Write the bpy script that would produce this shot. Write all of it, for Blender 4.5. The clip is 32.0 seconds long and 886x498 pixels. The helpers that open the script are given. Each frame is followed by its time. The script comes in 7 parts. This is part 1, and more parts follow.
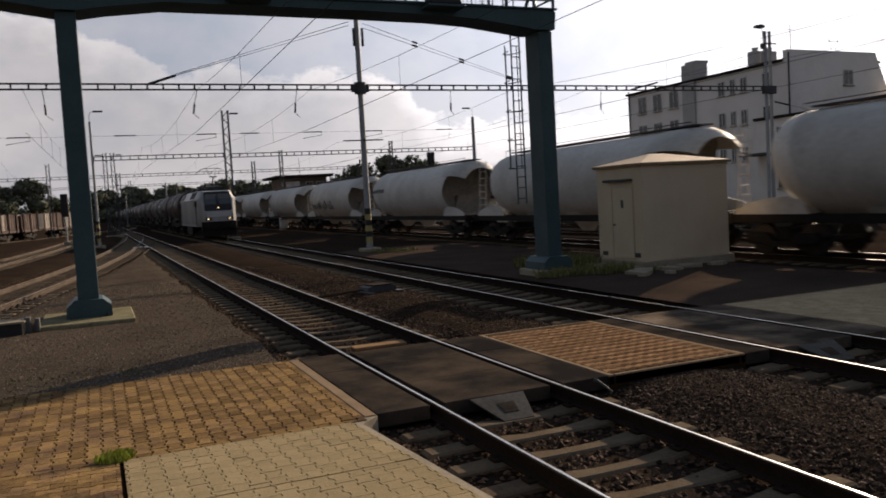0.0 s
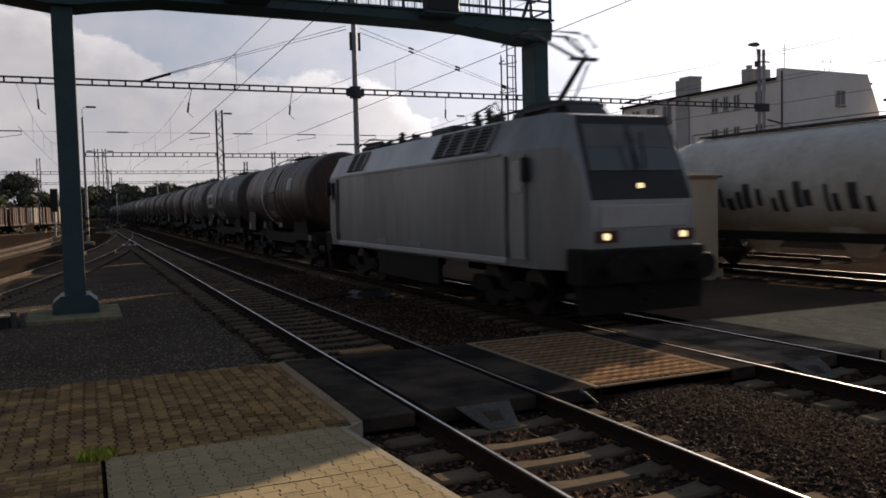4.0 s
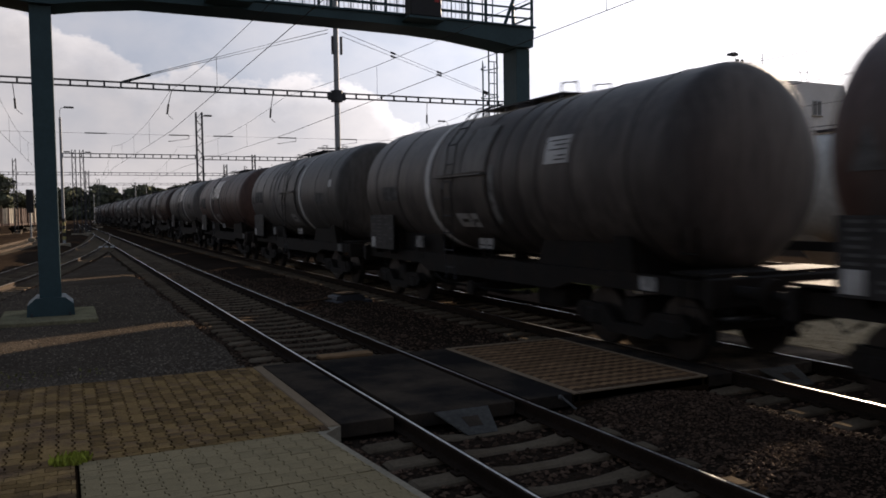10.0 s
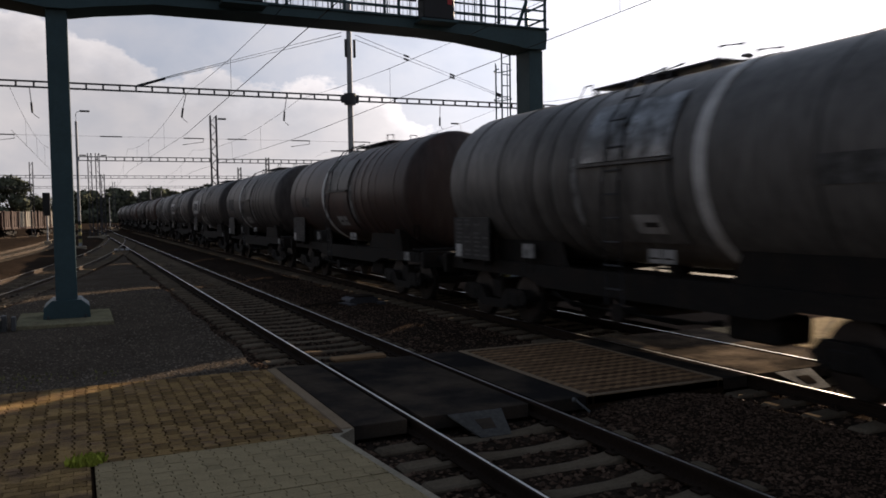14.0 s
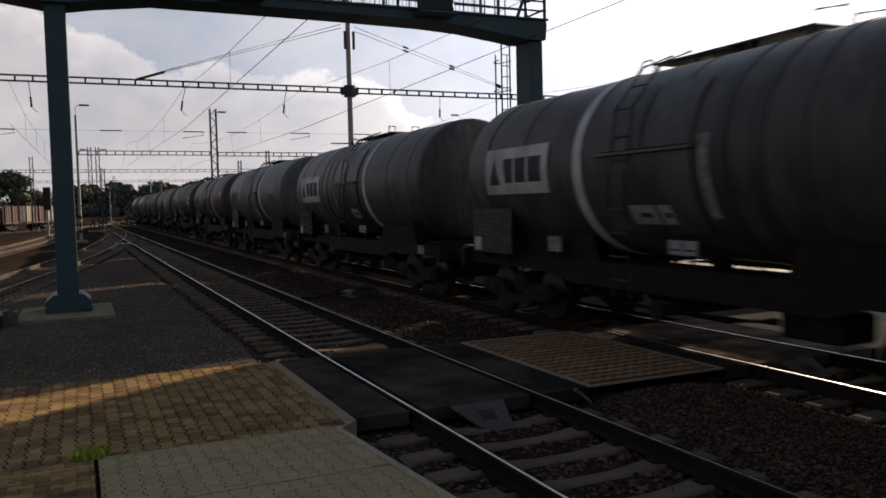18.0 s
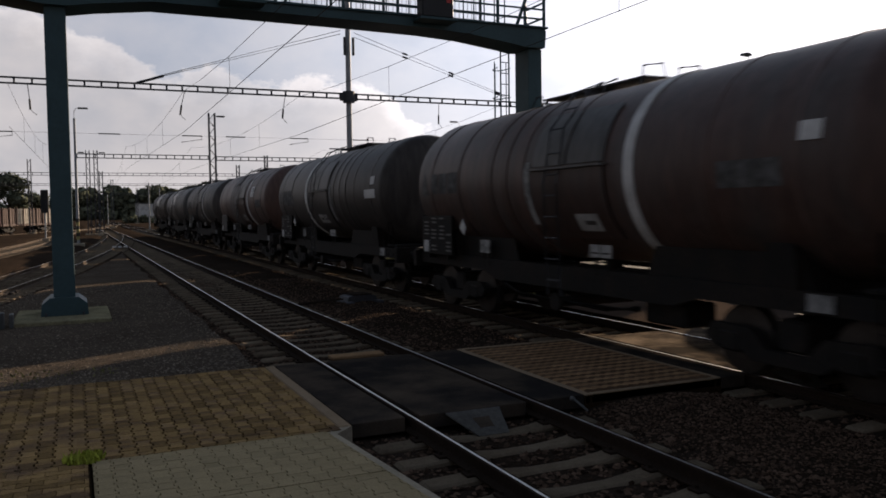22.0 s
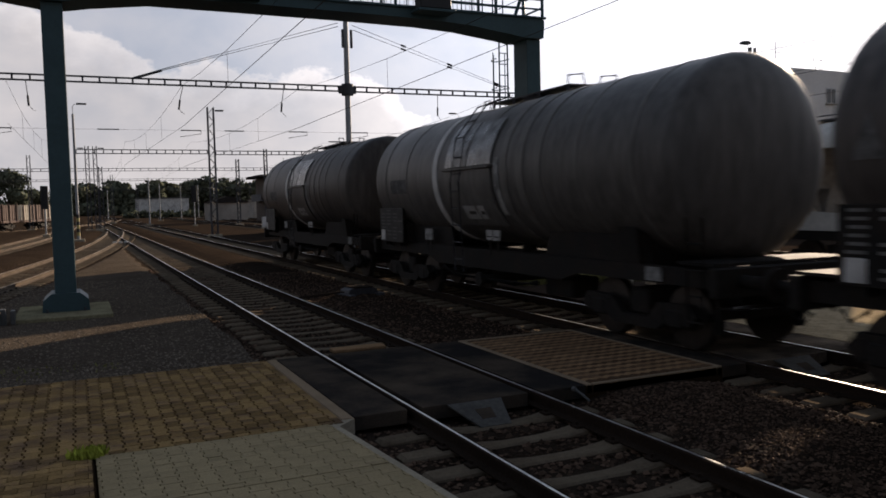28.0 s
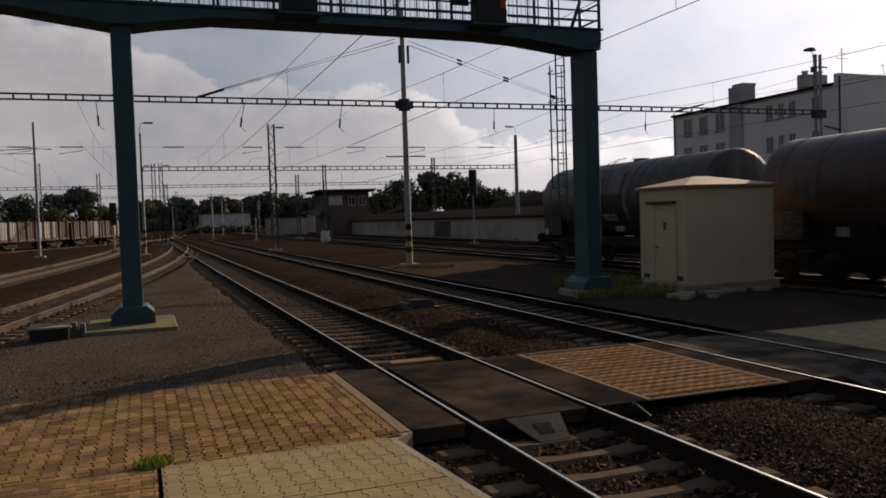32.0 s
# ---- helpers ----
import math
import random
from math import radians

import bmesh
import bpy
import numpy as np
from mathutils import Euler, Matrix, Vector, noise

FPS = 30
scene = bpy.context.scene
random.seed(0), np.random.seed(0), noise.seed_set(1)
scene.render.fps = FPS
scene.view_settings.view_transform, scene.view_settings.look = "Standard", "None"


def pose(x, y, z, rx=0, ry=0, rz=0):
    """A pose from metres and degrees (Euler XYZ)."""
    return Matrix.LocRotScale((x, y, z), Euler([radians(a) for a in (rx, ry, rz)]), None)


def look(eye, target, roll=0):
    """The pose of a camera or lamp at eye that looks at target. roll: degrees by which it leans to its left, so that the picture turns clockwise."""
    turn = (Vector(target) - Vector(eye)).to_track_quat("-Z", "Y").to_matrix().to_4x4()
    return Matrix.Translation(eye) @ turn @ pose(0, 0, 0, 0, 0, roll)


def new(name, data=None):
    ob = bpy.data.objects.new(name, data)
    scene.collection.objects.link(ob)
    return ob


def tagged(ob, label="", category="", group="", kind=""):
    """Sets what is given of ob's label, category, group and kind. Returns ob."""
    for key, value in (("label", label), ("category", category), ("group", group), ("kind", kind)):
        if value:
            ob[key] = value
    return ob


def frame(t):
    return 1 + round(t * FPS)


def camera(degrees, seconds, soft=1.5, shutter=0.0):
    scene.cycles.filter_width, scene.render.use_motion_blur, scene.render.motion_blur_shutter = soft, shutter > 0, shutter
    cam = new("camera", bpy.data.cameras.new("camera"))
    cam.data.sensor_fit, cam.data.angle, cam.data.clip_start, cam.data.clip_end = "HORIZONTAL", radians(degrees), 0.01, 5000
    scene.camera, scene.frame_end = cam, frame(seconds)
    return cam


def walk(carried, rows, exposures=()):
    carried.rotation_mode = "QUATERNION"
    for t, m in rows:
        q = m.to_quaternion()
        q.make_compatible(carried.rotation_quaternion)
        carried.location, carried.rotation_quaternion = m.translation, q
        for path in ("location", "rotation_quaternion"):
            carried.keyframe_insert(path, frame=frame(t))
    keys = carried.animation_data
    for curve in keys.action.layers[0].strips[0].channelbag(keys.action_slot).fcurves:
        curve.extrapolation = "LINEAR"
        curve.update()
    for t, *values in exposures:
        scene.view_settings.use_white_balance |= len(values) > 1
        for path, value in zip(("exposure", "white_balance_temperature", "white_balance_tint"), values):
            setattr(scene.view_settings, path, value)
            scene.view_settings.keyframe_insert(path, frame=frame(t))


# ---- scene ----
# One plan: x across the tracks, y along them, z = 0 at the head of the rails.
# ---------------------------------------------------------------- camera
cam = camera(57.5, 32.0, soft=1.7, shutter=0.4)
EYE = (0.0, 0.0, 2.184)
TURNS = [  # seconds, yaw, pitch, roll of the hand-held camera
    (0, -23.33, -3.61, 3.21), (0.2, -22.84, -3.67, 2.37), (0.3, -23.30, -3.65, 1.96), (0.5, -23.16, -3.55, 1.89), (0.7, -23.11, -3.91, 2.84),
    (0.8, -23.32, -4.26, 2.83), (1, -22.69, -4.62, 3.60), (1.2, -22.60, -4.48, 2.45), (1.3, -22.61, -4.66, 2.78), (1.5, -22.73, -4.19, 1.89),
    (1.7, -23.95, -4.09, 1.30), (1.8, -24.21, -3.93, 1.57), (2, -24.47, -4.20, 1.78), (2.2, -24.65, -4.35, 3.09), (2.3, -24.58, -4.39, 3.46),
    (2.5, -24.85, -4.33, 2.71), (2.7, -24.95, -3.93, 2.36), (2.8, -24.86, -4.02, 2.57), (3, -25.32, -4.09, 0.78), (3.1, -25.43, -3.92, 0.19),
    (3.2, -25.04, -3.31, 0.17), (3.3, -24.53, -3.16, 0.81), (3.4, -24.10, -3.12, 1.20), (3.5, -23.79, -3.05, 1.39), (5.5, -24.84, -3.62, 1.19),
    (6, -24.85, -3.05, 0.99), (6.5, -24.71, -2.66, 1.13), (7, -24.72, -2.47, 1.27), (7.5, -24.45, -2.88, 0.99), (8, -25.20, -3.89, 1.21),
    (8.5, -25.31, -3.62, 1.12), (9, -25.27, -3.26, 1.01), (9.5, -25.38, -3.11, 0.81), (10, -25.29, -2.82, 0.82), (10.5, -25.35, -2.61, 0.55),
    (11, -24.95, -2.95, 0.43), (11.5, -24.69, -2.91, 0.51), (12, -24.13, -2.86, 0.71), (12.5, -24.18, -2.79, 1.03), (13, -24.82, -2.74, 0.73),
    (13.5, -24.44, -2.85, 1.12), (14, -24.36, -2.64, 0.92), (14.5, -24.45, -2.70, 1.10), (16.5, -24.52, -2.25, 1.15), (17, -24.49, -3.24, 1.32),
    (17.5, -23.89, -3.59, 1.16), (18, -24.32, -3.22, 1.31), (18.5, -24.54, -2.93, 1.32), (19, -24.37, -2.76, 1.69), (19.5, -24.58, -2.79, 1.44),
    (20, -24.53, -2.90, 1.52), (20.5, -24.67, -2.79, 1.04), (21, -24.29, -3.02, 1.00), (21.5, -24.35, -2.84, 0.86), (22, -24.47, -2.76, 0.75),
    (22.5, -24.25, -2.91, 1.02), (23, -24.20, -2.70, 0.77), (23.5, -23.62, -2.47, 0.65), (24, -23.67, -2.69, 0.68), (24.5, -23.01, -2.93, 0.88),
    (26.5, -23.94, -3.78, 1.04), (27, -23.98, -3.45, 1.08), (27.5, -24.27, -3.43, 1.29), (28, -24.47, -3.33, 1.36), (28.5, -24.45, -3.08, 1.31),
    (29, -24.68, -2.88, 1.06), (29.5, -24.49, -2.91, 1.60), (30, -24.01, -2.47, 1.56), (30.5, -23.89, -2.36, 1.40), (31, -23.33, -1.93, 1.22),
    (31.5, -21.45, -1.59, 1.50), (32, -20.44, -2.27, 1.81),
]
EXPOSURES = [(t, e, 6500, 15) for t, e in ((0.0, 0.92), (3.5, 0.95), (6.0, 1.2), (7.0, 0.95), (8.0, 1.25), (9.0, 1.12), (10.0, 1.12), (13.0, 1.1), (14.5, 1.08), (16.5, 0.85), (17.0, 1.12), (20.0, 1.03), (24.0, 1.08), (27.0, 1.15), (29.0, 1.03), (30.0, 0.88), (31.0, 0.7), (32.0, 0.5))]
walk(cam, [(t, pose(*EYE, 90 + p, r, w)) for t, w, p, r in TURNS], exposures=EXPOSURES)

# ---------------------------------------------------------------- light
SUN_AZ, SUN_EL = 56.5, 18.5        # degrees from +y towards +x, and above the horizon
sun = new("sun", bpy.data.lights.new("sun", "SUN"))
sun.data.energy, sun.data.angle, sun.data.color = 3.85, radians(0.6), (1.0, 0.82, 0.6)
sd = Vector((math.sin(radians(SUN_AZ)) * math.cos(radians(SUN_EL)), math.cos(radians(SUN_AZ)) * math.cos(radians(SUN_EL)), math.sin(radians(SUN_EL))))
sun.matrix_world = look(sd * 100, (0, 0, 0))

world = bpy.data.worlds.new("sky")
scene.world = world
world.use_nodes = True
wt = world.node_tree
wt.nodes.clear()
w_out = wt.nodes.new("ShaderNodeOutputWorld")
w_bg = wt.nodes.new("ShaderNodeBackground")
w_sky = wt.nodes.new("ShaderNodeTexSky")
w_sky.sky_type, w_sky.sun_disc = "NISHITA", False
w_sky.sun_elevation, w_sky.sun_rotation = radians(SUN_EL), radians(SUN_AZ)
w_sky.air_density, w_sky.dust_density, w_sky.ozone_density = 1.0, 2.2, 1.2
L = wt.links.new


def w_node(kind, **sets):
    n = wt.nodes.new("ShaderNode" + kind)
    for k, v in sets.items():
        if k == "operation":
            n.operation = v
        else:
            n.inputs[k.replace("_", " ")].default_value = v
    return n


def w_math(op, a, b):
    n = w_node("Math", operation=op)
    for i, v in enumerate((a, b)):
        if isinstance(v, (int, float)):
            n.inputs[i].default_value = v
        else:
            L(v, n.inputs[i])
    return n.outputs[0]


def w_range(src, a, b, lo, hi):
    n = w_node("MapRange", From_Min=a, From_Max=b, To_Min=lo, To_Max=hi)
    L(src, n.inputs["Value"])
    return n.outputs["Result"]


w_co = w_node("TexCoord")
w_dir = w_co.outputs["Generated"]
w_sep = w_node("SeparateXYZ")
L(w_dir, w_sep.inputs["Vector"])
w_up = w_sep.outputs["Z"]
# nearness to the sun, 0 to 1
w_dot = wt.nodes.new("ShaderNodeVectorMath")
w_dot.operation = "DOT_PRODUCT"
L(w_dir, w_dot.inputs[0])
w_dot.inputs[1].default_value = sd
w_glow = w_range(w_math("POWER", w_range(w_dot.outputs["Value"], 0.6, 1.0, 0.0, 1.0), 2.0), 0.0, 1.0, 1.0, 2.7)
# a bank of heaped clouds: the height of its upper edge over the bearing, frayed by noise
CLOUD_TOP = ((-100, 0.3), (-50, 0.22), (-20, 0.26), (-4, 0.232), (0.3, 0.208), (2, 0.197), (3.5, 0.179), (5.6, 0.161), (7.5, 0.168), (9.4, 0.174), (10.8, 0.158), (12.3, 0.168), (14.6, 0.156), (17, 0.168), (19.5, 0.162), (20.5, 0.148), (21.5, 0.124), (22.8, 0.105), (24.5, 0.092), (35, 0.088), (60, 0.14), (100, 0.26))
w_az = w_math("MULTIPLY", w_math("ARCTAN2", w_sep.outputs["X"], w_sep.outputs["Y"]), 57.2958)
w_top = wt.nodes.new("ShaderNodeValToRGB")
w_top.color_ramp.elements.remove(w_top.color_ramp.elements[0])
for i, (az, h) in enumerate(CLOUD_TOP):
    e = w_top.color_ramp.elements[0] if i == 0 else w_top.color_ramp.elements.new((az + 100) / 200)
    e.position, e.color = (az + 100) / 200, (h, h, h, 1)
L(w_range(w_az, -100, 100, 0.0, 1.0), w_top.inputs["Fac"])
w_map = w_node("Mapping", Scale=(1.0, 1.0, 1.5), Location=(0.35, 0.1, 0.0))
L(w_dir, w_map.inputs["Vector"])
w_n = w_node("TexNoise", Scale=17.0, Detail=8.0, Roughness=0.6)
w_n2 = w_node("TexNoise", Scale=7.0, Detail=8.0, Roughness=0.55)
L(w_map.outputs["Vector"], w_n.inputs["Vector"])
L(w_map.outputs["Vector"], w_n2.inputs["Vector"])
w_depth = w_math("ADD", w_math("SUBTRACT", w_top.outputs["Color"], w_up), w_range(w_n.outputs["Fac"], 0.25, 0.75, -0.024, 0.024))
w_cloud = w_math("MULTIPLY", w_range(w_depth, 0.0, 0.009, 0.0, 1.0), w_range(w_n2.outputs["Fac"], 0.3, 0.6, 0.45, 1.0))
w_rim = w_range(w_depth, 0.0, 0.045, 1.3, 0.96)
# thin soft cloud above the bank
w_soft = w_math("MULTIPLY", w_range(w_n2.outputs["Fac"], 0.42, 0.68, 0.0, 0.6), w_range(w_up, 0.26, 0.5, 1.0, 0.3))
# sky dimmed overhead and on the side away from the sun, lowering the fill
w_dim = w_math("MULTIPLY", w_range(w_up, 0.25, 0.8, 1.0, 0.5), w_range(w_dot.outputs["Value"], -0.7, 0.4, 0.52, 1.0))


def w_tint(colour, k):
    n = wt.nodes.new("ShaderNodeVectorMath")
    n.operation = "SCALE"
    n.inputs[0].default_value = colour
    L(k, n.inputs["Scale"])
    return n.outputs["Vector"]


def w_blend(fac, a, b):
    n = wt.nodes.new("ShaderNodeMix")
    n.data_type = "RGBA"
    L(fac, n.inputs["Factor"])
    L(a, n.inputs["A"])
    L(b, n.inputs["B"])
    return n.outputs["Result"]


w_veil = w_math("MULTIPLY", w_math("MULTIPLY", w_glow, w_dim), w_range(w_n2.outputs["Fac"], 0.3, 0.7, 0.93, 1.1))
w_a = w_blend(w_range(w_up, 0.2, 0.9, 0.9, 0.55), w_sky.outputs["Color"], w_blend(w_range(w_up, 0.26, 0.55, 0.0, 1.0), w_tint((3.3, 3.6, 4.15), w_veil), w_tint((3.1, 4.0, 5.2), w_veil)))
w_a = w_blend(w_soft, w_a, w_tint((4.5, 4.45, 4.5), w_math("MULTIPLY", w_glow, w_dim)))
w_b = w_blend(w_cloud, w_a, w_tint((4.75, 4.6, 4.55), w_math("MULTIPLY", w_math("MULTIPLY", w_glow, w_dim), w_math("MULTIPLY", w_rim, w_range(w_n2.outputs["Fac"], 0.3, 0.7, 0.9, 1.12)))))
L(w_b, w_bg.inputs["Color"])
w_bg.inputs["Strength"].default_value = 0.062
L(w_bg.outputs["Background"], w_out.inputs["Surface"])


# ---------------------------------------------------------------- materials
def material(name, base, rough=0.7, metal=0.0, grain=20.0, vary=0.25, stain=1.2, stain_col=None, stain_amt=0.35, bump=0.15,
             spec=0.25, rand=0.0, emit=None, streak=1.0, island=False):
    """A surface with grain and stains at two scales, in metres."""
    m = bpy.data.materials.new(name)
    m.use_nodes = True
    t = m.node_tree
    p = t.nodes["Principled BSDF"]
    p.inputs["Roughness"].default_value, p.inputs["Metallic"].default_value = rough, metal
    p.inputs["Specular IOR Level"].default_value = spec
    co = t.nodes.new("ShaderNodeTexCoord")
    src = co.outputs["Object"]
    mp = t.nodes.new("ShaderNodeMapping")
    mp.inputs["Scale"].default_value = (1, 1, streak)
    t.links.new(src, mp.inputs["Vector"])
    if rand or island:
        if island:
            gi = t.nodes.new("ShaderNodeNewGeometry")
            rnd = gi.outputs["Random Per Island"]
        else:
            oi = t.nodes.new("ShaderNodeObjectInfo")
            rnd = oi.outputs["Random"]
        if not island:
            mul = t.nodes.new("ShaderNodeVectorMath")
            mul.operation = "ADD"
            t.links.new(mp.outputs["Vector"], mul.inputs[0])
            t.links.new(rnd, mul.inputs[1])
            vec = mul.outputs[0]
        else:
            vec = mp.outputs["Vector"]
    else:
        vec = mp.outputs["Vector"]
    n1 = t.nodes.new("ShaderNodeTexNoise")
    n1.inputs["Scale"].default_value, n1.inputs["Detail"].default_value, n1.inputs["Roughness"].default_value = grain, 6.0, 0.62
    t.links.new(vec, n1.inputs["Vector"])
    n2 = t.nodes.new("ShaderNodeTexNoise")
    n2.inputs["Scale"].default_value, n2.inputs["Detail"].default_value, n2.inputs["Roughness"].default_value = stain, 5.0, 0.6
    t.links.new(vec, n2.inputs["Vector"])
    r2 = t.nodes.new("ShaderNodeValToRGB")
    r2.color_ramp.elements[0].position, r2.color_ramp.elements[1].position = 0.42, 0.66
    t.links.new(n2.outputs["Fac"], r2.inputs["Fac"])
    sm = t.nodes.new("ShaderNodeMath")
    sm.operation, sm.inputs[1].default_value = "MULTIPLY", stain_amt
    t.links.new(r2.outputs["Color"], sm.inputs[0])
    mx = t.nodes.new("ShaderNodeMix")
    mx.data_type = "RGBA"
    mx.inputs["A"].default_value = (*base, 1)
    sc = stain_col or tuple(c * 0.55 for c in base)
    mx.inputs["B"].default_value = (*sc, 1)
    t.links.new(sm.outputs[0], mx.inputs["Factor"])
    hv = t.nodes.new("ShaderNodeHueSaturation")
    mr = t.nodes.new("ShaderNodeMapRange")
    mr.inputs["From Min"].default_value, mr.inputs["From Max"].default_value = 0.25, 0.75
    mr.inputs["To Min"].default_value, mr.inputs["To Max"].default_value = 1 - vary, 1 + vary
    t.links.new(n1.outputs["Fac"], mr.inputs["Value"])
    val = mr.outputs["Result"]
    if rand or island:
        mr3 = t.nodes.new("ShaderNodeMapRange")
        mr3.inputs["To Min"].default_value, mr3.inputs["To Max"].default_value = 1 - (rand or 0.3), 1 + (rand or 0.3)
        t.links.new(rnd, mr3.inputs["Value"])
        mm = t.nodes.new("ShaderNodeMath")
        mm.operation = "MULTIPLY"
        t.links.new(val, mm.inputs[0])
        t.links.new(mr3.outputs["Result"], mm.inputs[1])
        val = mm.outputs[0]
    t.links.new(val, hv.inputs["Value"])
    t.links.new(mx.outputs["Result"], hv.inputs["Color"])
    t.links.new(hv.outputs["Color"], p.inputs["Base Color"])
    rr = t.nodes.new("ShaderNodeMapRange")
    rr.inputs["To Min"].default_value, rr.inputs["To Max"].default_value = max(0.03, rough - 0.12), min(1, rough + 0.12)
    t.links.new(n2.outputs["Fac"], rr.inputs["Value"])
    t.links.new(rr.outputs["Result"], p.inputs["Roughness"])
    if bump:
        b = t.nodes.new("ShaderNodeBump")
        b.inputs["Strength"].default_value, b.inputs["Distance"].default_value = min(1, bump * 2), 0.02
        t.links.new(n1.outputs["Fac"], b.inputs["Height"])
        t.links.new(b.outputs["Normal"], p.inputs["Normal"])
    if emit:
        p.inputs["Emission Color"].default_value, p.inputs["Emission Strength"].default_value = (*emit[0], 1), emit[1]
    return m


def glass(name, tint=(0.02, 0.025, 0.03), rough=0.06):
    m = bpy.data.materials.new(name)
    m.use_nodes = True
    p = m.node_tree.nodes["Principled BSDF"]
    p.inputs["Base Color"].default_value, p.inputs["Roughness"].default_value = (*tint, 1), rough
    p.inputs["Specular IOR Level"].default_value = 0.6
    return m


M_GROUND = material("dirt_and_fine_ballast", (0.0305, 0.022, 0.0162), 0.95, grain=45, vary=0.55, stain=0.35, stain_col=(0.0198, 0.014, 0.0103), stain_amt=0.7, bump=0.5, spec=0.0)
M_GRAVEL = material("grey_gravel", (0.0744, 0.0588, 0.0444), 0.95, grain=30, vary=0.8, stain=0.5, stain_col=(0.0432, 0.0336, 0.0252), stain_amt=0.6, bump=1.0, spec=0.0)
M_STONE = material("ballast_stone", (0.068, 0.043, 0.029), 0.85, grain=60, vary=0.3, stain=3, stain_amt=0.4, bump=0.2, spec=0.02, island=True, rand=0.85)
M_RAIL = material("rusty_rail_side", (0.024, 0.0165, 0.012), 0.85, 0.0, grain=30, vary=0.3, stain=2, bump=0.1, spec=0.02)
M_RAILTOP = material("polished_rail_head", (0.62, 0.6, 0.57), 0.32, 1.0, grain=80, vary=0.1, stain=3, stain_amt=0.15, bump=0.02)
# siding rails: rust, made lighter than M_RAIL for their sunlit sides
M_LITRUSTRAIL = material("rust_tan_siding_rail", (0.078, 0.058, 0.042), 0.8, 0.0, grain=25, vary=0.4, stain=1.2, stain_col=(0.036, 0.026, 0.019), stain_amt=0.6, bump=0.1, spec=0.05)
M_RUSTTOP = material("rusty_rail_head", (0.34, 0.27, 0.2), 0.5, 0.3, grain=60, vary=0.2, stain=3, stain_amt=0.3, bump=0.03)
M_SLEEPER = material("concrete_sleeper", (0.128, 0.1, 0.07), 0.9, grain=30, vary=0.25, stain=2.2, stain_col=(0.0723, 0.051, 0.034), stain_amt=0.6, bump=0.2, rand=0.15, spec=0.0)
M_YELLOW = material("yellow_paver", (0.219, 0.14, 0.0614), 0.85, grain=55, vary=0.3, stain=2.4, stain_col=(0.102, 0.067, 0.0465), stain_amt=0.85, bump=0.3, rand=0.36, spec=0.0)
M_YELLOW_J = material("yellow_paver_field", (0.219, 0.14, 0.0614), 0.85, grain=55, vary=0.3, stain=2.4, stain_col=(0.102, 0.067, 0.0465), stain_amt=0.85, bump=0.3, island=True, rand=0.36, spec=0.0)
M_GREY = material("grey_paver", (0.279, 0.219, 0.127), 0.85, grain=60, vary=0.2, stain=1.8, stain_col=(0.186, 0.144, 0.0837), stain_amt=0.5, bump=0.25, rand=0.06, spec=0.0)
M_GREY_J = material("grey_paver_field", (0.279, 0.219, 0.127), 0.85, grain=60, vary=0.2, stain=1.8, stain_col=(0.186, 0.144, 0.0837), stain_amt=0.5, bump=0.25, island=True, rand=0.06, spec=0.0)
# far pavers: base colour lifted to carry the sun's glare
M_PALE = material("pale_dusty_paver", (0.38, 0.3, 0.19), 0.85, grain=55, vary=0.25, stain=1.6, stain_col=(0.25, 0.195, 0.125), stain_amt=0.6, bump=0.25, rand=0.12, spec=0.0)
M_PALE_J = material("pale_glare_paver_field", (0.38, 0.3, 0.19), 0.85, grain=55, vary=0.25, stain=1.6, stain_col=(0.25, 0.195, 0.125), stain_amt=0.6, bump=0.25, island=True, rand=0.12, spec=0.0)
M_BROWN = material("orange_brown_paver", (0.238, 0.145, 0.0781), 0.8, grain=50, vary=0.22, stain=2.2, stain_col=(0.141, 0.0853, 0.0459), stain_amt=0.6, bump=0.2, rand=0.2, spec=0.0)
M_BROWNDARK = material("dark_brown_paver", (0.106, 0.0655, 0.0399), 0.85, grain=50, vary=0.25, stain=2.2, stain_col=(0.0712, 0.0427, 0.0263), stain_amt=0.6, bump=0.2, rand=0.25, spec=0.0)
M_JOINT = material("sand_joint", (0.03, 0.019, 0.011), 0.95, grain=70, vary=0.3, bump=0.3, spec=0.0)
M_KERB = material("concrete_kerb", (0.24, 0.175, 0.115), 0.9, grain=40, vary=0.22, stain=1.5, bump=0.25, spec=0.0)
M_RUBBER = material("black_crossing_rubber", (0.022, 0.0195, 0.018), 0.75, grain=90, vary=0.35, stain=0.8, stain_col=(0.085, 0.064, 0.046), stain_amt=0.8, bump=0.12, spec=0.0)
M_DUSTED = material("dust_covered_rubber", (0.045, 0.037, 0.03), 0.85, grain=60, vary=0.35, stain=0.9, stain_col=(0.22, 0.17, 0.125), stain_amt=0.8, bump=0.12, spec=0.0)
M_SHIELD = material("dull_shield_steel", (0.075, 0.07, 0.062), 0.8, 0.0, grain=20, vary=0.3, stain=3, bump=0.05, spec=0.05)
M_CONC = material("weathered_concrete", (0.297, 0.253, 0.187), 0.9, grain=25, vary=0.2, stain=1.2, stain_amt=0.5, bump=0.2, spec=0.0)
M_LICHEN = material("lichen_stained_concrete", (0.2, 0.18, 0.11), 0.9, grain=25, vary=0.35, stain=2.2, stain_col=(0.12, 0.1, 0.065), stain_amt=0.8, bump=0.25, spec=0.0)
M_TEAL = material("teal_painted_steel", (0.04, 0.072, 0.08), 0.5, grain=12, vary=0.12, stain=0.9, stain_col=(0.028, 0.05, 0.056), stain_amt=0.5, bump=0.04, spec=0.15)
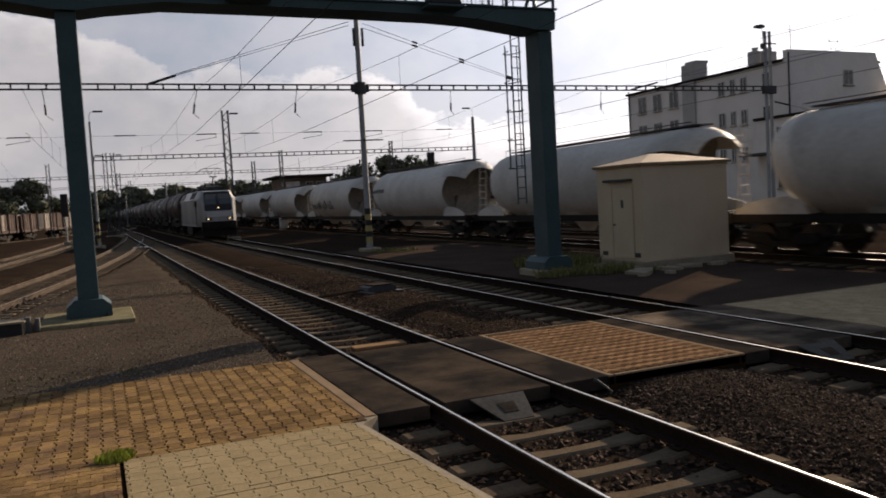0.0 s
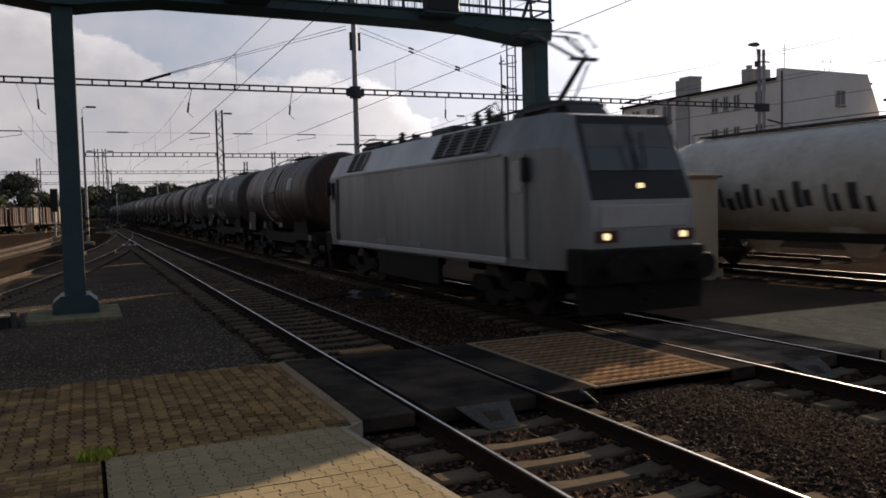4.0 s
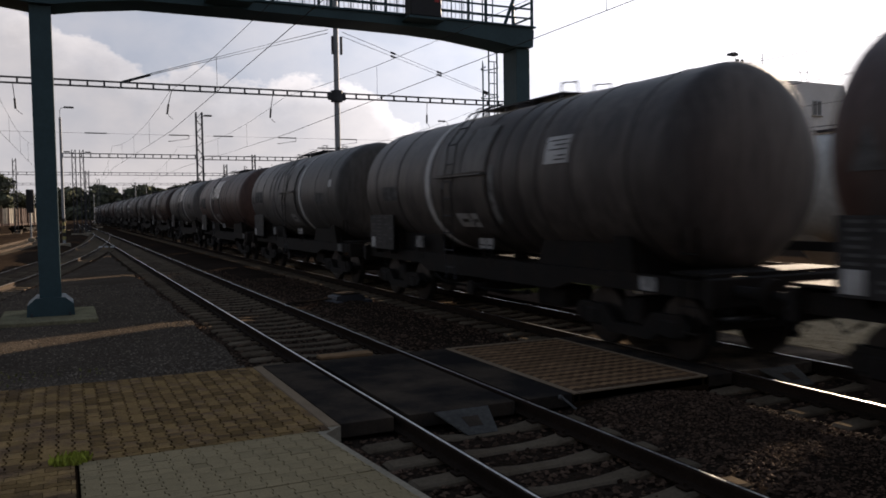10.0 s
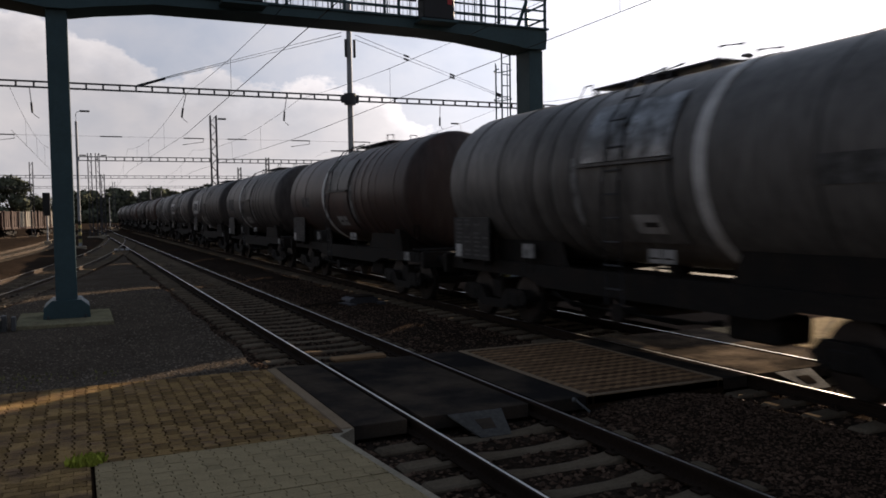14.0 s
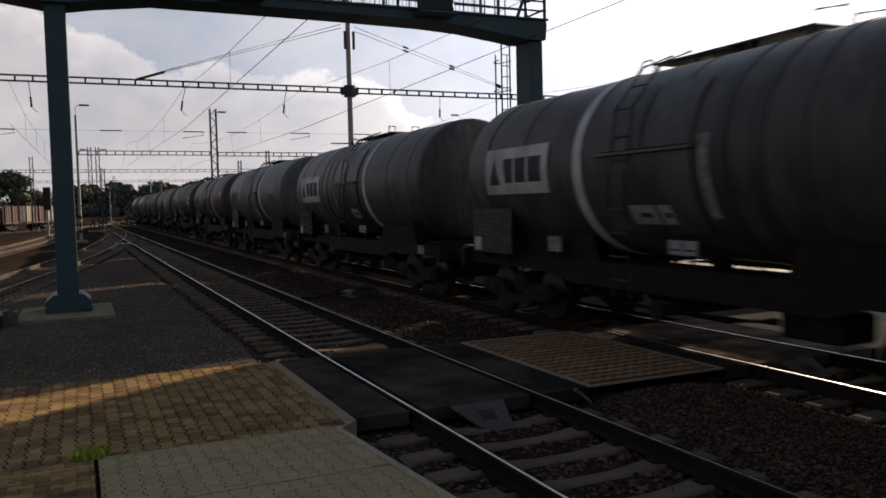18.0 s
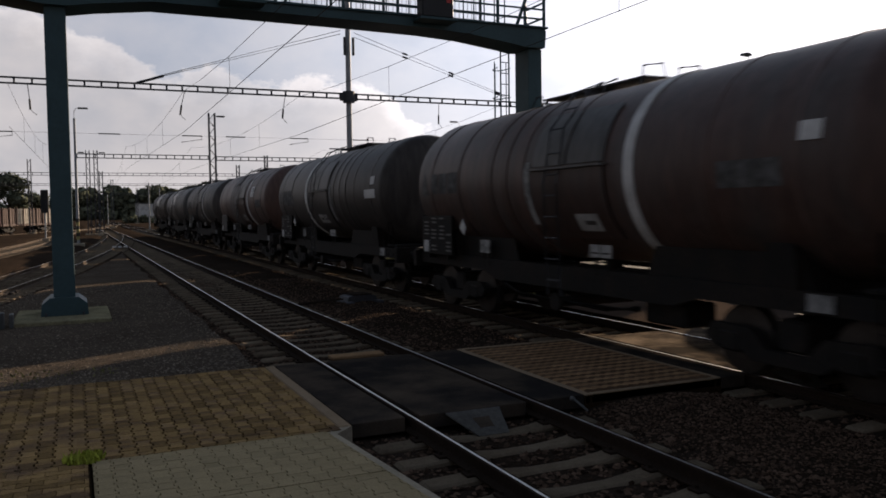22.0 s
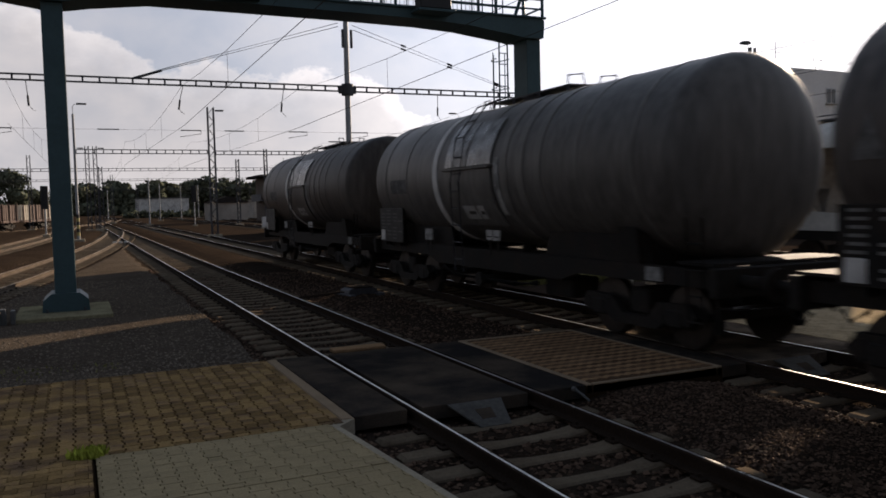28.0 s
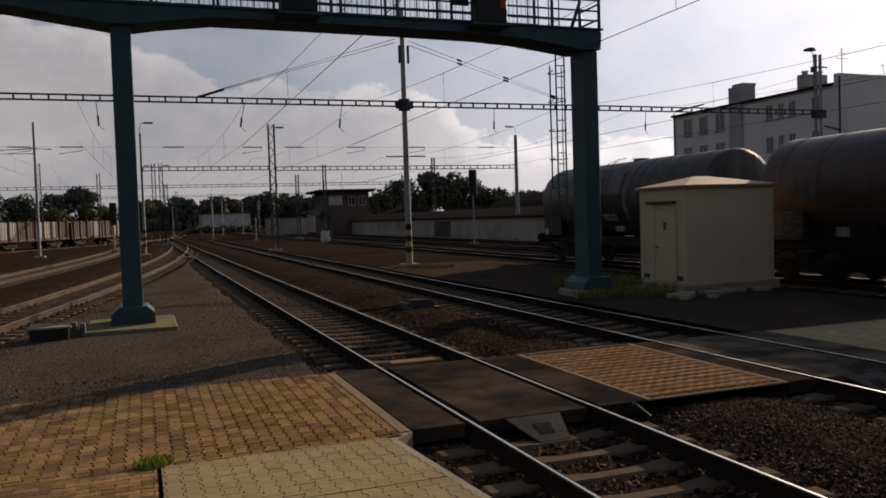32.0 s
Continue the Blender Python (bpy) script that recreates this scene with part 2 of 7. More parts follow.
M_STEEL = material("galvanised_steel", (0.085, 0.085, 0.082), 0.7, 0.1, grain=20, vary=0.2, stain=1.2, bump=0.05)
M_DARKSTEEL = material("dark_weathered_steel", (0.055, 0.055, 0.06), 0.65, 0.2, grain=18, vary=0.25, stain=1.1, bump=0.06)
M_POLE = material("grey_painted_pole", (0.26, 0.27, 0.28), 0.6, 0.1, grain=14, vary=0.15, stain=0.8, bump=0.05)
M_BLACK = material("black_paint", (0.02, 0.02, 0.021), 0.6, grain=20, vary=0.2, bump=0.04)
M_HAZY = material("yellow_warning_paint", (0.33, 0.28, 0.11), 0.6, grain=20, vary=0.2, stain=3, bump=0.04)
M_WIRE = material("oxidised_copper_wire", (0.05, 0.05, 0.05), 0.6, 0.4, grain=10, vary=0.1, bump=0)
M_HUT = material("cream_render", (0.508, 0.416, 0.297), 0.9, grain=45, vary=0.1, stain=0.8, stain_col=(0.4, 0.319, 0.221), stain_amt=0.5, bump=0.18)
M_HUTROOF = material("sun_bleached_roof_sheet", (0.42, 0.294, 0.182), 0.7, grain=30, vary=0.15, stain=1.3, bump=0.08)
M_TANK = material("sooty_black_tank_steel", (0.046, 0.04, 0.037), 0.5, 0.0, grain=7, vary=0.45, stain=1.1, stain_col=(0.095, 0.082, 0.072), stain_amt=0.8, bump=0.04, spec=0.2, rand=0.3, streak=0.18)
M_TANKRED = material("red_brown_tank_steel", (0.07, 0.042, 0.034), 0.48, 0.0, grain=7, vary=0.35, stain=1.1, stain_col=(0.06, 0.052, 0.048), stain_amt=0.8, bump=0.04, spec=0.2, rand=0.3, streak=0.18)
M_TANKGREY = material("dull_grey_tank_steel", (0.09, 0.084, 0.078), 0.48, 0.0, grain=7, vary=0.45, stain=1.1, stain_col=(0.066, 0.062, 0.058), stain_amt=0.8, bump=0.04, spec=0.2, rand=0.3, streak=0.18)
M_WORN = material("worn_pale_paint", (0.24, 0.235, 0.225), 0.7, grain=9, vary=0.4, stain=5, stain_col=(0.07, 0.067, 0.063), stain_amt=0.9, bump=0.03, spec=0.1, rand=0.2)
M_WORNHOOP = material("chalky_worn_hoop_paint", (0.15, 0.143, 0.135), 0.6, grain=8, vary=0.5, stain=2, stain_col=(0.06, 0.056, 0.052), stain_amt=0.8, bump=0.03, spec=0.15)
M_SHEET = material("crumpled_bare_sheet", (0.2, 0.2, 0.2), 0.3, 0.6, grain=3.5, vary=0.6, stain=2.6, stain_col=(0.035, 0.033, 0.031), stain_amt=0.95, bump=0.4, rand=0.3)
M_FAINT = material("rubbed_faint_paint", (0.098, 0.096, 0.093), 0.7, grain=9, vary=0.5, stain=4, stain_col=(0.05, 0.048, 0.045), stain_amt=0.95, bump=0.02, spec=0.1)
M_LETTER = material("pale_stencil_paint", (0.34, 0.33, 0.315), 0.7, grain=12, vary=0.3, stain=6, stain_col=(0.14, 0.13, 0.12), stain_amt=0.6, bump=0.02, spec=0.1)
M_CHASSIS = material("greasy_black_chassis", (0.011, 0.01, 0.009), 0.75, grain=16, vary=0.35, stain=2, stain_col=(0.028, 0.02, 0.015), stain_amt=0.5, bump=0.1, spec=0.12)
M_WHITE = material("grimy_white_paint", (0.5, 0.49, 0.47), 0.6, grain=14, vary=0.12, stain=1.6, stain_col=(0.2, 0.185, 0.17), stain_amt=0.6, bump=0.03, spec=0.15)
M_WHEEL = material("worn_wheel_steel", (0.05, 0.042, 0.037), 0.55, 0.6, grain=20, vary=0.3, stain=3, bump=0.05, spec=0.1)
# hopper ends: shade of the hooded recess put into the base colour
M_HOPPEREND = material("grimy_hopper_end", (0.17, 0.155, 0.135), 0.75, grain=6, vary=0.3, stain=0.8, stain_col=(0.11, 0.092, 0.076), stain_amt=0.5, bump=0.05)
M_HOPPER = material("cement_dusted_hopper", (0.48, 0.46, 0.42), 0.65, grain=6, vary=0.16, stain=0.6, stain_col=(0.32, 0.3, 0.26), stain_amt=0.6, bump=0.05, rand=0.12)
M_LOCO = material("silver_grey_loco_paint", (0.235, 0.24, 0.238), 0.42, 0.3, grain=5, vary=0.16, stain=0.7, stain_col=(0.17, 0.165, 0.155), stain_amt=0.75, bump=0.015, streak=0.2)
M_LOCOFRONT = material("light_silver_loco_paint", (0.38, 0.38, 0.38), 0.4, 0.3, grain=8, vary=0.08, stain=0.8, bump=0.02)
M_GLASS = glass("dark_window_glass")
M_SCREEN = glass("grey_windscreen_glass", (0.05, 0.052, 0.053), 0.12)
M_BLIND = material("drawn_grey_blind", (0.1, 0.1, 0.098), 0.5, grain=6, vary=0.15, stain=1.5, bump=0.01)
M_CLUSTER = material("dark_red_lamp_cluster", (0.075, 0.032, 0.034), 0.4, grain=12, vary=0.2, bump=0.01)
M_BOARD = material("scuffed_dark_board", (0.032, 0.03, 0.029), 0.6, grain=8, vary=0.5, stain=3, stain_col=(0.025, 0.024, 0.023), stain_amt=0.8, bump=0.03, spec=0.15, rand=0.3)
M_LAMP = material("lit_headlamp", (1, 0.95, 0.8), 0.3, emit=((1.0, 0.76, 0.36), 0.75), bump=0)
M_REDLAMP = material("red_marker", (0.35, 0.03, 0.03), 0.35, bump=0)
# leaf green greyed and lightened, so the distance haze sits in the colour
M_LEAF = material("hazed_tree_leaf", (0.1, 0.106, 0.072), 0.8, grain=6, vary=0.3, stain=0.3, stain_col=(0.07, 0.074, 0.052), stain_amt=0.6, bump=0, island=True, rand=0.4, spec=0.0)
M_BARK = material("bark", (0.07, 0.055, 0.045), 0.9, grain=20, vary=0.3, bump=0.3)
M_GRASS = material("weed_green", (0.294, 0.322, 0.049), 0.8, grain=20, vary=0.3, bump=0, island=True, rand=0.4, spec=0.05)
M_DRYGRASS = material("dull_grass", (0.15, 0.145, 0.05), 0.85, grain=20, vary=0.3, bump=0, island=True, rand=0.5)
M_BOXWALL = material("brown_plaster", (0.1, 0.078, 0.062), 0.9, grain=8, vary=0.15, stain=0.4, bump=0.1)
M_BUILD = material("pale_plaster", (0.68, 0.65, 0.61), 0.9, grain=8, vary=0.08, stain=0.25, stain_col=(0.55, 0.52, 0.48), stain_amt=0.6, bump=0.1, spec=0.0)
M_BUILD2 = material("grey_plaster", (0.4, 0.39, 0.38), 0.9, grain=8, vary=0.1, stain=0.3, bump=0.1, spec=0.0)
M_ROOF = material("dark_roofing", (0.03, 0.026, 0.024), 0.85, grain=8, vary=0.2, stain=0.4, bump=0.1, spec=0.0)
M_WALLOLD = material("old_lime_wall", (0.36, 0.33, 0.29), 0.9, grain=10, vary=0.15, stain=0.3, stain_col=(0.2, 0.175, 0.15), stain_amt=0.7, bump=0.2, spec=0.0)
M_WAGON = material("rust_brown_wagon", (0.07, 0.042, 0.034), 0.8, grain=8, vary=0.3, stain=0.8, bump=0.1)
M_WOOD = material("pale_timber", (0.3, 0.27, 0.23), 0.85, grain=10, vary=0.3, stain=1.5, bump=0.2)


# ---------------------------------------------------------------- mesh tools
class Shape:
    """Collects simple solids into one mesh."""

    def __init__(self):
        self.v, self.f = [], []

    def add(self, verts, faces):
        n = len(self.v)
        self.v += [tuple(p) for p in verts]
        self.f += [tuple(i + n for i in q) for q in faces]
        return self

    def box(self, x0, x1, y0, y1, z0, z1, c=0.0, m=None):
        if c <= 0:
            vs = [(x, y, z) for x in (x0, x1) for y in (y0, y1) for z in (z0, z1)]
            fs = [(0, 1, 3, 2), (4, 6, 7, 5), (0, 4, 5, 1), (2, 3, 7, 6), (0, 2, 6, 4), (1, 5, 7, 3)]
        else:
            vs, fs = [], []
            idx = {}
            for i, (x, sx) in enumerate(((x0, 1), (x1, -1))):
                for j, (y, sy) in enumerate(((y0, 1), (y1, -1))):
                    for k, (z, sz) in enumerate(((z0, 1), (z1, -1))):
                        for a in range(3):
                            p = [x + sx * c, y + sy * c, z + sz * c]
                            p[a] = (x, y, z)[a]
                            idx[i, j, k, a] = len(vs)
                            vs.append(tuple(p))
            g = lambda i, j, k, a: idx[i, j, k, a]
            for s in (0, 1):
                o = 1 if s else -1
                fs.append(tuple([g(s, 0, 0, 0), g(s, 1, 0, 0), g(s, 1, 1, 0), g(s, 0, 1, 0)][::o]))
                fs.append(tuple([g(0, s, 0, 1), g(0, s, 1, 1), g(1, s, 1, 1), g(1, s, 0, 1)][::o]))
                fs.append(tuple([g(0, 0, s, 2), g(1, 0, s, 2), g(1, 1, s, 2), g(0, 1, s, 2)][::o]))
            for i in (0, 1):
                for j in (0, 1):
                    o = 1 if i == j else -1
                    fs.append(tuple([g(i, j, 0, 0), g(i, j, 0, 1), g(i, j, 1, 1), g(i, j, 1, 0)][::-o]))
                    fs.append(tuple([g(i, 0, j, 0), g(i, 0, j, 2), g(i, 1, j, 2), g(i, 1, j, 0)][::o]))
                    fs.append(tuple([g(0, i, j, 1), g(0, i, j, 2), g(1, i, j, 2), g(1, i, j, 1)][::-o]))
                    for k in (0, 1):
                        fs.append(tuple([g(i, j, k, 0), g(i, j, k, 1), g(i, j, k, 2)][::(1 if (i + j + k) % 2 else -1)]))
        if m is not None:
            vs = [m @ Vector(p) for p in vs]
        return self.add(vs, fs)

    def cyl(self, p0, p1, r0, r1=None, n=10, caps=True):
        p0, p1 = Vector(p0), Vector(p1)
        r1 = r0 if r1 is None else r1
        d = (p1 - p0).normalized()
        a = d.cross(Vector((0, 0, 1)) if abs(d.z) < 0.9 else Vector((1, 0, 0))).normalized()
        b = d.cross(a)
        vs = []
        for p, r in ((p0, r0), (p1, r1)):
            vs += [p + (a * math.cos(2 * math.pi * i / n) + b * math.sin(2 * math.pi * i / n)) * r for i in range(n)]
        fs = [(i, (i + 1) % n, n + (i + 1) % n, n + i) for i in range(n)]
        if caps:
            fs += [tuple(range(n))[::-1], tuple(range(n, 2 * n))]
        return self.add(vs, fs)

    def tube(self, pts, r, n=5):
        """One bent bar along the points."""
        ps = [Vector(p) for p in pts]
        ds = [(ps[min(i + 1, len(ps) - 1)] - ps[max(i - 1, 0)]) for i in range(len(ps))]
        vs, up = [], None
        for p, d in zip(ps, ds):
            d = d.normalized() if d.length > 1e-6 else Vector((0, 0, 1))
            if up is None or abs(up.dot(d)) > 0.98:
                up = Vector((0, 0, 1)) if abs(d.z) < 0.9 else Vector((1, 0, 0))
            a = d.cross(up).normalized()
            b = d.cross(a)
            up = b
            vs += [p + (a * math.cos(2 * math.pi * i / n) + b * math.sin(2 * math.pi * i / n)) * r for i in range(n)]
        fs = [(k * n + i, k * n + (i + 1) % n, k * n + n + (i + 1) % n, k * n + n + i) for k in range(len(ps) - 1) for i in range(n)]
        fs += [tuple(range(n))[::-1], tuple(range(len(vs) - n, len(vs)))]
        return self.add(vs, fs)

    def prism(self, poly, a0, a1, axis="y"):
        """A polygon drawn in the two other axes (x,z for y; y,z for x; x,y for z), drawn out from a0 to a1."""
        n = len(poly)
        put = {"y": lambda u, v, a: (u, a, v), "x": lambda u, v, a: (a, u, v), "z": lambda u, v, a: (u, v, a)}[axis]
        vs = [put(u, v, a0) for u, v in poly] + [put(u, v, a1) for u, v in poly]
        fs = [(i, (i + 1) % n, n + (i + 1) % n, n + i) for i in range(n)] + [tuple(range(n))[::-1], tuple(range(n, 2 * n))]
        return self.add(vs, fs)

    def lathe(self, prof, cx, cz, n=40, axis="y"):
        """(y, r) rings about a line through (cx, cz) along y."""
        vs, fs = [], []
        for y, r in prof:
            vs += [(cx + r * math.cos(2 * math.pi * i / n), y, cz + r * math.sin(2 * math.pi * i / n)) for i in range(n)]
        for k in range(len(prof) - 1):
            fs += [(k * n + i, k * n + (i + 1) % n, (k + 1) * n + (i + 1) % n, (k + 1) * n + i) for i in range(n)]
        fs += [tuple(range(n))[::-1], tuple(range((len(prof) - 1) * n, len(prof) * n))]
        return self.add(vs, fs)

    def mesh(self, name, mat, smooth=32):
        me = bpy.data.meshes.new(name)
        me.from_pydata(self.v, [], self.f)
        bm = bmesh.new()
        bm.from_mesh(me)
        bmesh.ops.recalc_face_normals(bm, faces=bm.faces)
        bm.to_mesh(me)
        bm.free()
        for m in (mat if isinstance(mat, (list, tuple)) else [mat]):
            me.materials.append(m)
        if smooth:
            me.polygons.foreach_set("use_smooth", [True] * len(me.polygons))
            me.set_sharp_from_angle(angle=radians(smooth))
        return me


def part(name, shape, mat, parent=None, label="", at=None, smooth=32):
    """Links a shape (or a ready mesh) as one object under its thing."""
    me = shape.mesh(name, mat, smooth) if isinstance(shape, Shape) else shape
    ob = new(name, me)
    if parent is not None:
        ob.parent = parent
    if at is not None:
        ob.matrix_basis = at
    if label:
        tagged(ob, label)
    return ob


def thing(name, at=None, label="", category="", group="", kind=""):
    ob = new(name)
    ob.empty_display_size = 0.2
    if at is not None:
        ob.matrix_basis = at
    return tagged(ob, label, category, group, kind)

# ---------------------------------------------------------------- the tracks' lines
X1, X2, X3 = 3.94, 8.71, 18.95          # straight track centres
T0_KNOTS = ((-60, -19.0), (-30, -13.4), (0, -7.9), (20, -4.0), (31, -2.0), (42, -0.3), (55, 1.3), (70, 2.6), (85, 3.5), (96, 3.94))


def knots(ks):
    ys, xs = [k[0] for k in ks], [k[1] for k in ks]
    return lambda y: float(np.interp(y, ys, xs))


def smooth_line(fn, w=7.0):
    return lambda y: sum(fn(y + d) for d in (-w, -w / 2, 0, w / 2, w)) / 5


x0_line = smooth_line(knots(T0_KNOTS))
xm1_line = lambda y: x0_line(y * 0.82) - 4.6 - max(0, 60 - y) * 0.012
xm2_line = smooth_line(knots(((-30, -44), (20, -33), (60, -26), (80, -20.5), (97, -13.4), (113, -5.4), (130, 1.0), (150, 5.0), (200, 9))), 12)
LINES = [("a", x0_line, -30, 92), ("b", lambda y: X1, -6, 210), ("c", lambda y: X2, -40, 330), ("d", lambda y: X3, -40, 330),
         ("e", lambda y: 23.7 + max(0, y - 90) * 0.02, 20, 260), ("f", lambda y: 28.3 + max(0, y - 90) * 0.02, 30, 260),
         ("g", xm1_line, -20, 180), ("h", xm2_line, -20, 200)]


def smooth(a, b, v):
    t = min(1, max(0, (v - a) / (b - a)))
    return t * t * (3 - 2 * t)


def ground_z(x, y):
    """Height of the earth: flat beds under the tracks, firm strips between them."""
    z = -0.05 if x < 2.4 else -0.10
    d = min((abs(x - fn(y)) for _, fn, a, b in LINES if a - 2 <= y <= b + 2), default=9)
    bed = 1 - smooth(1.2, 2.1, d)
    return z * (1 - bed) - 0.208 * bed + (noise.noise((x * 0.9, y * 0.9, 0)) * 0.012 if abs(x) < 45 else 0)


# ---------------------------------------------------------------- ground
gx = sorted(set([-1800, -700, -300, -140, -80, -50] + [round(v * 0.2 - 34, 2) for v in range(0, 350)] + [40, 50, 65, 90, 150, 300, 800, 1800]))
gy = sorted(set([-1800, -500, -150, -70, -40, -20] + list(range(-10, 40, 1)) + list(range(40, 110, 4)) + list(range(110, 260, 15)) + [300, 420, 700, 1200, 2200]))
gv = [(x, y, ground_z(x, y) if -36 < x < 37 and -11 < y < 220 else -0.15) for y in gy for x in gx]
nx = len(gx)
gf = [(j * nx + i, j * nx + i + 1, (j + 1) * nx + i + 1, (j + 1) * nx + i) for j in range(len(gy) - 1) for i in range(nx - 1)]
g_me = Shape().add(gv, gf).mesh("ground", M_GROUND, 0)
g_me.polygons.foreach_set("use_smooth", [True] * len(g_me.polygons))
tagged(new("ground", g_me), "brown dirt and ballast ground between the tracks", "ground", kind="structure")

# fine grey gravel of the path between the left track and the middle one
gp = Shape()
ys = [11.36 + i * 0.8 for i in range(0, 82)]
vs, fs = [], []
for y in ys:
    xl = x0_line(y) + 1.75 if y > 21 else -9.0
    xl = max(xl, x0_line(y) + 1.75)
    xr = 2.35 - 0.15 * math.sin(y * 1.7) * 0.4
    n = 9
    for i in range(n):
        x = xl + (max(xr, xl + 0.05) - xl) * i / (n - 1)
        edge = 0.045 if i in (0, n - 1) else 0
        vs.append((x, y, -0.022 - edge + 0.006 * noise.noise((x * 2, y * 2, 3))))
for j in range(len(ys) - 1):
    for i in range(8):
        fs.append((j * 9 + i, j * 9 + i + 1, j * 9 + i + 10, j * 9 + i + 9))
gp.add(vs, fs)
tagged(part("gravel_path", gp, M_GRAVEL, smooth=60), "trodden grey gravel path beside the paved crossing", "path", kind="structure")
# bare yard at the right of the second track
yd = Shape()
vs = [(10.3 + i * 0.7, 4 + j * 1.0, -0.055 + 0.01 * noise.noise((i * 0.5, j * 0.6, 5)) - (0.05 if i in (0, 9) else 0)) for j in range(0, 34) for i in range(10)]
fs = [(j * 10 + i, j * 10 + i + 1, j * 10 + i + 11, j * 10 + i + 10) for j in range(33) for i in range(9)]
yd.add(vs, fs)
M_YARD = material("oily_tarred_yard", (0.06, 0.044, 0.034), 0.9, grain=30, vary=0.3, stain=0.5, stain_col=(0.036, 0.028, 0.022), stain_amt=0.7, bump=0.3, spec=0.0)
tagged(part("service_path", yd, M_YARD, smooth=60), "bare earth service strip beside the second track", "path", kind="structure")

# ---------------------------------------------------------------- tracks
RAIL_P = [(-0.075, -0.152), (0.075, -0.152), (0.075, -0.14), (0.012, -0.118), (0.01, -0.05), (0.034, -0.04), (0.036, -0.012), (0.03, -0.004), (0.013, -0.001), (0.002, 0.0), (-0.013, -0.001), (-0.03, -0.004), (-0.036, -0.012), (-0.034, -0.04), (-0.01, -0.05), (-0.012, -0.118), (-0.075, -0.14)]


def rail_mesh(fn, off, y0, y1, step, side_mat, top_mat):
    n = max(1, int((y1 - y0) / step))
    sh, k = Shape(), len(RAIL_P)
    vs, fs, top = [], [], []
    for j in range(n + 1):
        y = y0 + (y1 - y0) * j / n
        d = (fn(y + 0.5) - fn(y - 0.5))
        c, s = 1 / math.hypot(1, d), d / math.hypot(1, d)
        for u, v in RAIL_P:
            vs.append((fn(y) + (off + u) * c, y - (off + u) * s, v))
    for j in range(n):
        for i in range(k):
            fs.append((j * k + i, j * k + (i + 1) % k, (j + 1) * k + (i + 1) % k, (j + 1) * k + i))
    fs += [tuple(range(k))[::-1], tuple(range(n * k, n * k + k))]
    sh.add(vs, fs)
    me = sh.mesh("rail", [side_mat, top_mat], 40)
    for p in me.polygons:
        zs = [me.vertices[i].co.z for i in p.vertices]
        if min(zs) > -0.0015:
            p.material_index = 1
    return me


def sleeper_shape():
    """A concrete sleeper with raised seats, a waisted middle and sloping ends."""
    top = [(-1.3, -0.215), (-1.26, -0.19), (-0.98, -0.182), (-0.88, -0.176), (-0.62, -0.176), (-0.5, -0.195), (-0.2, -0.21), (0.2, -0.21), (0.5, -0.195), (0.62, -0.176), (0.88, -0.176), (0.98, -0.182), (1.26, -0.19), (1.3, -0.215)]
    vs, fs = [], []
    for x, z in top:
        w = 0.145 if abs(x) > 0.45 else 0.115
        vs += [(x, -w, -0.32), (x, -w + 0.02, z - 0.02), (x, -w + 0.045, z), (x, w - 0.045, z), (x, w - 0.02, z - 0.02), (x, w, -0.32)]
    for i in range(len(top) - 1):
        for k in range(5):
            fs.append((i * 6 + k, i * 6 + k + 1, i * 6 + k + 7, i * 6 + k + 6))
    fs += [tuple(range(6)), tuple(range(len(vs) - 6, len(vs)))[::-1]]
    s = Shape().add(vs, fs)
    return s


def fastener_shape():
    s = Shape()
    for c in (-0.7525, 0.7525):
        for d in (-0.105, 0.105):
            s.box(c + d - 0.045, c + d + 0.045, -0.07, 0.07, -0.178, -0.15, 0.008)
            s.cyl((c + d, 0, -0.15), (c + d, 0, -0.12), 0.016, n=6)
    return s


SLEEPER = sleeper_shape().mesh("sleeper", M_SLEEPER, 30)
FASTENER = fastener_shape().mesh("fastening", M_RAIL, 30)
NEAR = {"a": (8, 55), "b": (-1, 62), "c": (2, 62), "d": (8, 30)}
for nm, fn, y0, y1 in LINES:
    tr = thing("track_" + {"a": "left", "b": "middle", "c": "right", "d": "goods", "e": "far", "f": "farther", "g": "siding", "h": "outer_siding"}[nm],
               label="railway track of polished steel rails on concrete sleepers", category="track", kind="structure")
    straight = nm in "bcd"
    for off in (-0.7525, 0.7525):
        part("rail", rail_mesh(fn, off, y0, y1, 30 if straight else 3, M_LITRUSTRAIL if nm in "agh" else M_RAIL, M_RAILTOP if straight else M_RUSTTOP), None, tr)
    far, n = Shape(), int((y1 - y0) / 0.6)
    base = sleeper_shape()
    lo, hi = NEAR.get(nm, (0, 0))
    rng = random.Random(nm)
    for i in range(n):
        y = y0 + 0.3 + i * 0.6 + rng.uniform(-0.015, 0.015)
        ang = -math.atan(fn(y + 0.5) - fn(y - 0.5))
        if nm in "bc" and 7.8 < y < 11.5:
            continue
        m = Matrix.Translation((fn(y), y, 0.022 + rng.uniform(-0.006, 0.001))) @ Matrix.Rotation(ang + rng.uniform(-0.01, 0.01), 4, "Z")
        if lo <= y <= hi:
            so = part("sleeper", SLEEPER, None, tr, at=m)
            if y < 28 and nm != "d":
                part("fastening", FASTENER, None, so)
        elif y < 130 and nm not in "gh" or y < 90:
            far.add([m @ Vector(p) for p in base.v], base.f)
    if far.v:
        fo = part("distant_sleepers", far, M_SLEEPER, tr)
        tagged(fo, kind="stuff")

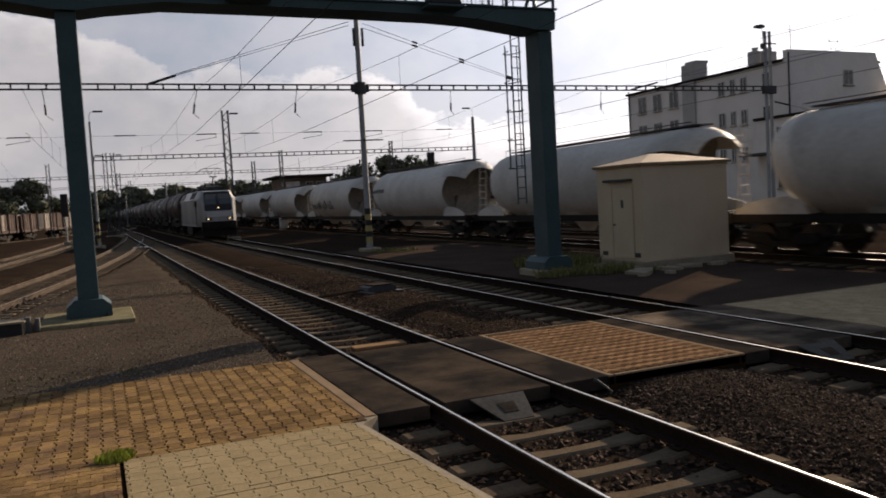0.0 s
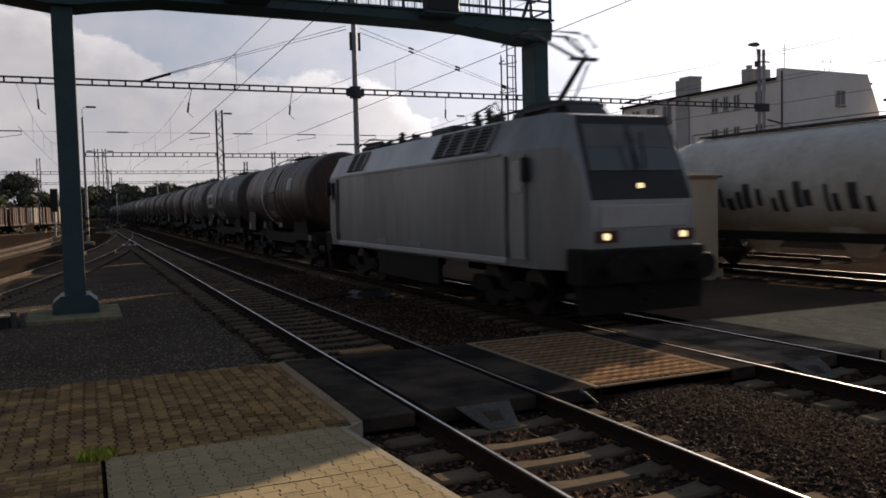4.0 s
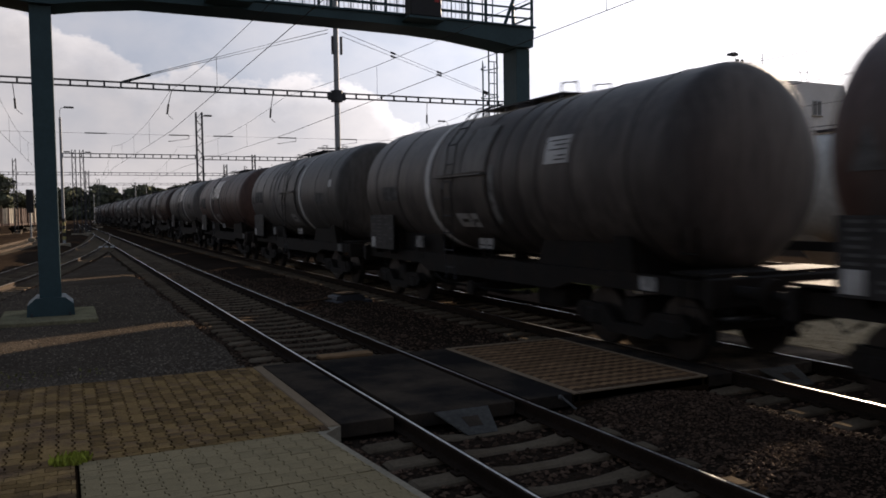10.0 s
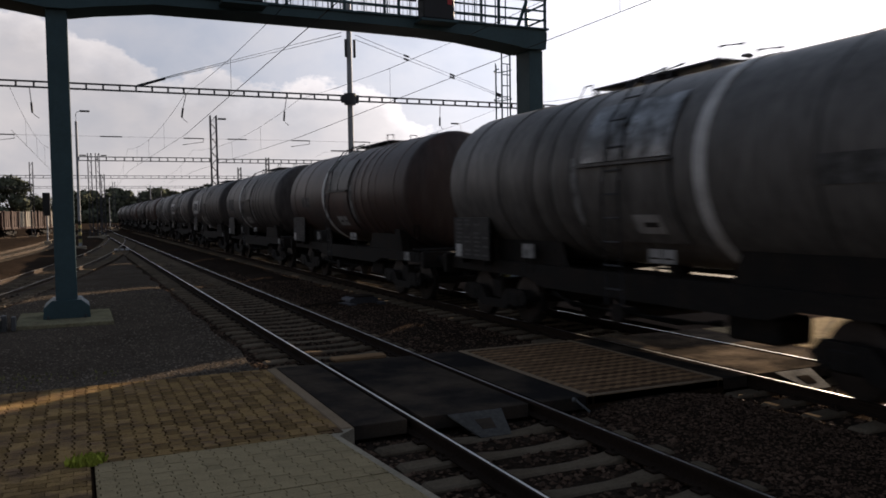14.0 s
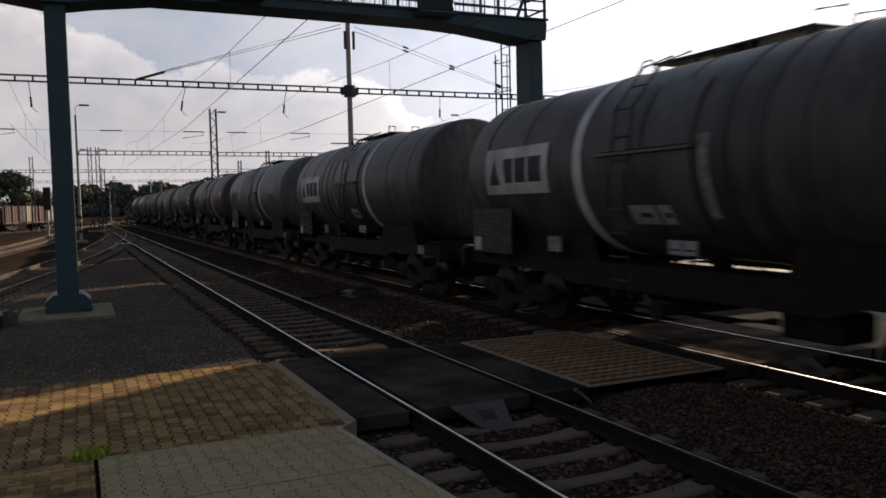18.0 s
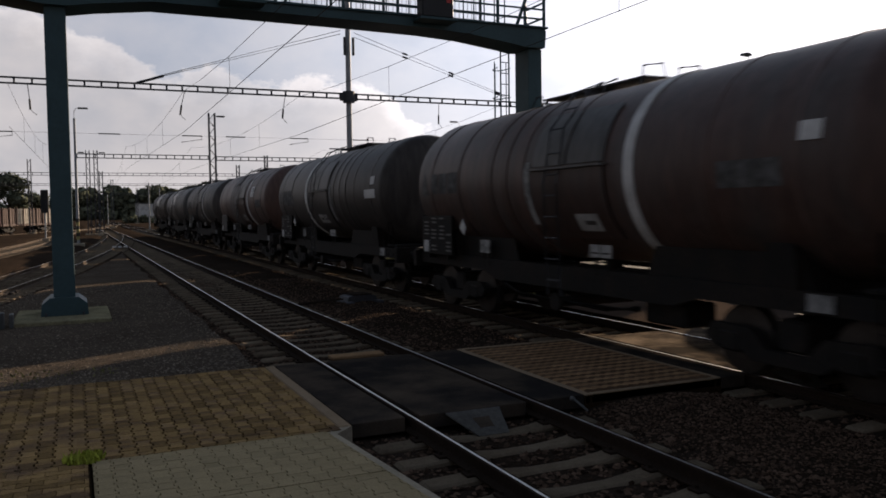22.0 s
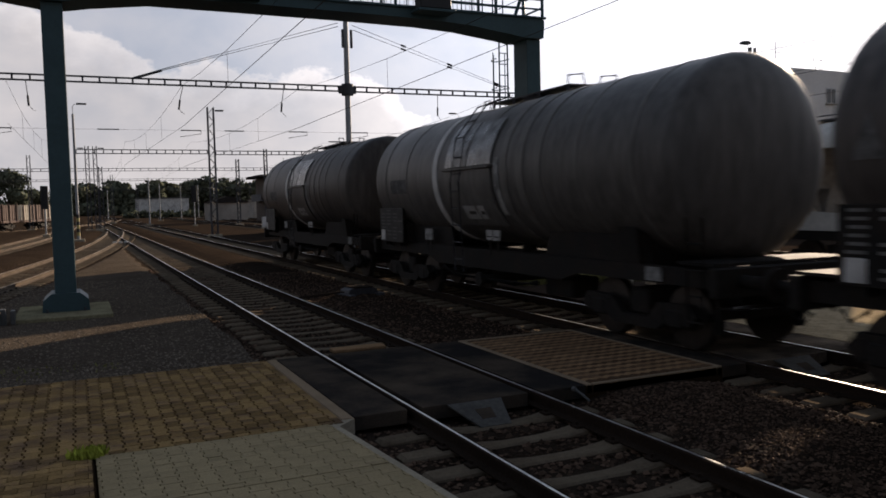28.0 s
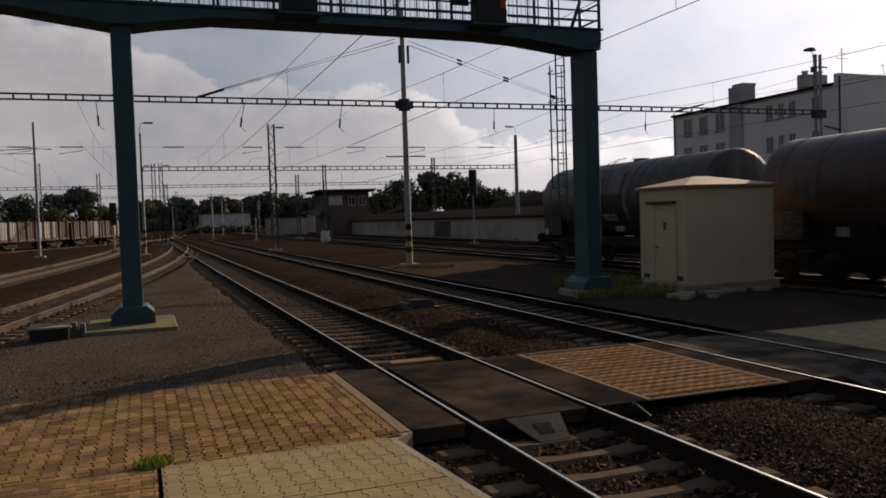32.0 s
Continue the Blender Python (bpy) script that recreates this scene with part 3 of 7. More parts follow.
# loose stones of the ballast
def stones(name, count, seed, place, size, parent=None, label="", mat=M_STONE):
    rng = random.Random(seed)
    vs, fs = [], []
    for i in range(count):
        x, y, z = place(rng)
        r = rng.uniform(*size)
        a = rng.uniform(0, 6.28)
        ring = []
        k = len(vs)
        for j in range(5):
            b = a + j * 1.2566 + rng.uniform(-0.3, 0.3)
            q = r * rng.uniform(0.7, 1.15)
            ring.append((x + q * math.cos(b), y + q * math.sin(b), z + r * rng.uniform(-0.25, 0.3)))
        vs += ring + [(x + rng.uniform(-.5, .5) * r, y + rng.uniform(-.5, .5) * r, z + r * rng.uniform(0.35, 0.85))]
        fs += [(k + j, k + (j + 1) % 5, k + 5) for j in range(5)]
    me = bpy.data.meshes.new(name)
    me.from_pydata(vs, [], fs)
    me.materials.append(mat)
    ob = new(name, me)
    return tagged(ob, label, "ballast", kind="stuff")


def in_bed(cx, half, ya, yb, keep_out=(7.85, 11.42)):
    def f(rng):
        while True:
            y = ya + (yb - ya) * rng.random() ** 1.5
            x = cx + rng.uniform(-half, half)
            if keep_out[0] < y < keep_out[1]:
                continue
            ph = ((y + 6 - 0.3) / 0.6) % 1.0 if cx == X1 else ((y + 40 - 0.3) / 0.6) % 1.0
            if abs(x - cx) < 1.3 and (ph < 0.24 or ph > 0.76) and rng.random() < 0.97:
                continue
            return x, y, ground_z(x, y) + rng.uniform(-0.01, 0.012)
    return f


def mid_strip(r, y):
    x = 5.3 + r.random() * 2.1
    return x, y, ground_z(x, y) + r.uniform(-0.008, 0.006)


stones("ballast", 13000, 1, in_bed(X1, 1.75, 2.0, 34), (0.02, 0.045), label="brown crushed stone ballast of the middle track")
stones("ballast", 6000, 2, in_bed(X2, 1.7, 3.0, 34), (0.022, 0.045), label="brown crushed stone ballast of the right track")
stones("ballast", 15000, 3, lambda r: mid_strip(r, 1.5 + 6.3 * r.random() ** 0.8), (0.008, 0.026), label="loose brown gravel between two tracks")
stones("ballast", 6000, 5, lambda r: mid_strip(r, 11.5 + 16 * r.random()), (0.012, 0.034), label="loose brown gravel between two tracks")


def by_left(r):
    y = 10 + 32 * r.random()
    x = x0_line(y) + r.uniform(-1.7, 1.9)
    return x, y, ground_z(x, y) + r.uniform(-.01, .012)


stones("ballast", 5000, 4, by_left, (0.02, 0.045), label="brown crushed stone ballast of the left track")
stones("pebbles", 16000, 6, lambda r: (-6 + 8.3 * r.random(), 11.4 + 16 * r.random() ** 1.5, -0.022 + r.uniform(-0.008, 0.003)), (0.01, 0.028), label="small grey pebbles on the trodden path",
       mat=material("grey_pebble", (0.14, 0.115, 0.09), 0.9, spec=0.0, grain=60, vary=0.3, bump=0.2, island=True, rand=0.5))

# ---------------------------------------------------------------- crossing
cr = thing("crossing", label="black rubber level crossing panels flush with the rails", category="crossing", kind="structure")
YA, YB = 7.88, 11.4
for a, b, nm in ((2.52, 3.115, "edge_panel"), (3.285, 4.595, "inner_panel"), (4.765, 5.38, "edge_panel"), (7.48, 7.885, "edge_panel"), (8.055, 9.365, "inner_panel"), (9.535, 10.2, "edge_panel")):
    for k in range(3):
        ya, yb = YA + (YB - YA) * k / 3, YA + (YB - YA) * (k + 1) / 3
        part(nm, Shape().box(a, b, ya + 0.001, yb - 0.001, -0.16, -0.004 - 0.001 * (k % 2), 0.008), M_RUBBER if a < 8.0 else M_DUSTED, cr)
for cx in (X1, X2):
    # sloping end shields in the middle of each track
    x0, x1 = cx - 0.36, cx + 0.3
    s = Shape().add([(x0, YA - 0.005, -0.012), (x1, YA - 0.005, -0.012), (x1 - 0.1, YA - 0.42, -0.185), (x0 + 0.2, YA - 0.42, -0.185),
                     (x0, YA - 0.005, -0.03), (x1, YA - 0.005, -0.03), (x1 - 0.1, YA - 0.42, -0.2), (x0 + 0.2, YA - 0.42, -0.2)],
                    [(0, 1, 2, 3), (7, 6, 5, 4), (0, 4, 5, 1), (1, 5, 6, 2), (2, 6, 7, 3), (3, 7, 4, 0)])
    sh = part("end_shield", s, M_SHIELD, cr, "sloping grey steel end shield")
    s2 = Shape().add([(x0 + 0.26, YA - 0.14, -0.064), (x1 - 0.2, YA - 0.14, -0.064), (x1 - 0.22, YA - 0.3, -0.131), (x0 + 0.28, YA - 0.3, -0.131),
                      (x0 + 0.26, YA - 0.14, -0.075), (x1 - 0.2, YA - 0.14, -0.075), (x1 - 0.22, YA - 0.3, -0.142), (x0 + 0.28, YA - 0.3, -0.142)],
                     [(0, 1, 2, 3), (7, 6, 5, 4), (0, 4, 5, 1), (1, 5, 6, 2), (2, 6, 7, 3), (3, 7, 4, 0)])
    part("shield_plate", s2, M_RUBBER, sh, "dark patch plate")
# a bent steel bracket by the rail
br = Shape().cyl((5.2, 7.55, -0.1), (5.14, 7.74, 0.0), 0.014, n=8).cyl((5.14, 7.74, 0.0), (5.13, 7.78, 0.0), 0.028, n=8)
part("rail_brace", br, M_STEEL, cr, "short grey rail brace")

# interlocking pavers
PA, PS, PW, PH = 0.042, 0.025, 0.165, 0.2
PAVER_POLY = [(0, 0), (PW, 0), (PW, PA), (PW - PS, PA + PS), (PW - PS, PH - PA - PS), (PW, PH - PA), (PW, PH), (0, PH), (0, PH - PA), (PS, PH - PA - PS), (PS, PA + PS), (0, PA)]
PAVER_POLY = [(x - PW / 2, y - PH / 2) for x, y in PAVER_POLY]


def paver_geom(poly, kx=0.94, ky=0.94):
    n = len(poly)
    top = [(x * kx, y * ky, 0.0) for x, y in poly]
    low = [(x * (kx + 0.02), y * (ky + 0.01), -0.006) for x, y in poly]
    bot = [(x * (kx + 0.02), y * (ky + 0.01), -0.03) for x, y in poly]
    fs = [tuple(range(n))]
    for k in range(2):
        fs += [(k * n + i, k * n + n + i, k * n + n + (i + 1) % n, k * n + (i + 1) % n) for i in range(n)]
    return top + low + bot, fs


def cut(poly, axis, sign, lim):
    """Keeps the part of a polygon with sign * coordinate <= sign * lim."""
    out = []
    for p, q in zip(poly, poly[1:] + poly[:1]):
        a, b = sign * (p[axis] - lim), sign * (q[axis] - lim)
        if a <= 0:
            out.append(p)
        if a * b < 0:
            k = a / (a - b)
            out.append((p[0] + (q[0] - p[0]) * k, p[1] + (q[1] - p[1]) * k))
    return out




def paving(parent, x0, x1, y0, y1, z_of, mat, mat_join, near, turn=False, seed=0, singles=300, rest="paver_field", kx=0.86, ky=0.952):
    """Rows of interlocking pavers, cut to fit at the edges; those inside near are objects of their own, the rest one mesh."""
    rng = random.Random(seed)
    PV, PF = paver_geom(PAVER_POLY, kx, ky)
    me = Shape().add(PV, PF).mesh("paver", mat, 0)
    cols, field, made = (PW - PS), Shape(), 0
    ux, uy = (x1 - x0, y1 - y0) if not turn else (y1 - y0, x1 - x0)
    for i in range(-1, int(ux / cols) + 2):
        for j in range(-1, int(uy / PH) + 2):
            u = PW / 2 + i * cols
            v = j * PH + (PH / 2 if i % 2 else 0)
            whole = PW / 2 - 0.02 < u < ux - PW / 2 + 0.02 and PH / 2 - 0.01 < v < uy - PH / 2 + 0.01
            vs, fs = PV, PF
            if not whole:
                poly = cut(cut(cut(cut(PAVER_POLY, 0, 1, ux - u), 0, -1, -u), 1, 1, uy - v), 1, -1, -v)
                poly = [(p[0], -p[1]) for p in poly[::-1]] if turn else poly
                if len(poly) < 3 or max(p[0] for p in poly) - min(p[0] for p in poly) < 0.01 or max(p[1] for p in poly) - min(p[1] for p in poly) < 0.025:
                    continue
                vs, fs = paver_geom(poly, kx, ky)
            x, y = (x0 + u, y0 + v) if not turn else (x0 + v, y0 + u)
            z = z_of(x, y) + rng.uniform(-0.002, 0.002)
            tilt = math.atan(z_of(x, y + 0.1) * 5 - z_of(x, y - 0.1) * 5)
            m = Matrix.Translation((x, y, z)) @ Matrix.Rotation(tilt + rng.uniform(-.008, .008), 4, "X") @ Matrix.Rotation(rng.uniform(-.01, .01) + (math.pi / 2 if turn else 0), 4, "Z")
            if whole and near(x, y) and made < singles:
                part("paver", me, None, parent, at=m)
                made += 1
            else:
                field.add([m @ Vector(p) for p in vs], fs)
    if field.v:
        tagged(part(rest, field, mat_join, parent, smooth=0), kind="stuff")


Y_EDGE = 7.72
ramp = lambda x, y: max(0.0, (Y_EDGE - y) * 0.066)


def slab_under(name, x0, x1, y0, y1, z_of, mat, depth=0.3, drop=0.02):
    s = Shape()
    s.add([(x0, y0, z_of(x0, y0) - drop), (x1, y0, z_of(x1, y0) - drop), (x1, y1, z_of(x1, y1) - drop), (x0, y1, z_of(x0, y1) - drop)] + [(x0, y0, -depth), (x1, y0, -depth), (x1, y1, -depth), (x0, y1, -depth)],
          [(0, 1, 2, 3), (7, 6, 5, 4), (0, 4, 5, 1), (1, 5, 6, 2), (2, 6, 7, 3), (3, 7, 4, 0)])
    return part(name, s, mat)


yp = thing("yellow_pavement", label="worn yellow interlocking concrete pavers of the station crossing", category="pavement", kind="structure")
ub = slab_under("paving_bed", -9.0, 2.36, Y_EDGE, 11.38, ramp, M_JOINT)
ub.parent = yp
ub = slab_under("paving_bed", -9.0, 0.05, -9.0, Y_EDGE, ramp, M_JOINT)
ub.parent = yp
gpv = thing("platform_pavement", label="pale grey interlocking paver ramp of the platform", category="pavement", kind="structure")
ub = slab_under("paving_bed", 0.06, 2.2, -9.0, Y_EDGE - 0.01, ramp, M_JOINT)
ub.parent = gpv
# kerbs round them
kb = Shape().box(2.37, 2.51, 7.84, 11.39, -0.25, 0.0, 0.012)
part("kerb", kb, M_KERB, yp, "brown concrete edging strip")
kb2 = Shape().prism([(2.22, 7.56), (2.51, 7.83), (2.37, 7.83), (2.14, 7.72)], -0.25, -0.01, "z")
part("kerb_corner", kb2, M_CONC, yp, "chipped grey concrete corner block")
kb3 = Shape()
kb3.add([(2.2, -9, ramp(0, -9) - 0.004), (2.27, -9, ramp(0, -9) - 0.004), (2.27, 7.62, ramp(0, 7.62) - 0.004), (2.2, 7.62, ramp(0, 7.62) - 0.004), (2.2, -9, -0.3), (2.27, -9, -0.3), (2.27, 7.62, -0.3), (2.2, 7.62, -0.3)],
        [(0, 1, 2, 3), (7, 6, 5, 4), (0, 4, 5, 1), (1, 5, 6, 2), (2, 6, 7, 3), (3, 7, 4, 0)])
part("platform_edge", kb3, M_CONC, gpv, "pale concrete platform edge")
# the slab joint that crosses the ramp
# brown paved island between the two tracks
bp = thing("island_pavement", label="orange-brown zigzag pavers between two tracks", category="pavement", kind="structure")
ub = slab_under("paving_bed", 5.385, 7.475, YA, YB, lambda x, y: 0.0, M_JOINT)
ub.parent = bp
for a, b in ((5.39, 5.47), (7.39, 7.47)):
    part("kerb", Shape().box(a, b, YA, YB, -0.12, 0.001, 0.008), M_KERB, bp)
part("kerb", Shape().box(5.48, 7.38, YA, YA + 0.06, -0.12, 0.001, 0.008), M_KERB, bp)
part("kerb", Shape().box(5.48, 7.38, YB - 0.06, YB, -0.12, 0.001, 0.008), M_KERB, bp)

# the paving goes on beyond the second track
fp = thing("far_pavement", label="worn tan pavers between the second and third track", category="pavement", kind="structure")
ub = slab_under("paving_bed", 10.215, 17.3, YA, 11.25, lambda x, y: 0.0, M_JOINT)
ub.parent = fp
part("kerb", Shape().box(10.22, 17.3, 11.255, 11.33, -0.2, 0.002, 0.01), M_KERB, fp)
part("kerb", Shape().box(10.22, 17.3, YA - 0.08, YA - 0.005, -0.2, 0.002, 0.01), M_KERB, fp)

# ---------------------------------------------------------------- signal gantry over the tracks
ga = thing("signal_gantry", pose(0, 19.3, 0), "teal painted steel signal gantry spanning the tracks", "gantry")
for px, w, fz in ((-0.26, 0.42, 0.055), (11.4, 0.42, 0.095)):
    part("post", Shape().box(px - w / 2, px + w / 2, -0.36, 0.36, 0.1, 6.555 if px < 0 else 6.475, 0.012), M_TEAL, ga)
    foot = Shape().prism([(px - 0.46, fz), (px + 0.46, fz), (px + 0.44, 0.3), (px + 0.28, 0.44), (px - 0.28, 0.44), (px - 0.44, 0.3)], -0.52, 0.52)
    part("foot", foot, M_TEAL, ga)
    for dx in (-0.36, 0.36):
        for dy in (-0.4, 0.4):
            part("anchor_bolt", Shape().cyl((px + dx, dy * 1.45, fz - 0.005), (px + dx, dy * 1.45, fz + 0.08), 0.025, n=6), M_DARKSTEEL, ga)
under = [(11.66, 6.84), (11.63, 6.5), (11.05, 6.48), (10.7, 6.54), (9.4, 6.7), (8.3, 6.76), (6.2, 6.79), (3.7, 6.8), (1.7, 6.8), (0.5, 6.65), (0.0, 6.56), (-0.5, 6.56), (-1.0, 6.63), (-2.6, 6.85), (-7.0, 6.87)]
top = [(-7.0, 7.0), (11.6, 7.0), (11.66, 6.95)]
part("girder", Shape().prism(under + top, -0.5, 0.5), M_TEAL, ga)
part("girder_flange", Shape().box(-7.0, 11.7, -0.56, 0.56, 7.002, 7.05, 0.008), M_TEAL, ga)
for s in (-0.5, 0.5):
    rl = Shape()
    for z in (7.25, 7.5, 7.78, 8.05):
        rl.box(-7, 11.64, s - 0.02, s + 0.02, z - 0.02, z + 0.02)
    part("handrail", rl, M_TEAL, ga)
    for i in range(14):
        x = 11.6 - i * 1.4
        part("baluster", Shape().box(x - 0.03, x + 0.03, s - 0.03, s + 0.03, 7.03, 8.08), M_TEAL, ga)
BAR = Shape().box(-0.012, 0.012, -0.512, -0.488, 7.05, 8.0).mesh("infill_bar", M_TEAL, 0)
for i in range(58):
    part("infill_bar", BAR, None, ga, at=pose(10.4 - i * 0.3, 0, 0))
M_MESH = material("pale_back_panel", (0.3, 0.3, 0.3), 0.7, grain=20, vary=0.2, stain=2, bump=0.05)
for i in range(9):
    mp = Shape()
    x0 = 8.55 - i * 1.9
    for k in range(15):
        mp.box(x0 + k * 0.125 - 0.006, x0 + k * 0.125 + 0.006, 0.462, 0.474, 7.1, 7.98)
    for z in (7.1, 7.32, 7.54, 7.76, 7.97):
        mp.box(x0, x0 + 1.75, 0.464, 0.472, z - 0.006, z + 0.006)
    part("mesh_panel", mp, M_MESH, ga, "pale wire mesh panel")
er = Shape()
for z in (7.3, 7.7, 8.05):
    er.box(11.59, 11.63, -0.5, 0.5, z - 0.02, z + 0.02)
part("end_rail", er, M_TEAL, ga)
part("end_brace", Shape().cyl((11.1, -0.45, 7.05), (11.58, 0.45, 7.9), 0.025, n=6).cyl((11.15, 0.3, 7.05), (11.5, 0.3, 7.95), 0.05, n=8), M_TEAL, ga)
for sx in (8.3, 3.55):
    box = part("signal_head", Shape().box(sx - 0.42, sx + 0.42, -0.95, -0.55, 6.93, 8.5, 0.03), M_BLACK, ga, "black signal head box seen from behind")
    part("red_plate", Shape().box(sx + 0.22, sx + 0.34, -0.965, -0.952, 7.3, 7.9), M_REDLAMP, box)
    part("ledge", Shape().box(sx - 0.5, sx + 0.5, -1.0, -0.5, 6.86, 6.925, 0.01), M_TEAL, box)
# number plate of the signal
fc = bpy.data.curves.new("sign_digit", "FONT")
fc.body, fc.size, fc.extrude = "5", 0.42, 0.004
digit = new("sign_digit", fc)
digit.data.materials.append(M_WHITE)
digit.parent = ga
digit.matrix_basis = pose(7.5, -0.575, 7.62, 90, 0, 0)
part("sign_plate", Shape().box(7.38, 7.84, -0.57, -0.55, 7.4, 8.15, 0.004), M_BLACK, ga, "black plate with a white digit")
lad = Shape()
for dx in (10.84, 11.1):
    lad.cyl((dx, 0.55, 1.9), (dx, 0.55, 7.1), 0.022, n=6)
for i in range(17):
    lad.cyl((10.84, 0.55, 2.05 + i * 0.3), (11.1, 0.55, 2.05 + i * 0.3), 0.014, n=5)
part("ladder", lad, M_TEAL, ga)
cage = Shape()
for z in (2.9, 3.7, 4.5, 5.3, 6.1):
    cage.tube([(10.95 + 0.2 * math.cos(a), 0.58 + 0.5 * math.sin(a), z) for a in [math.pi * k / 8 for k in range(9)]], 0.022, 5)
for k in (1, 4, 7):
    a = math.pi * k / 8
    cage.cyl((10.95 + 0.2 * math.cos(a), 0.58 + 0.5 * math.sin(a), 2.9), (10.95 + 0.2 * math.cos(a), 0.58 + 0.5 * math.sin(a), 6.3), 0.014, n=5)
part("ladder_cage", cage, M_TEAL, ga)
pl = Shape().box(-1.22, 0.62, 17.9, 20.3, -0.2, 0.06, 0.02)
tagged(part("plinth", pl, M_LICHEN), "pale concrete plinth under the gantry post", "plinth")
pl = Shape().box(10.8, 12.0, 18.68, 19.95, -0.3, 0.1, 0.03)
tagged(part("plinth", pl, M_CONC), "concrete plinth half hidden by weeds", "plinth")

# ---------------------------------------------------------------- overhead line
def portal(y, z, xs0, xs1, h=0.34, pitch=0.62, name="portal_beam"):
    t = thing(name, pose(0, y, 0), "black lattice portal beam carrying the overhead line", "portal beam", "portal beams")
    part("chord", Shape().box(xs0, xs1, -0.05, 0.05, z + h / 2 - 0.06, z + h / 2), M_DARKSTEEL, t)
    part("chord", Shape().box(xs0, xs1, -0.05, 0.05, z - h / 2, z - h / 2 + 0.06), M_DARKSTEEL, t)
    web = Shape()
    x = xs0
    while x <= xs1:
        web.box(x - 0.035, x + 0.035, -0.03, 0.03, z - h / 2 + 0.05, z + h / 2 - 0.05)
        x += pitch
    tagged(part("web_posts", web, M_DARKSTEEL, t), kind="stuff")
    return t


def tube_mast(x, y, h, r=0.13, stripes=True, lamp=0, label="slender grey tubular mast with black and yellow warning bands"):
    t = thing("mast", pose(x, y, 0), label, "mast", "masts")
    part("shaft", Shape().cyl((0, 0, 0.0), (0, 0, h), r * 1.12, r * 0.85, 14), M_POLE, t)
    part("base_block", Shape().box(-0.42, 0.42, -0.42, 0.42, -0.2, 0.1, 0.04), M_CONC, t)
    if stripes:
        for k in range(6):
            z = 0.35 + k * 0.26
            part("warning_band", Shape().cyl((0, 0, z), (0, 0, z + 0.26), r * 1.15, r * 1.15, 14), M_BLACK if k % 2 else M_HAZY, t)
    if lamp:
        arm = part("lamp_arm", Shape().tube([(0, 0, h), (0, 0, h + 0.5), (0.1 * lamp, 0, h + 0.7), (0.35 * lamp, 0, h + 0.75)], 0.03, 6), M_POLE, t)
        part("lamp_head", Shape().box(min(0.25 * lamp, 0.95 * lamp), max(0.25 * lamp, 0.95 * lamp), -0.12, 0.12, h + 0.7, h + 0.82, 0.04), M_STEEL, arm)
    return t


def lattice_mast(x, y, h, w=0.4, lamp=0):
    t = thing("lattice_mast", pose(x, y, 0), "dark steel lattice mast of the overhead line", "mast", "masts")
    for sx in (-1, 1):
        for sy in (-1, 1):
            part("leg", Shape().box(sx * w / 2 - 0.045, sx * w / 2 + 0.045, sy * w / 3 - 0.045, sy * w / 3 + 0.045, -0.15, h), M_DARKSTEEL, t)
    lac = Shape()
    n = int(h / 0.55)
    for i in range(n):
        z0, z1 = h * i / n, h * (i + 1) / n
        for sy in (-1, 1):
            a, b = (-w / 2, w / 2) if i % 2 else (w / 2, -w / 2)
            lac.cyl((a, sy * w / 3, z0), (b, sy * w / 3, z1), 0.02, n=4)
        for sx in (-1, 1):
            lac.cyl((sx * w / 2, -w / 3, z0), (sx * w / 2, w / 3, z1), 0.018, n=4)
    tagged(part("lacing", lac, M_DARKSTEEL, t), kind="stuff")
    part("base_block", Shape().box(-0.5, 0.5, -0.5, 0.5, -0.25, 0.08, 0.04), M_CONC, t)
    if lamp:
        arm = part("lamp_arm", Shape().tube([(0, 0, h - 0.5), (0.25 * lamp, 0, h - 0.3), (0.5 * lamp, 0, h - 0.25)], 0.03, 6), M_POLE, t)
        part("lamp_head", Shape().box(min(0.35 * lamp, 1.0 * lamp), max(0.35 * lamp, 1.0 * lamp), -0.12, 0.12, h - 0.3, h - 0.18, 0.04), M_STEEL, arm)
    return t


m1 = tube_mast(11.45, 35.3, 11.6)
part("collar", Shape().cyl((0, 0, 7.1), (0, 0, 7.6), 0.27, n=14).box(-0.4, 0.4, -0.1, 0.1, 7.18, 7.53, 0.02), M_DARKSTEEL, m1, "dark clamp collar")
part("cross_arm", Shape().box(-0.95, 0.95, -0.03, 0.03, 4.98, 5.03).box(-0.05, 0.05, -0.14, 0.14, 4.95, 5.06), M_DARKSTEEL, m1)
for sx in (-0.2, 0.2):
    part("cable_box", Shape().box(sx - 0.05, sx + 0.05, -0.2, -0.1, 9.2, 10.0, 0.01), M_DARKSTEEL, m1)
portal(35.3, 7.385, -15.0, 11.2, 0.28)
portal(35.3, 7.38, 11.75, 35.6, 0.28)
lattice_mast(-15.2, 35.3, 9.5)
m5 = thing("twin_mast", pose(35.85, 35.3, 0), "pair of slim pale tubular masts with a lamp", "mast", "masts")
for dx in (-0.2, 0.14):
    part("shaft", Shape().cyl((dx, 0, -0.1), (dx, 0, 10.6), 0.11, 0.09, 12), M_POLE, m5)
part("clamp", Shape().box(-0.4, 0.44, -0.16, 0.16, 7.08, 7.52, 0.02), M_DARKSTEEL, m5)
part("cross_arm", Shape().box(-0.45, 0.5, -0.14, -0.1, 9.85, 9.92).box(-0.45, -0.38, -0.14, 0.1, 9.6, 9.92), M_DARKSTEEL, m5)
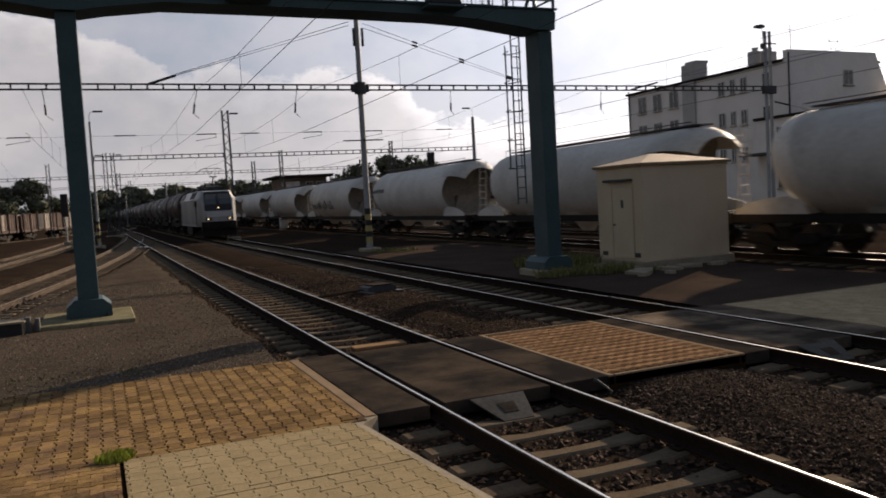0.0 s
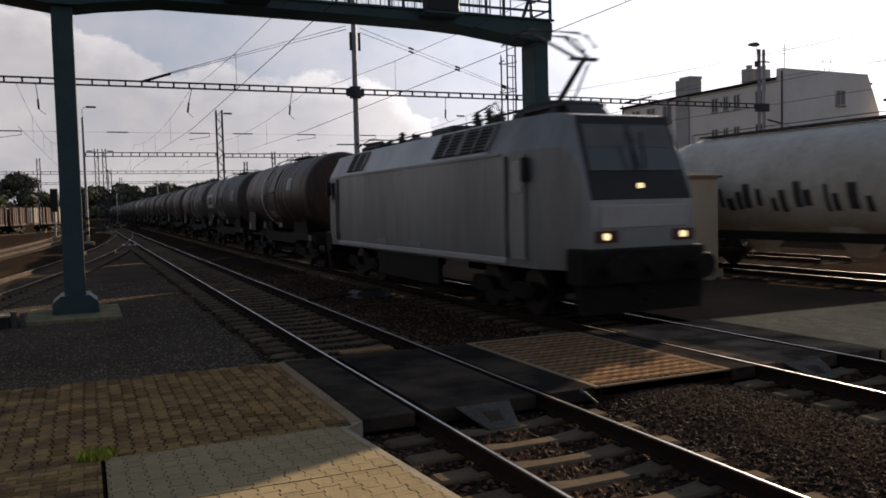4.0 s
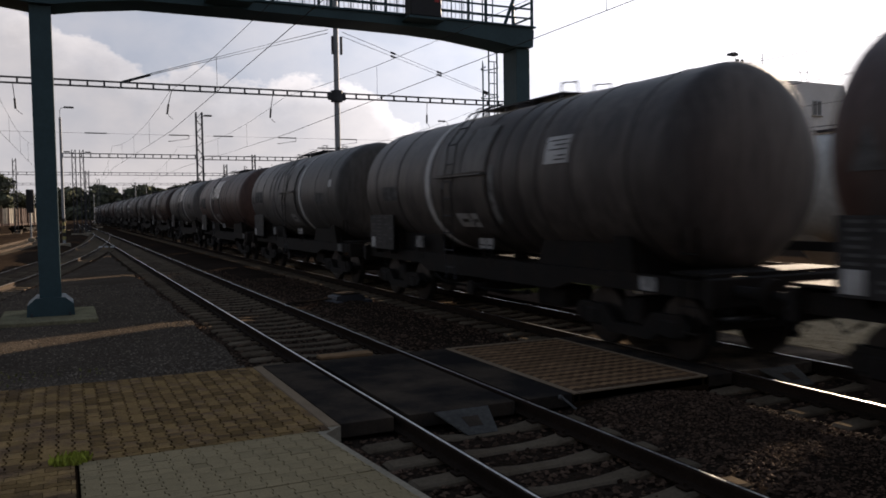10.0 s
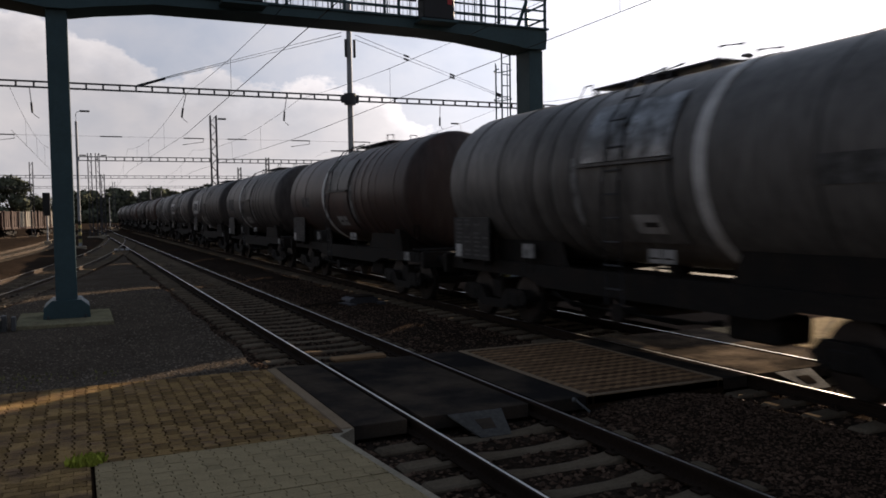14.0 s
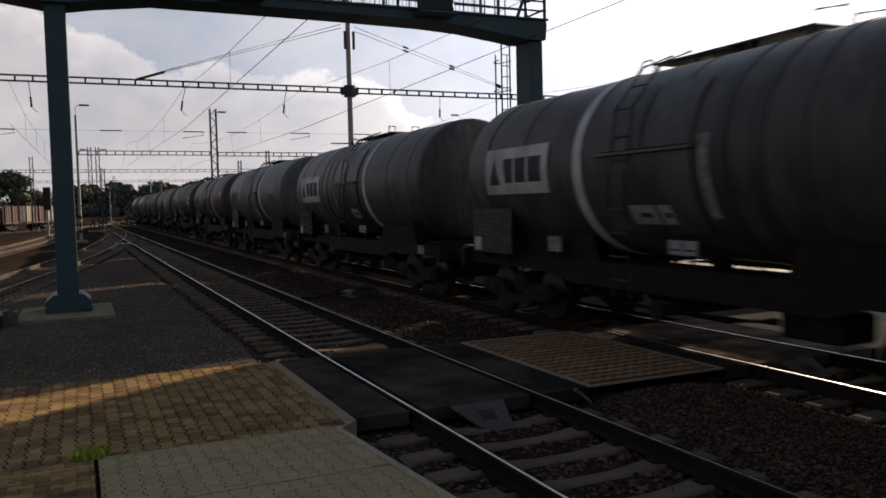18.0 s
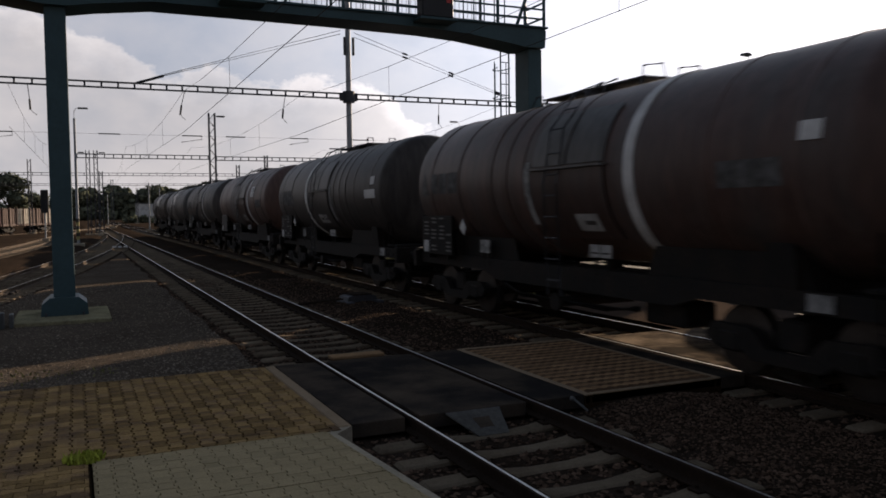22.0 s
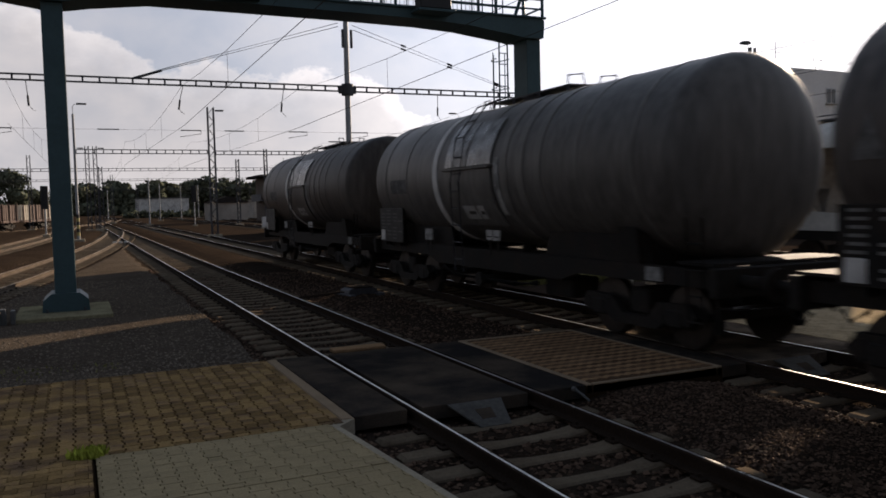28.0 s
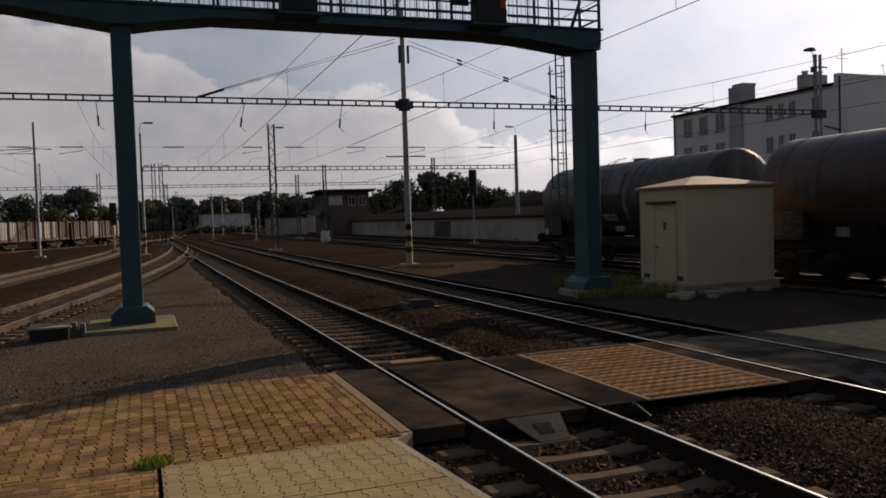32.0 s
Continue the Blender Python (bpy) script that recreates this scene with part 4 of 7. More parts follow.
arm = part("lamp_arm", Shape().tube([(-0.36, 0, 9.3), (-0.36, 0, 10.6), (-0.42, 0, 10.8)], 0.03, 6), M_POLE, m5)
part("lamp_head", Shape().prism([(-0.92, 10.78), (-0.34, 10.76), (-0.3, 10.86), (-0.5, 10.95), (-0.82, 10.92)], -0.16, 0.16), M_STEEL, arm)
part("base_block", Shape().box(-0.6, 0.64, -0.5, 0.5, -0.25, 0.08, 0.04), M_CONC, m5)
lattice_mast(9.9, 65.0, 9.95, 0.45, lamp=1)
portal(65.0, 6.5, 0.25, 9.6)
portal(65.0, 6.44, 10.2, 31.1)
tube_mast(0.15, 65.0, 9.2, 0.1, lamp=1)
tube_mast(31.3, 65.0, 9.2, 0.17, stripes=False, lamp=-1)



# ---------------------------------------------------------------- rolling stock
CACHE = {}


def cached(key, make, mat, smooth=32):
    if key not in CACHE:
        CACHE[key] = make().mesh(key.split("|")[0], mat, smooth)
    return CACHE[key]


def bogie(parent, y, mat=M_CHASSIS):
    def frame_shape():
        s = Shape()
        for sx in (-1, 1):
            x0, x1 = sorted((sx * 0.98, sx * 1.1))
            s.prism([(-1.35, 0.52), (-1.2, 0.68), (-0.55, 0.66), (-0.3, 0.42), (0.3, 0.42), (0.55, 0.66), (1.2, 0.68), (1.35, 0.52), (1.25, 0.4), (0.75, 0.4), (0.5, 0.26), (-0.5, 0.26), (-0.75, 0.4), (-1.25, 0.4)], x0, x1, "x")
            for yy in (-0.9, 0.9):
                s.box(x0 - 0.02, x1 + 0.02, yy - 0.17, yy + 0.17, 0.33, 0.6, 0.03)
                for d in (-0.26, 0.26):
                    s.cyl((sx * 1.04, yy + d, 0.38), (sx * 1.04, yy + d, 0.62), 0.075, n=10)
        s.box(-1.0, 1.0, -0.22, 0.22, 0.42, 0.82, 0.04)
        s.box(-0.95, 0.95, -1.36, -1.26, 0.45, 0.56).box(-0.95, 0.95, 1.26, 1.36, 0.45, 0.56)
        for yy in (-0.42, 0.42, -1.42, 1.42):
            for sx in (-0.75, 0.75):
                s.box(sx - 0.05, sx + 0.05, yy - 0.05, yy + 0.05, 0.28, 0.62)
        return s

    def wheelset_shape():
        prof = [(-0.95, 0.08), (-0.86, 0.1), (-0.86, 0.16), (-0.82, 0.2), (-0.82, 0.44), (-0.81, 0.46), (-0.7, 0.465), (-0.69, 0.487), (-0.67, 0.487), (-0.67, 0.2), (-0.64, 0.09)]
        prof = prof + [(-y, r) for y, r in prof[::-1]]
        s = Shape().lathe(prof, 0, 0, 28)
        s.v = [(y, x, z) for x, y, z in s.v]
        return s
    b = part("bogie", cached("bogie|" + mat.name, frame_shape, mat), None, parent, at=pose(0, y, 0))
    for yy in (-0.9, 0.9):
        part("wheelset", cached("wheelset", wheelset_shape, M_WHEEL), None, b, at=pose(0, yy, 0.46))
    return b


def buffers(parent, half):
    def sh():
        return Shape().cyl((0, 0, 0), (0, 0.38, 0), 0.09, n=12).cyl((0, 0.38, 0), (0, 0.62, 0), 0.07, n=12).cyl((0, 0.6, 0), (0, 0.64, 0), 0.22, 0.21, 16).box(-0.16, 0.16, -0.03, 0.02, -0.16, 0.16, 0.01)
    for sy in (-1, 1):
        for sx in (-0.875, 0.875):
            part("buffer", cached("buffer", sh, M_CHASSIS), None, parent, at=pose(sx, sy * half, 1.06, 0, 0, 0 if sy > 0 else 180))

    def hook():
        s = Shape().box(-0.05, 0.05, 0, 0.3, -0.08, 0.08, 0.02)
        s.tube([(0, 0.28, -0.02), (0.06, 0.4, -0.2), (0, 0.5, -0.32), (-0.06, 0.42, -0.2), (0, 0.28, -0.02)], 0.025, 6)
        s.tube([(0.3, 0.02, -0.1), (0.33, 0.25, -0.35), (0.3, 0.5, -0.5), (0.27, 0.6, -0.35)], 0.03, 6)
        return s
    for sy in (-1, 1):
        part("coupling", cached("coupling", hook, M_CHASSIS), None, parent, at=pose(0, sy * half, 1.02, 0, 0, 0 if sy > 0 else 180))


TR, TZ, TL = 1.47, 2.74, 6.1       # radius, height of the axis, half length of the tank


def dome(half, r):
    """A dished tank end: a tight knuckle and a shallow crown."""
    return [(half - 0.45 + u, r * k) for u, k in ((0.0, 1.0), (0.08, 0.99), (0.16, 0.96), (0.23, 0.91), (0.3, 0.825), (0.36, 0.7), (0.41, 0.53), (0.435, 0.35), (0.447, 0.17), (0.45, 0.04))]


def curved_plate(y0, y1, a0, a1, r, th=0.012, n=10):
    """A plate that follows the tank's side from angle a0 to a1 (0 level, 90 top), on the -x side."""
    s = Shape()
    vs, fs = [], []
    for i in range(n + 1):
        a = radians(a0 + (a1 - a0) * i / n)
        for y in (y0, y1):
            for q in (r, r + th):
                vs.append((-q * math.cos(a), y, TZ + q * math.sin(a)))
    for i in range(n):
        k = i * 4
        fs += [(k + 1, k + 3, k + 7, k + 5), (k, k + 4, k + 6, k + 2), (k, k + 1, k + 5, k + 4), (k + 2, k + 6, k + 7, k + 3)]
    fs += [(0, 2, 3, 1), (n * 4, n * 4 + 1, n * 4 + 3, n * 4 + 2)]
    return s.add(vs, fs)


def tank_wagon(stripe, mat, logo="", rings=True, walkway=True, band=True, name="tank_wagon", label="", group="tank wagons of the passing train", bright=False, diamond=False, pale_board=True, panel_at=3.83, front_notice="", pale_hoops=False, walk_at=0.0):
    w = thing(name, None, label, "tank wagon", group)
    body = lambda: Shape().lathe([(-y, r) for y, r in dome(TL, TR)][::-1] + dome(TL, TR), 0, TZ, 48)
    part("tank", cached("tank|" + mat.name, body, mat, 40), None, w)
    if rings:
        for k, y in enumerate((-5.0, -3.6, -0.25, 3.6, 5.0)):
            part("weld_hoop", cached("hoop|" + mat.name, lambda: Shape().lathe([(-0.035, TR - 0.01), (-0.03, TR + 0.011), (0.03, TR + 0.011), (0.035, TR - 0.01)], 0, TZ, 48), mat), None, w, at=pose(0, y, 0))
    if band:
        part("white_band", cached("band", lambda: Shape().lathe([(-0.11, TR - 0.005), (-0.11, TR + 0.02), (0.11, TR + 0.02), (0.11, TR - 0.005)], 0, TZ, 48), M_WHITE, 40), None, w, "white painted band round the tank", at=pose(0, stripe, 0))
    d = 1 if stripe < 0 else -1
    sheet = M_SHEET if bright else M_TANKGREY

    for rz in (0, 180):
        at = pose(0, stripe + d * 1.61, 0, 0, 0, rz)
        ap = part("side_plate", cached("apron|" + mat.name, lambda: curved_plate(-1.04, 1.04, -44, 3, TR + 0.02, 0.03), mat), None, w, "dull curved side plate", at=at)
        part("ledge", cached("apron_ledge", lambda: Shape().box(-TR - 0.11, -TR + 0.02, -1.08, 1.08, TZ + 0.09, TZ + 0.13), M_TANKGREY), None, ap)
        for dy in (-0.53, 0.53):
            part("upper_plate", cached("upper_plate|" + sheet.name, lambda: curved_plate(-0.5, 0.5, 6, 44, TR + 0.018, 0.018), sheet), None, w, "scuffed pale sheet plate" if sheet is M_SHEET else "", at=pose(0, stripe + d * (1.61 + dy), 0, 0, 0, rz))
    strap = M_WORNHOOP if pale_hoops else mat
    for off in (3.1, 3.7, 4.3):
        part("strap_band", cached("strap_band|" + strap.name, lambda: Shape().lathe([(-0.12, TR - 0.005), (-0.12, TR + 0.014), (0.12, TR + 0.014), (0.12, TR - 0.005)], 0, TZ, 48), strap, 40), None, w, at=pose(0, stripe + d * off, 0))
    part("worn_patch", cached("worn_strip", lambda: curved_plate(-0.09, 0.09, -34, 10, TR + 0.016, 0.004, 8), M_WORN), None, w, "worn pale paint strip", at=pose(0, stripe + d * 2.85, 0))
    part("worn_patch", cached("worn_patch", lambda: curved_plate(-0.5, 0.5, -13, 0, TR + 0.004, 0.004, 4), M_FAINT), None, w, "dull pale paint patch", at=pose(0, stripe - d * 2.25, 0))
    for off, half in ((1.2, 0.3),) if d > 0 else ((-1.47, 0.28), (-1.96, 0.13)):
        sp_ = part("small_plate", cached("small_plate|%g" % half, lambda: curved_plate(-half, half, -37, -25, TR + 0.055, 0.004, 3), M_LETTER), None, w, "small scuffed notice plate", at=pose(0, stripe + off, 0))
        part("scuff", cached("scuff|%g" % half, lambda: curved_plate(-half * 0.7, half * 0.3, -32.5, -29.5, TR + 0.06, 0.003, 1), M_TANK), None, sp_)
    # dark plates added to close off the bright gap under the tank
    for rz in (0, 180):
        for sy in (-1, 1):
            part("cradle_plate", cached("cradle_plate", lambda: Shape().prism([(-1.5, 1.19), (1.5, 1.19), (1.3, 1.62), (-1.3, 1.62)], 0.98, 1.01, "x"), M_CHASSIS), None, w, at=pose(0, sy * 3.4, 0, 0, 0, rz))
    if walkway:
        def walk_shape():
            s = Shape().box(-0.3, 0.3, -1.7, 1.4, TZ + TR + 0.075, TZ + TR + 0.105)
            for y in (-1.6, -0.6, 0.4, 1.3):
                for x in (-0.3, 0.26):
                    s.box(x, x + 0.04, y - 0.03, y + 0.03, TZ + TR - 0.06, TZ + TR + 0.1)
            return s
        part("catwalk", cached("catwalk", walk_shape, M_DARKSTEEL), None, w, at=pose(0, walk_at, 0))
        for x in (-0.36, 0.36):
            part("folding_rail", cached("folding_rail", lambda: Shape().tube([(0, -2.3, TZ + TR - 0.05), (0, -2.22, TZ + TR + 0.2), (0, -1.75, TZ + TR + 0.25), (0, -1.7, TZ + TR - 0.05)], 0.02, 5), M_DARKSTEEL), None, w, at=pose(x, walk_at, 0))
            part("end_grip", cached("end_grip", lambda: Shape().tube([(0, 1.3, TZ + TR - 0.05), (0, 1.35, TZ + TR + 0.16), (0, 1.55, TZ + TR + 0.16), (0, 1.75, TZ + TR - 0.05)], 0.02, 5), M_DARKSTEEL), None, w, at=pose(x, walk_at, 0))
    part("manhole", cached("manhole", lambda: Shape().cyl((0, 0, TZ + TR - 0.1), (0, 0, TZ + TR + 0.045), 0.3, n=18).cyl((0, 0, TZ + TR + 0.045), (0, 0, TZ + TR + 0.07), 0.33, n=18), M_DARKSTEEL), None, w, at=pose(0, walk_at - 0.1, 0))

    def side_ladder():
        s = Shape()
        for y in (-0.2, 0.2):
            s.tube([(-1.5, y, 0.75), (-1.58, y, 2.6), (-1.42, y, 3.5), (-0.9, y, 4.15), (-0.35, y, 4.35)], 0.02, 5)
        for p in [(-1.52, 1.0), (-1.54, 1.35), (-1.56, 1.7), (-1.57, 2.05), (-1.58, 2.4), (-1.54, 2.75), (-1.49, 3.1), (-1.4, 3.5), (-1.15, 3.84)]:
            s.cyl((p[0], -0.2, p[1]), (p[0], 0.2, p[1]), 0.014, n=5)
        return s
    part("ladder", cached("side_ladder", side_ladder, M_DARKSTEEL), None, w, at=pose(0, stripe * 0.2 + 0.3, 0))
    part("ladder", cached("side_ladder", side_ladder, M_DARKSTEEL), None, w, at=pose(0, stripe * 0.2 + 0.3, 0, 0, 0, 180))
    HL = 6.43

    sole = lambda: Shape().prism([(-HL, 0.95), (-3.1, 0.95), (-2.6, 0.8), (2.6, 0.8), (3.1, 0.95), (HL, 0.95), (HL, 1.2), (-HL, 1.2)], 1.02, 1.14, "x")
    for rz in (0, 180):
        part("sole_bar", cached("sole_bar", sole, M_CHASSIS), None, w, at=pose(0, 0, 0, 0, 0, rz))
    part("centre_sill", cached("centre_sill", lambda: Shape().box(-0.3, 0.3, -HL, HL, 0.85, 1.15, 0.02), M_CHASSIS), None, w)
    for y in (-4.3, -1.6, 1.6, 4.3):
        part("cross_member", cached("cross_member", lambda: Shape().box(-1.02, 1.02, -0.08, 0.08, 0.94, 1.14, 0.01), M_CHASSIS), None, w, at=pose(0, y, 0))

    def saddle():
        return Shape().prism([(-1.12, 1.1), (1.12, 1.1), (1.2, 1.75), (0.9, 1.6), (0.45, 1.38), (0, 1.3), (-0.45, 1.38), (-0.9, 1.6), (-1.2, 1.75)], -0.2, 0.2)
    for y in (-4.55, 4.55):
        part("saddle", cached("saddle", saddle, M_CHASSIS), None, w, at=pose(0, y, 0))
    for sy in (-1, 1):
        part("end_beam", cached("end_beam", lambda: Shape().box(-1.3, 1.3, -0.08, 0.08, 0.85, 1.25, 0.02), M_CHASSIS), None, w, at=pose(0, sy * HL, 0))

        def platform():
            s = Shape().box(-1.25, 1.25, -0.1, 0.62, 1.26, 1.3)
            for y in (0.1, 0.4):
                s.tube([(-1.27, y, 0.45), (-1.29, y, 1.9)], 0.018, 5)
            for z in (0.5, 0.85, 1.2, 1.55):
                s.cyl((-1.28, 0.1, z), (-1.28, 0.4, z), 0.014, n=5)
            return s
        part("end_platform", cached("end_platform", platform, M_CHASSIS), None, w, at=pose(0, sy * (HL - 0.1), 0, 0, 0, 180 if sy > 0 else 0))
        bogie(w, sy * 4.55)
    buffers(w, HL + 0.05)

    part("brake_pipe", cached("brake_pipe", lambda: Shape().tube([(-1.25, -2.0, 0.7), (-1.25, -1.2, 0.62), (-1.25, 1.4, 0.62), (-1.25, 2.0, 0.75)], 0.05, 7), M_CHASSIS), None, w)
    part("outlet_pipe", cached("outlet", lambda: Shape().cyl((-0.2, 0, 1.3), (-0.2, 0, 0.6), 0.16, n=12).cyl((-1.35, 0, 0.62), (0.2, 0, 0.62), 0.09, n=10).cyl((-1.42, 0, 0.62), (-1.35, 0, 0.62), 0.15, n=14), M_CHASSIS), None, w)
    part("equipment_box", cached("equipment_box", lambda: Shape().box(-0.9, -0.3, -2.6, -1.7, 0.45, 0.8, 0.04), M_CHASSIS), None, w)
    part("brake_cylinder", cached("brake_cylinder", lambda: Shape().cyl((0.5, 1.2, 0.6), (0.5, 2.4, 0.6), 0.2, n=14), M_CHASSIS), None, w)
    # lettered plates on the sole bar and the tank's side, as plain bars
    for y, z, a, b in ((-5.1, 1.08, 0.34, 0.2), (stripe + (1.1 if d > 0 else -2.1), 1.5, 0.56, 0.2), (3.0, 1.44, 0.4, 0.26)):
        np_ = part("number_plate", cached("plate|%g" % a, lambda: Shape().box(-1.175, -1.15, -a / 2, a / 2, -b / 2, b / 2), M_LETTER if a > 0.5 else M_WORN), None, w, "small grimy white plate", at=pose(0, y, z))
        if a > 0.5:
            part("plate_seam", cached("plate_seam", lambda: Shape().box(-1.18, -1.176, -0.012, 0.012, -0.1, 0.1).box(-1.18, -1.176, -0.25, -0.06, -0.045, -0.02).box(-1.18, -1.176, 0.05, 0.24, -0.045, -0.02), M_CHASSIS), None, np_)
        if z > 1.2:
            for q in (-a / 3 + 0.025, a / 3 - 0.025):
                part("bracket", cached("plate_bracket|%g" % b, lambda: Shape().box(-1.15, -1.12, -0.025, 0.025, -0.4, b / 2 - 0.02), M_CHASSIS), None, np_, at=pose(0, q, 0))
    # lettered board on the frame at the rear end, its writing as plain bars
    ground, ink = (M_BOARD, M_FAINT) if pale_board else (M_CHASSIS, M_WORNHOOP)
    db = part("data_board", cached("data_board|" + ground.name, lambda: Shape().box(-1.34, -1.315, -0.8, 0.8, 1.2, 2.06, 0.008), ground), None, w, "dull lettered data board", at=pose(0, 5.02, 0))
    for sy in (-0.5, 0.5):
        part("bracket", cached("board_bracket", lambda: Shape().box(-1.315, -1.1, -0.03, 0.03, 1.1, 1.5), M_CHASSIS), None, db, at=pose(0, sy, 0))
    rt = random.Random(stripe * 7)
    for q in range(9):
        z = 2.0 - q * 0.088
        for y0, y1 in ((0.42, 0.76), (0.02, 0.36), (-0.4, -0.06), (-0.76, -0.46)):
            if rt.random() < 0.3 or z < 1.5 and y1 > 0.4 or z > 1.75 and y1 < -0.3:
                continue
            ln = min(2, int((y1 - y0) * 7))
            part("text_line", cached("text_line|%s%d" % (ink.name, ln), lambda: Shape().box(-1.346, -1.341, 0, 0.1 + 0.07 * ln, -0.018, 0.018), ink), None, db, at=pose(0, y0 + rt.uniform(-0.01, 0.03), z))
    part("white_square", cached("white_square", lambda: Shape().box(-1.349, -1.341, 0.44, 0.7, 1.24, 1.5), M_WHITE), None, db, "small white square plate")
    if diamond:
        part("hazard_diamond", cached("diamond", lambda: Shape().add([(-1.36, 0, 2.02), (-1.36, 0.15, 1.84), (-1.33, 0, 1.66), (-1.36, -0.15, 1.84), (-1.3, 0, 1.84)], [(0, 1, 2, 3), (1, 0, 4), (2, 1, 4), (3, 2, 4), (0, 3, 4)]), M_WHITE), None, w, "white warning diamond", at=pose(-0.02, 3.6, -0.02))
    if logo:
        def panel():
            return curved_plate(-1.12, 1.12, -16, 17, TR + 0.016, 0.006, 8)

        def mark_shape(poly, r=TR + 0.024, th=0.004):
            """A flat polygon (y, degrees) laid on the tank's curve, finely cut so that it bends with it."""
            bm = bmesh.new()
            f = bm.faces.new([bm.verts.new((0, y, a)) for y, a in poly])
            for a in range(-14, 15, 3):
                bmesh.ops.bisect_plane(bm, geom=bm.verts[:] + bm.edges[:] + bm.faces[:], plane_co=(0, 0, a + 0.37), plane_no=(0, 0, 1))
            vs = [v.co.copy() for v in bm.verts]
            bm.verts.index_update()
            fs = [tuple(v.index for v in f.verts) for f in bm.faces]
            rim = [(e.verts[0].index, e.verts[1].index) for e in bm.edges if len(e.link_faces) == 1]
            bm.free()
            n = len(vs)
            ring = lambda q: [(-q * math.cos(radians(v.z)), v.y, TZ + q * math.sin(radians(v.z))) for v in vs]
            return Shape().add(ring(r) + ring(r + th), [tuple(i + n for i in f) for f in fs] + [f[::-1] for f in fs] + [(a, b, b + n, a + n) for a, b in rim])
        # a pointed badge and three plain blocks
        BLOCKS = ([(0.95, -9), (0.76, 10), (0.54, -9)], [(0.4, 9), (0.06, 9), (0.06, -8), (0.34, -8)], [(-0.02, 9), (-0.4, 9), (-0.4, -8), (-0.02, -8)], [(-0.48, 9), (-0.92, 9), (-0.92, -8), (-0.48, -8)])
        if logo == "panel":
            lp = part("sign_panel", cached("logo_panel", panel, M_WHITE), None, w, "white owner's panel", at=pose(0, panel_at, 0))
            part("panel_seam", cached("panel_seam", lambda: curved_plate(-0.05, -0.035, -16, 17, TR + 0.023, 0.002, 8), M_WORN), None, lp)
            for q, poly in enumerate(BLOCKS):
                part("mark", cached("mark_dark|%d" % q, lambda: mark_shape(poly), M_BLACK), None, lp)
        elif logo == "letters":
            for q, poly in enumerate(BLOCKS):
                part("mark", cached("mark_pale|%d" % q, lambda: mark_shape(poly, TR + 0.004), M_FAINT), None, w, "worn pale block mark", at=pose(0, 4.6, 0))
        elif logo == "notice":
            nt = part("notice_panel", cached("notice", lambda: curved_plate(-0.35, 0.35, 6, 24, TR + 0.012, 0.006, 5), M_WHITE), None, w, "white notice panel", at=pose(0, -3.2, 0))
            for q, (y0, y1, a0) in enumerate(((-0.28, 0.26, 20.5), (-0.28, 0.1, 17.5), (-0.28, 0.22, 14.5), (-0.28, -0.02, 10.5), (-0.28, 0.06, 8))):
                part("text_line", cached("notice_line|%d" % q, lambda: curved_plate(y0, y1, a0, a0 + 0.9, TR + 0.018, 0.003, 1), M_FAINT), None, nt)
    if front_notice == "both":
        part("notice_panel", cached("front_notice", lambda: curved_plate(-0.42, 0.42, -8, 1, TR + 0.012, 0.006, 4), M_WHITE), None, w, "white lettered notice panel", at=pose(0, -5.0, 0))
    if front_notice == "wide":
        part("notice_panel", cached("front_notice_wide", lambda: curved_plate(-0.5, 0.5, -3, 18, TR + 0.012, 0.006, 6), M_LETTER), None, w, "large scuffed white notice panel", at=pose(0, -4.2, 0))
    elif front_notice:
        part("notice_panel", cached("front_notice_small", lambda: curved_plate(-0.15, 0.15, 6, 14.5, TR + 0.012, 0.006, 4), M_WHITE), None, w, "small white notice panel", at=pose(0, -5.2, 0))
    return w


TANK_BLACK = "sooty black four-axle tank wagon with a white band"
TANK_RED = "dirty red-brown four-axle tank wagon with a white band"
TANK_GREY = "dull grey four-axle tank wagon with a white band"
PLUS = {1, 2, 5, 7, 9, 10, 11, 15, 18, 19}
REDS = {1, 4, 7, 9, 14, 16}
GREYS = {3, 6, 8, 13, 18}
LOGOS = {4: "letters", 6: "letters", 10: "letters", 13: "letters", 2: "panel", 11: "panel", 12: "panel", 14: "letters", 15: "letters", 17: "letters", 7: "letters", 5: "notice", 16: "notice", 1: "notice"}
BAND_AT = {9: 1.3, 3: -2.1, 7: 1.85, 14: -2.05, 2: 1.62, 15: 1.58, 16: -2.1, 19: 1.47, 18: 1.9}     # bands that sit elsewhere
BRIGHT = {7, 8, 18, 19}     # wagons with bare sheet plates
STRAPS = {4, 6, 13, 16}      # wagons with pale hoops
TRAIN = []
PITCH = 14.142
for k in range(1, 20):
    mat = M_TANKRED if k in REDS else M_TANKGREY if k in GREYS else M_TANK
    lab = TANK_RED if k in REDS else TANK_GREY if k in GREYS else TANK_BLACK
    w = tank_wagon(BAND_AT.get(k, 1.83 if k in PLUS else -1.83), mat, LOGOS.get(k, ""), label=lab, bright=k in BRIGHT, diamond=k in (2, 14, 15, 17), pale_board=k not in (2, 12, 14, 15, 17), panel_at=4.1 if k == 2 else 3.83, front_notice="both" if k == 15 else "small" if k in (3, 6, 14) else "wide" if k == 2 else "", pale_hoops=k in STRAPS, walk_at=0.0 if k in PLUS else 1.3 if k == 17 else 0.75)
    TRAIN.append((w, 83.58 + PITCH * (k - 0.5)))


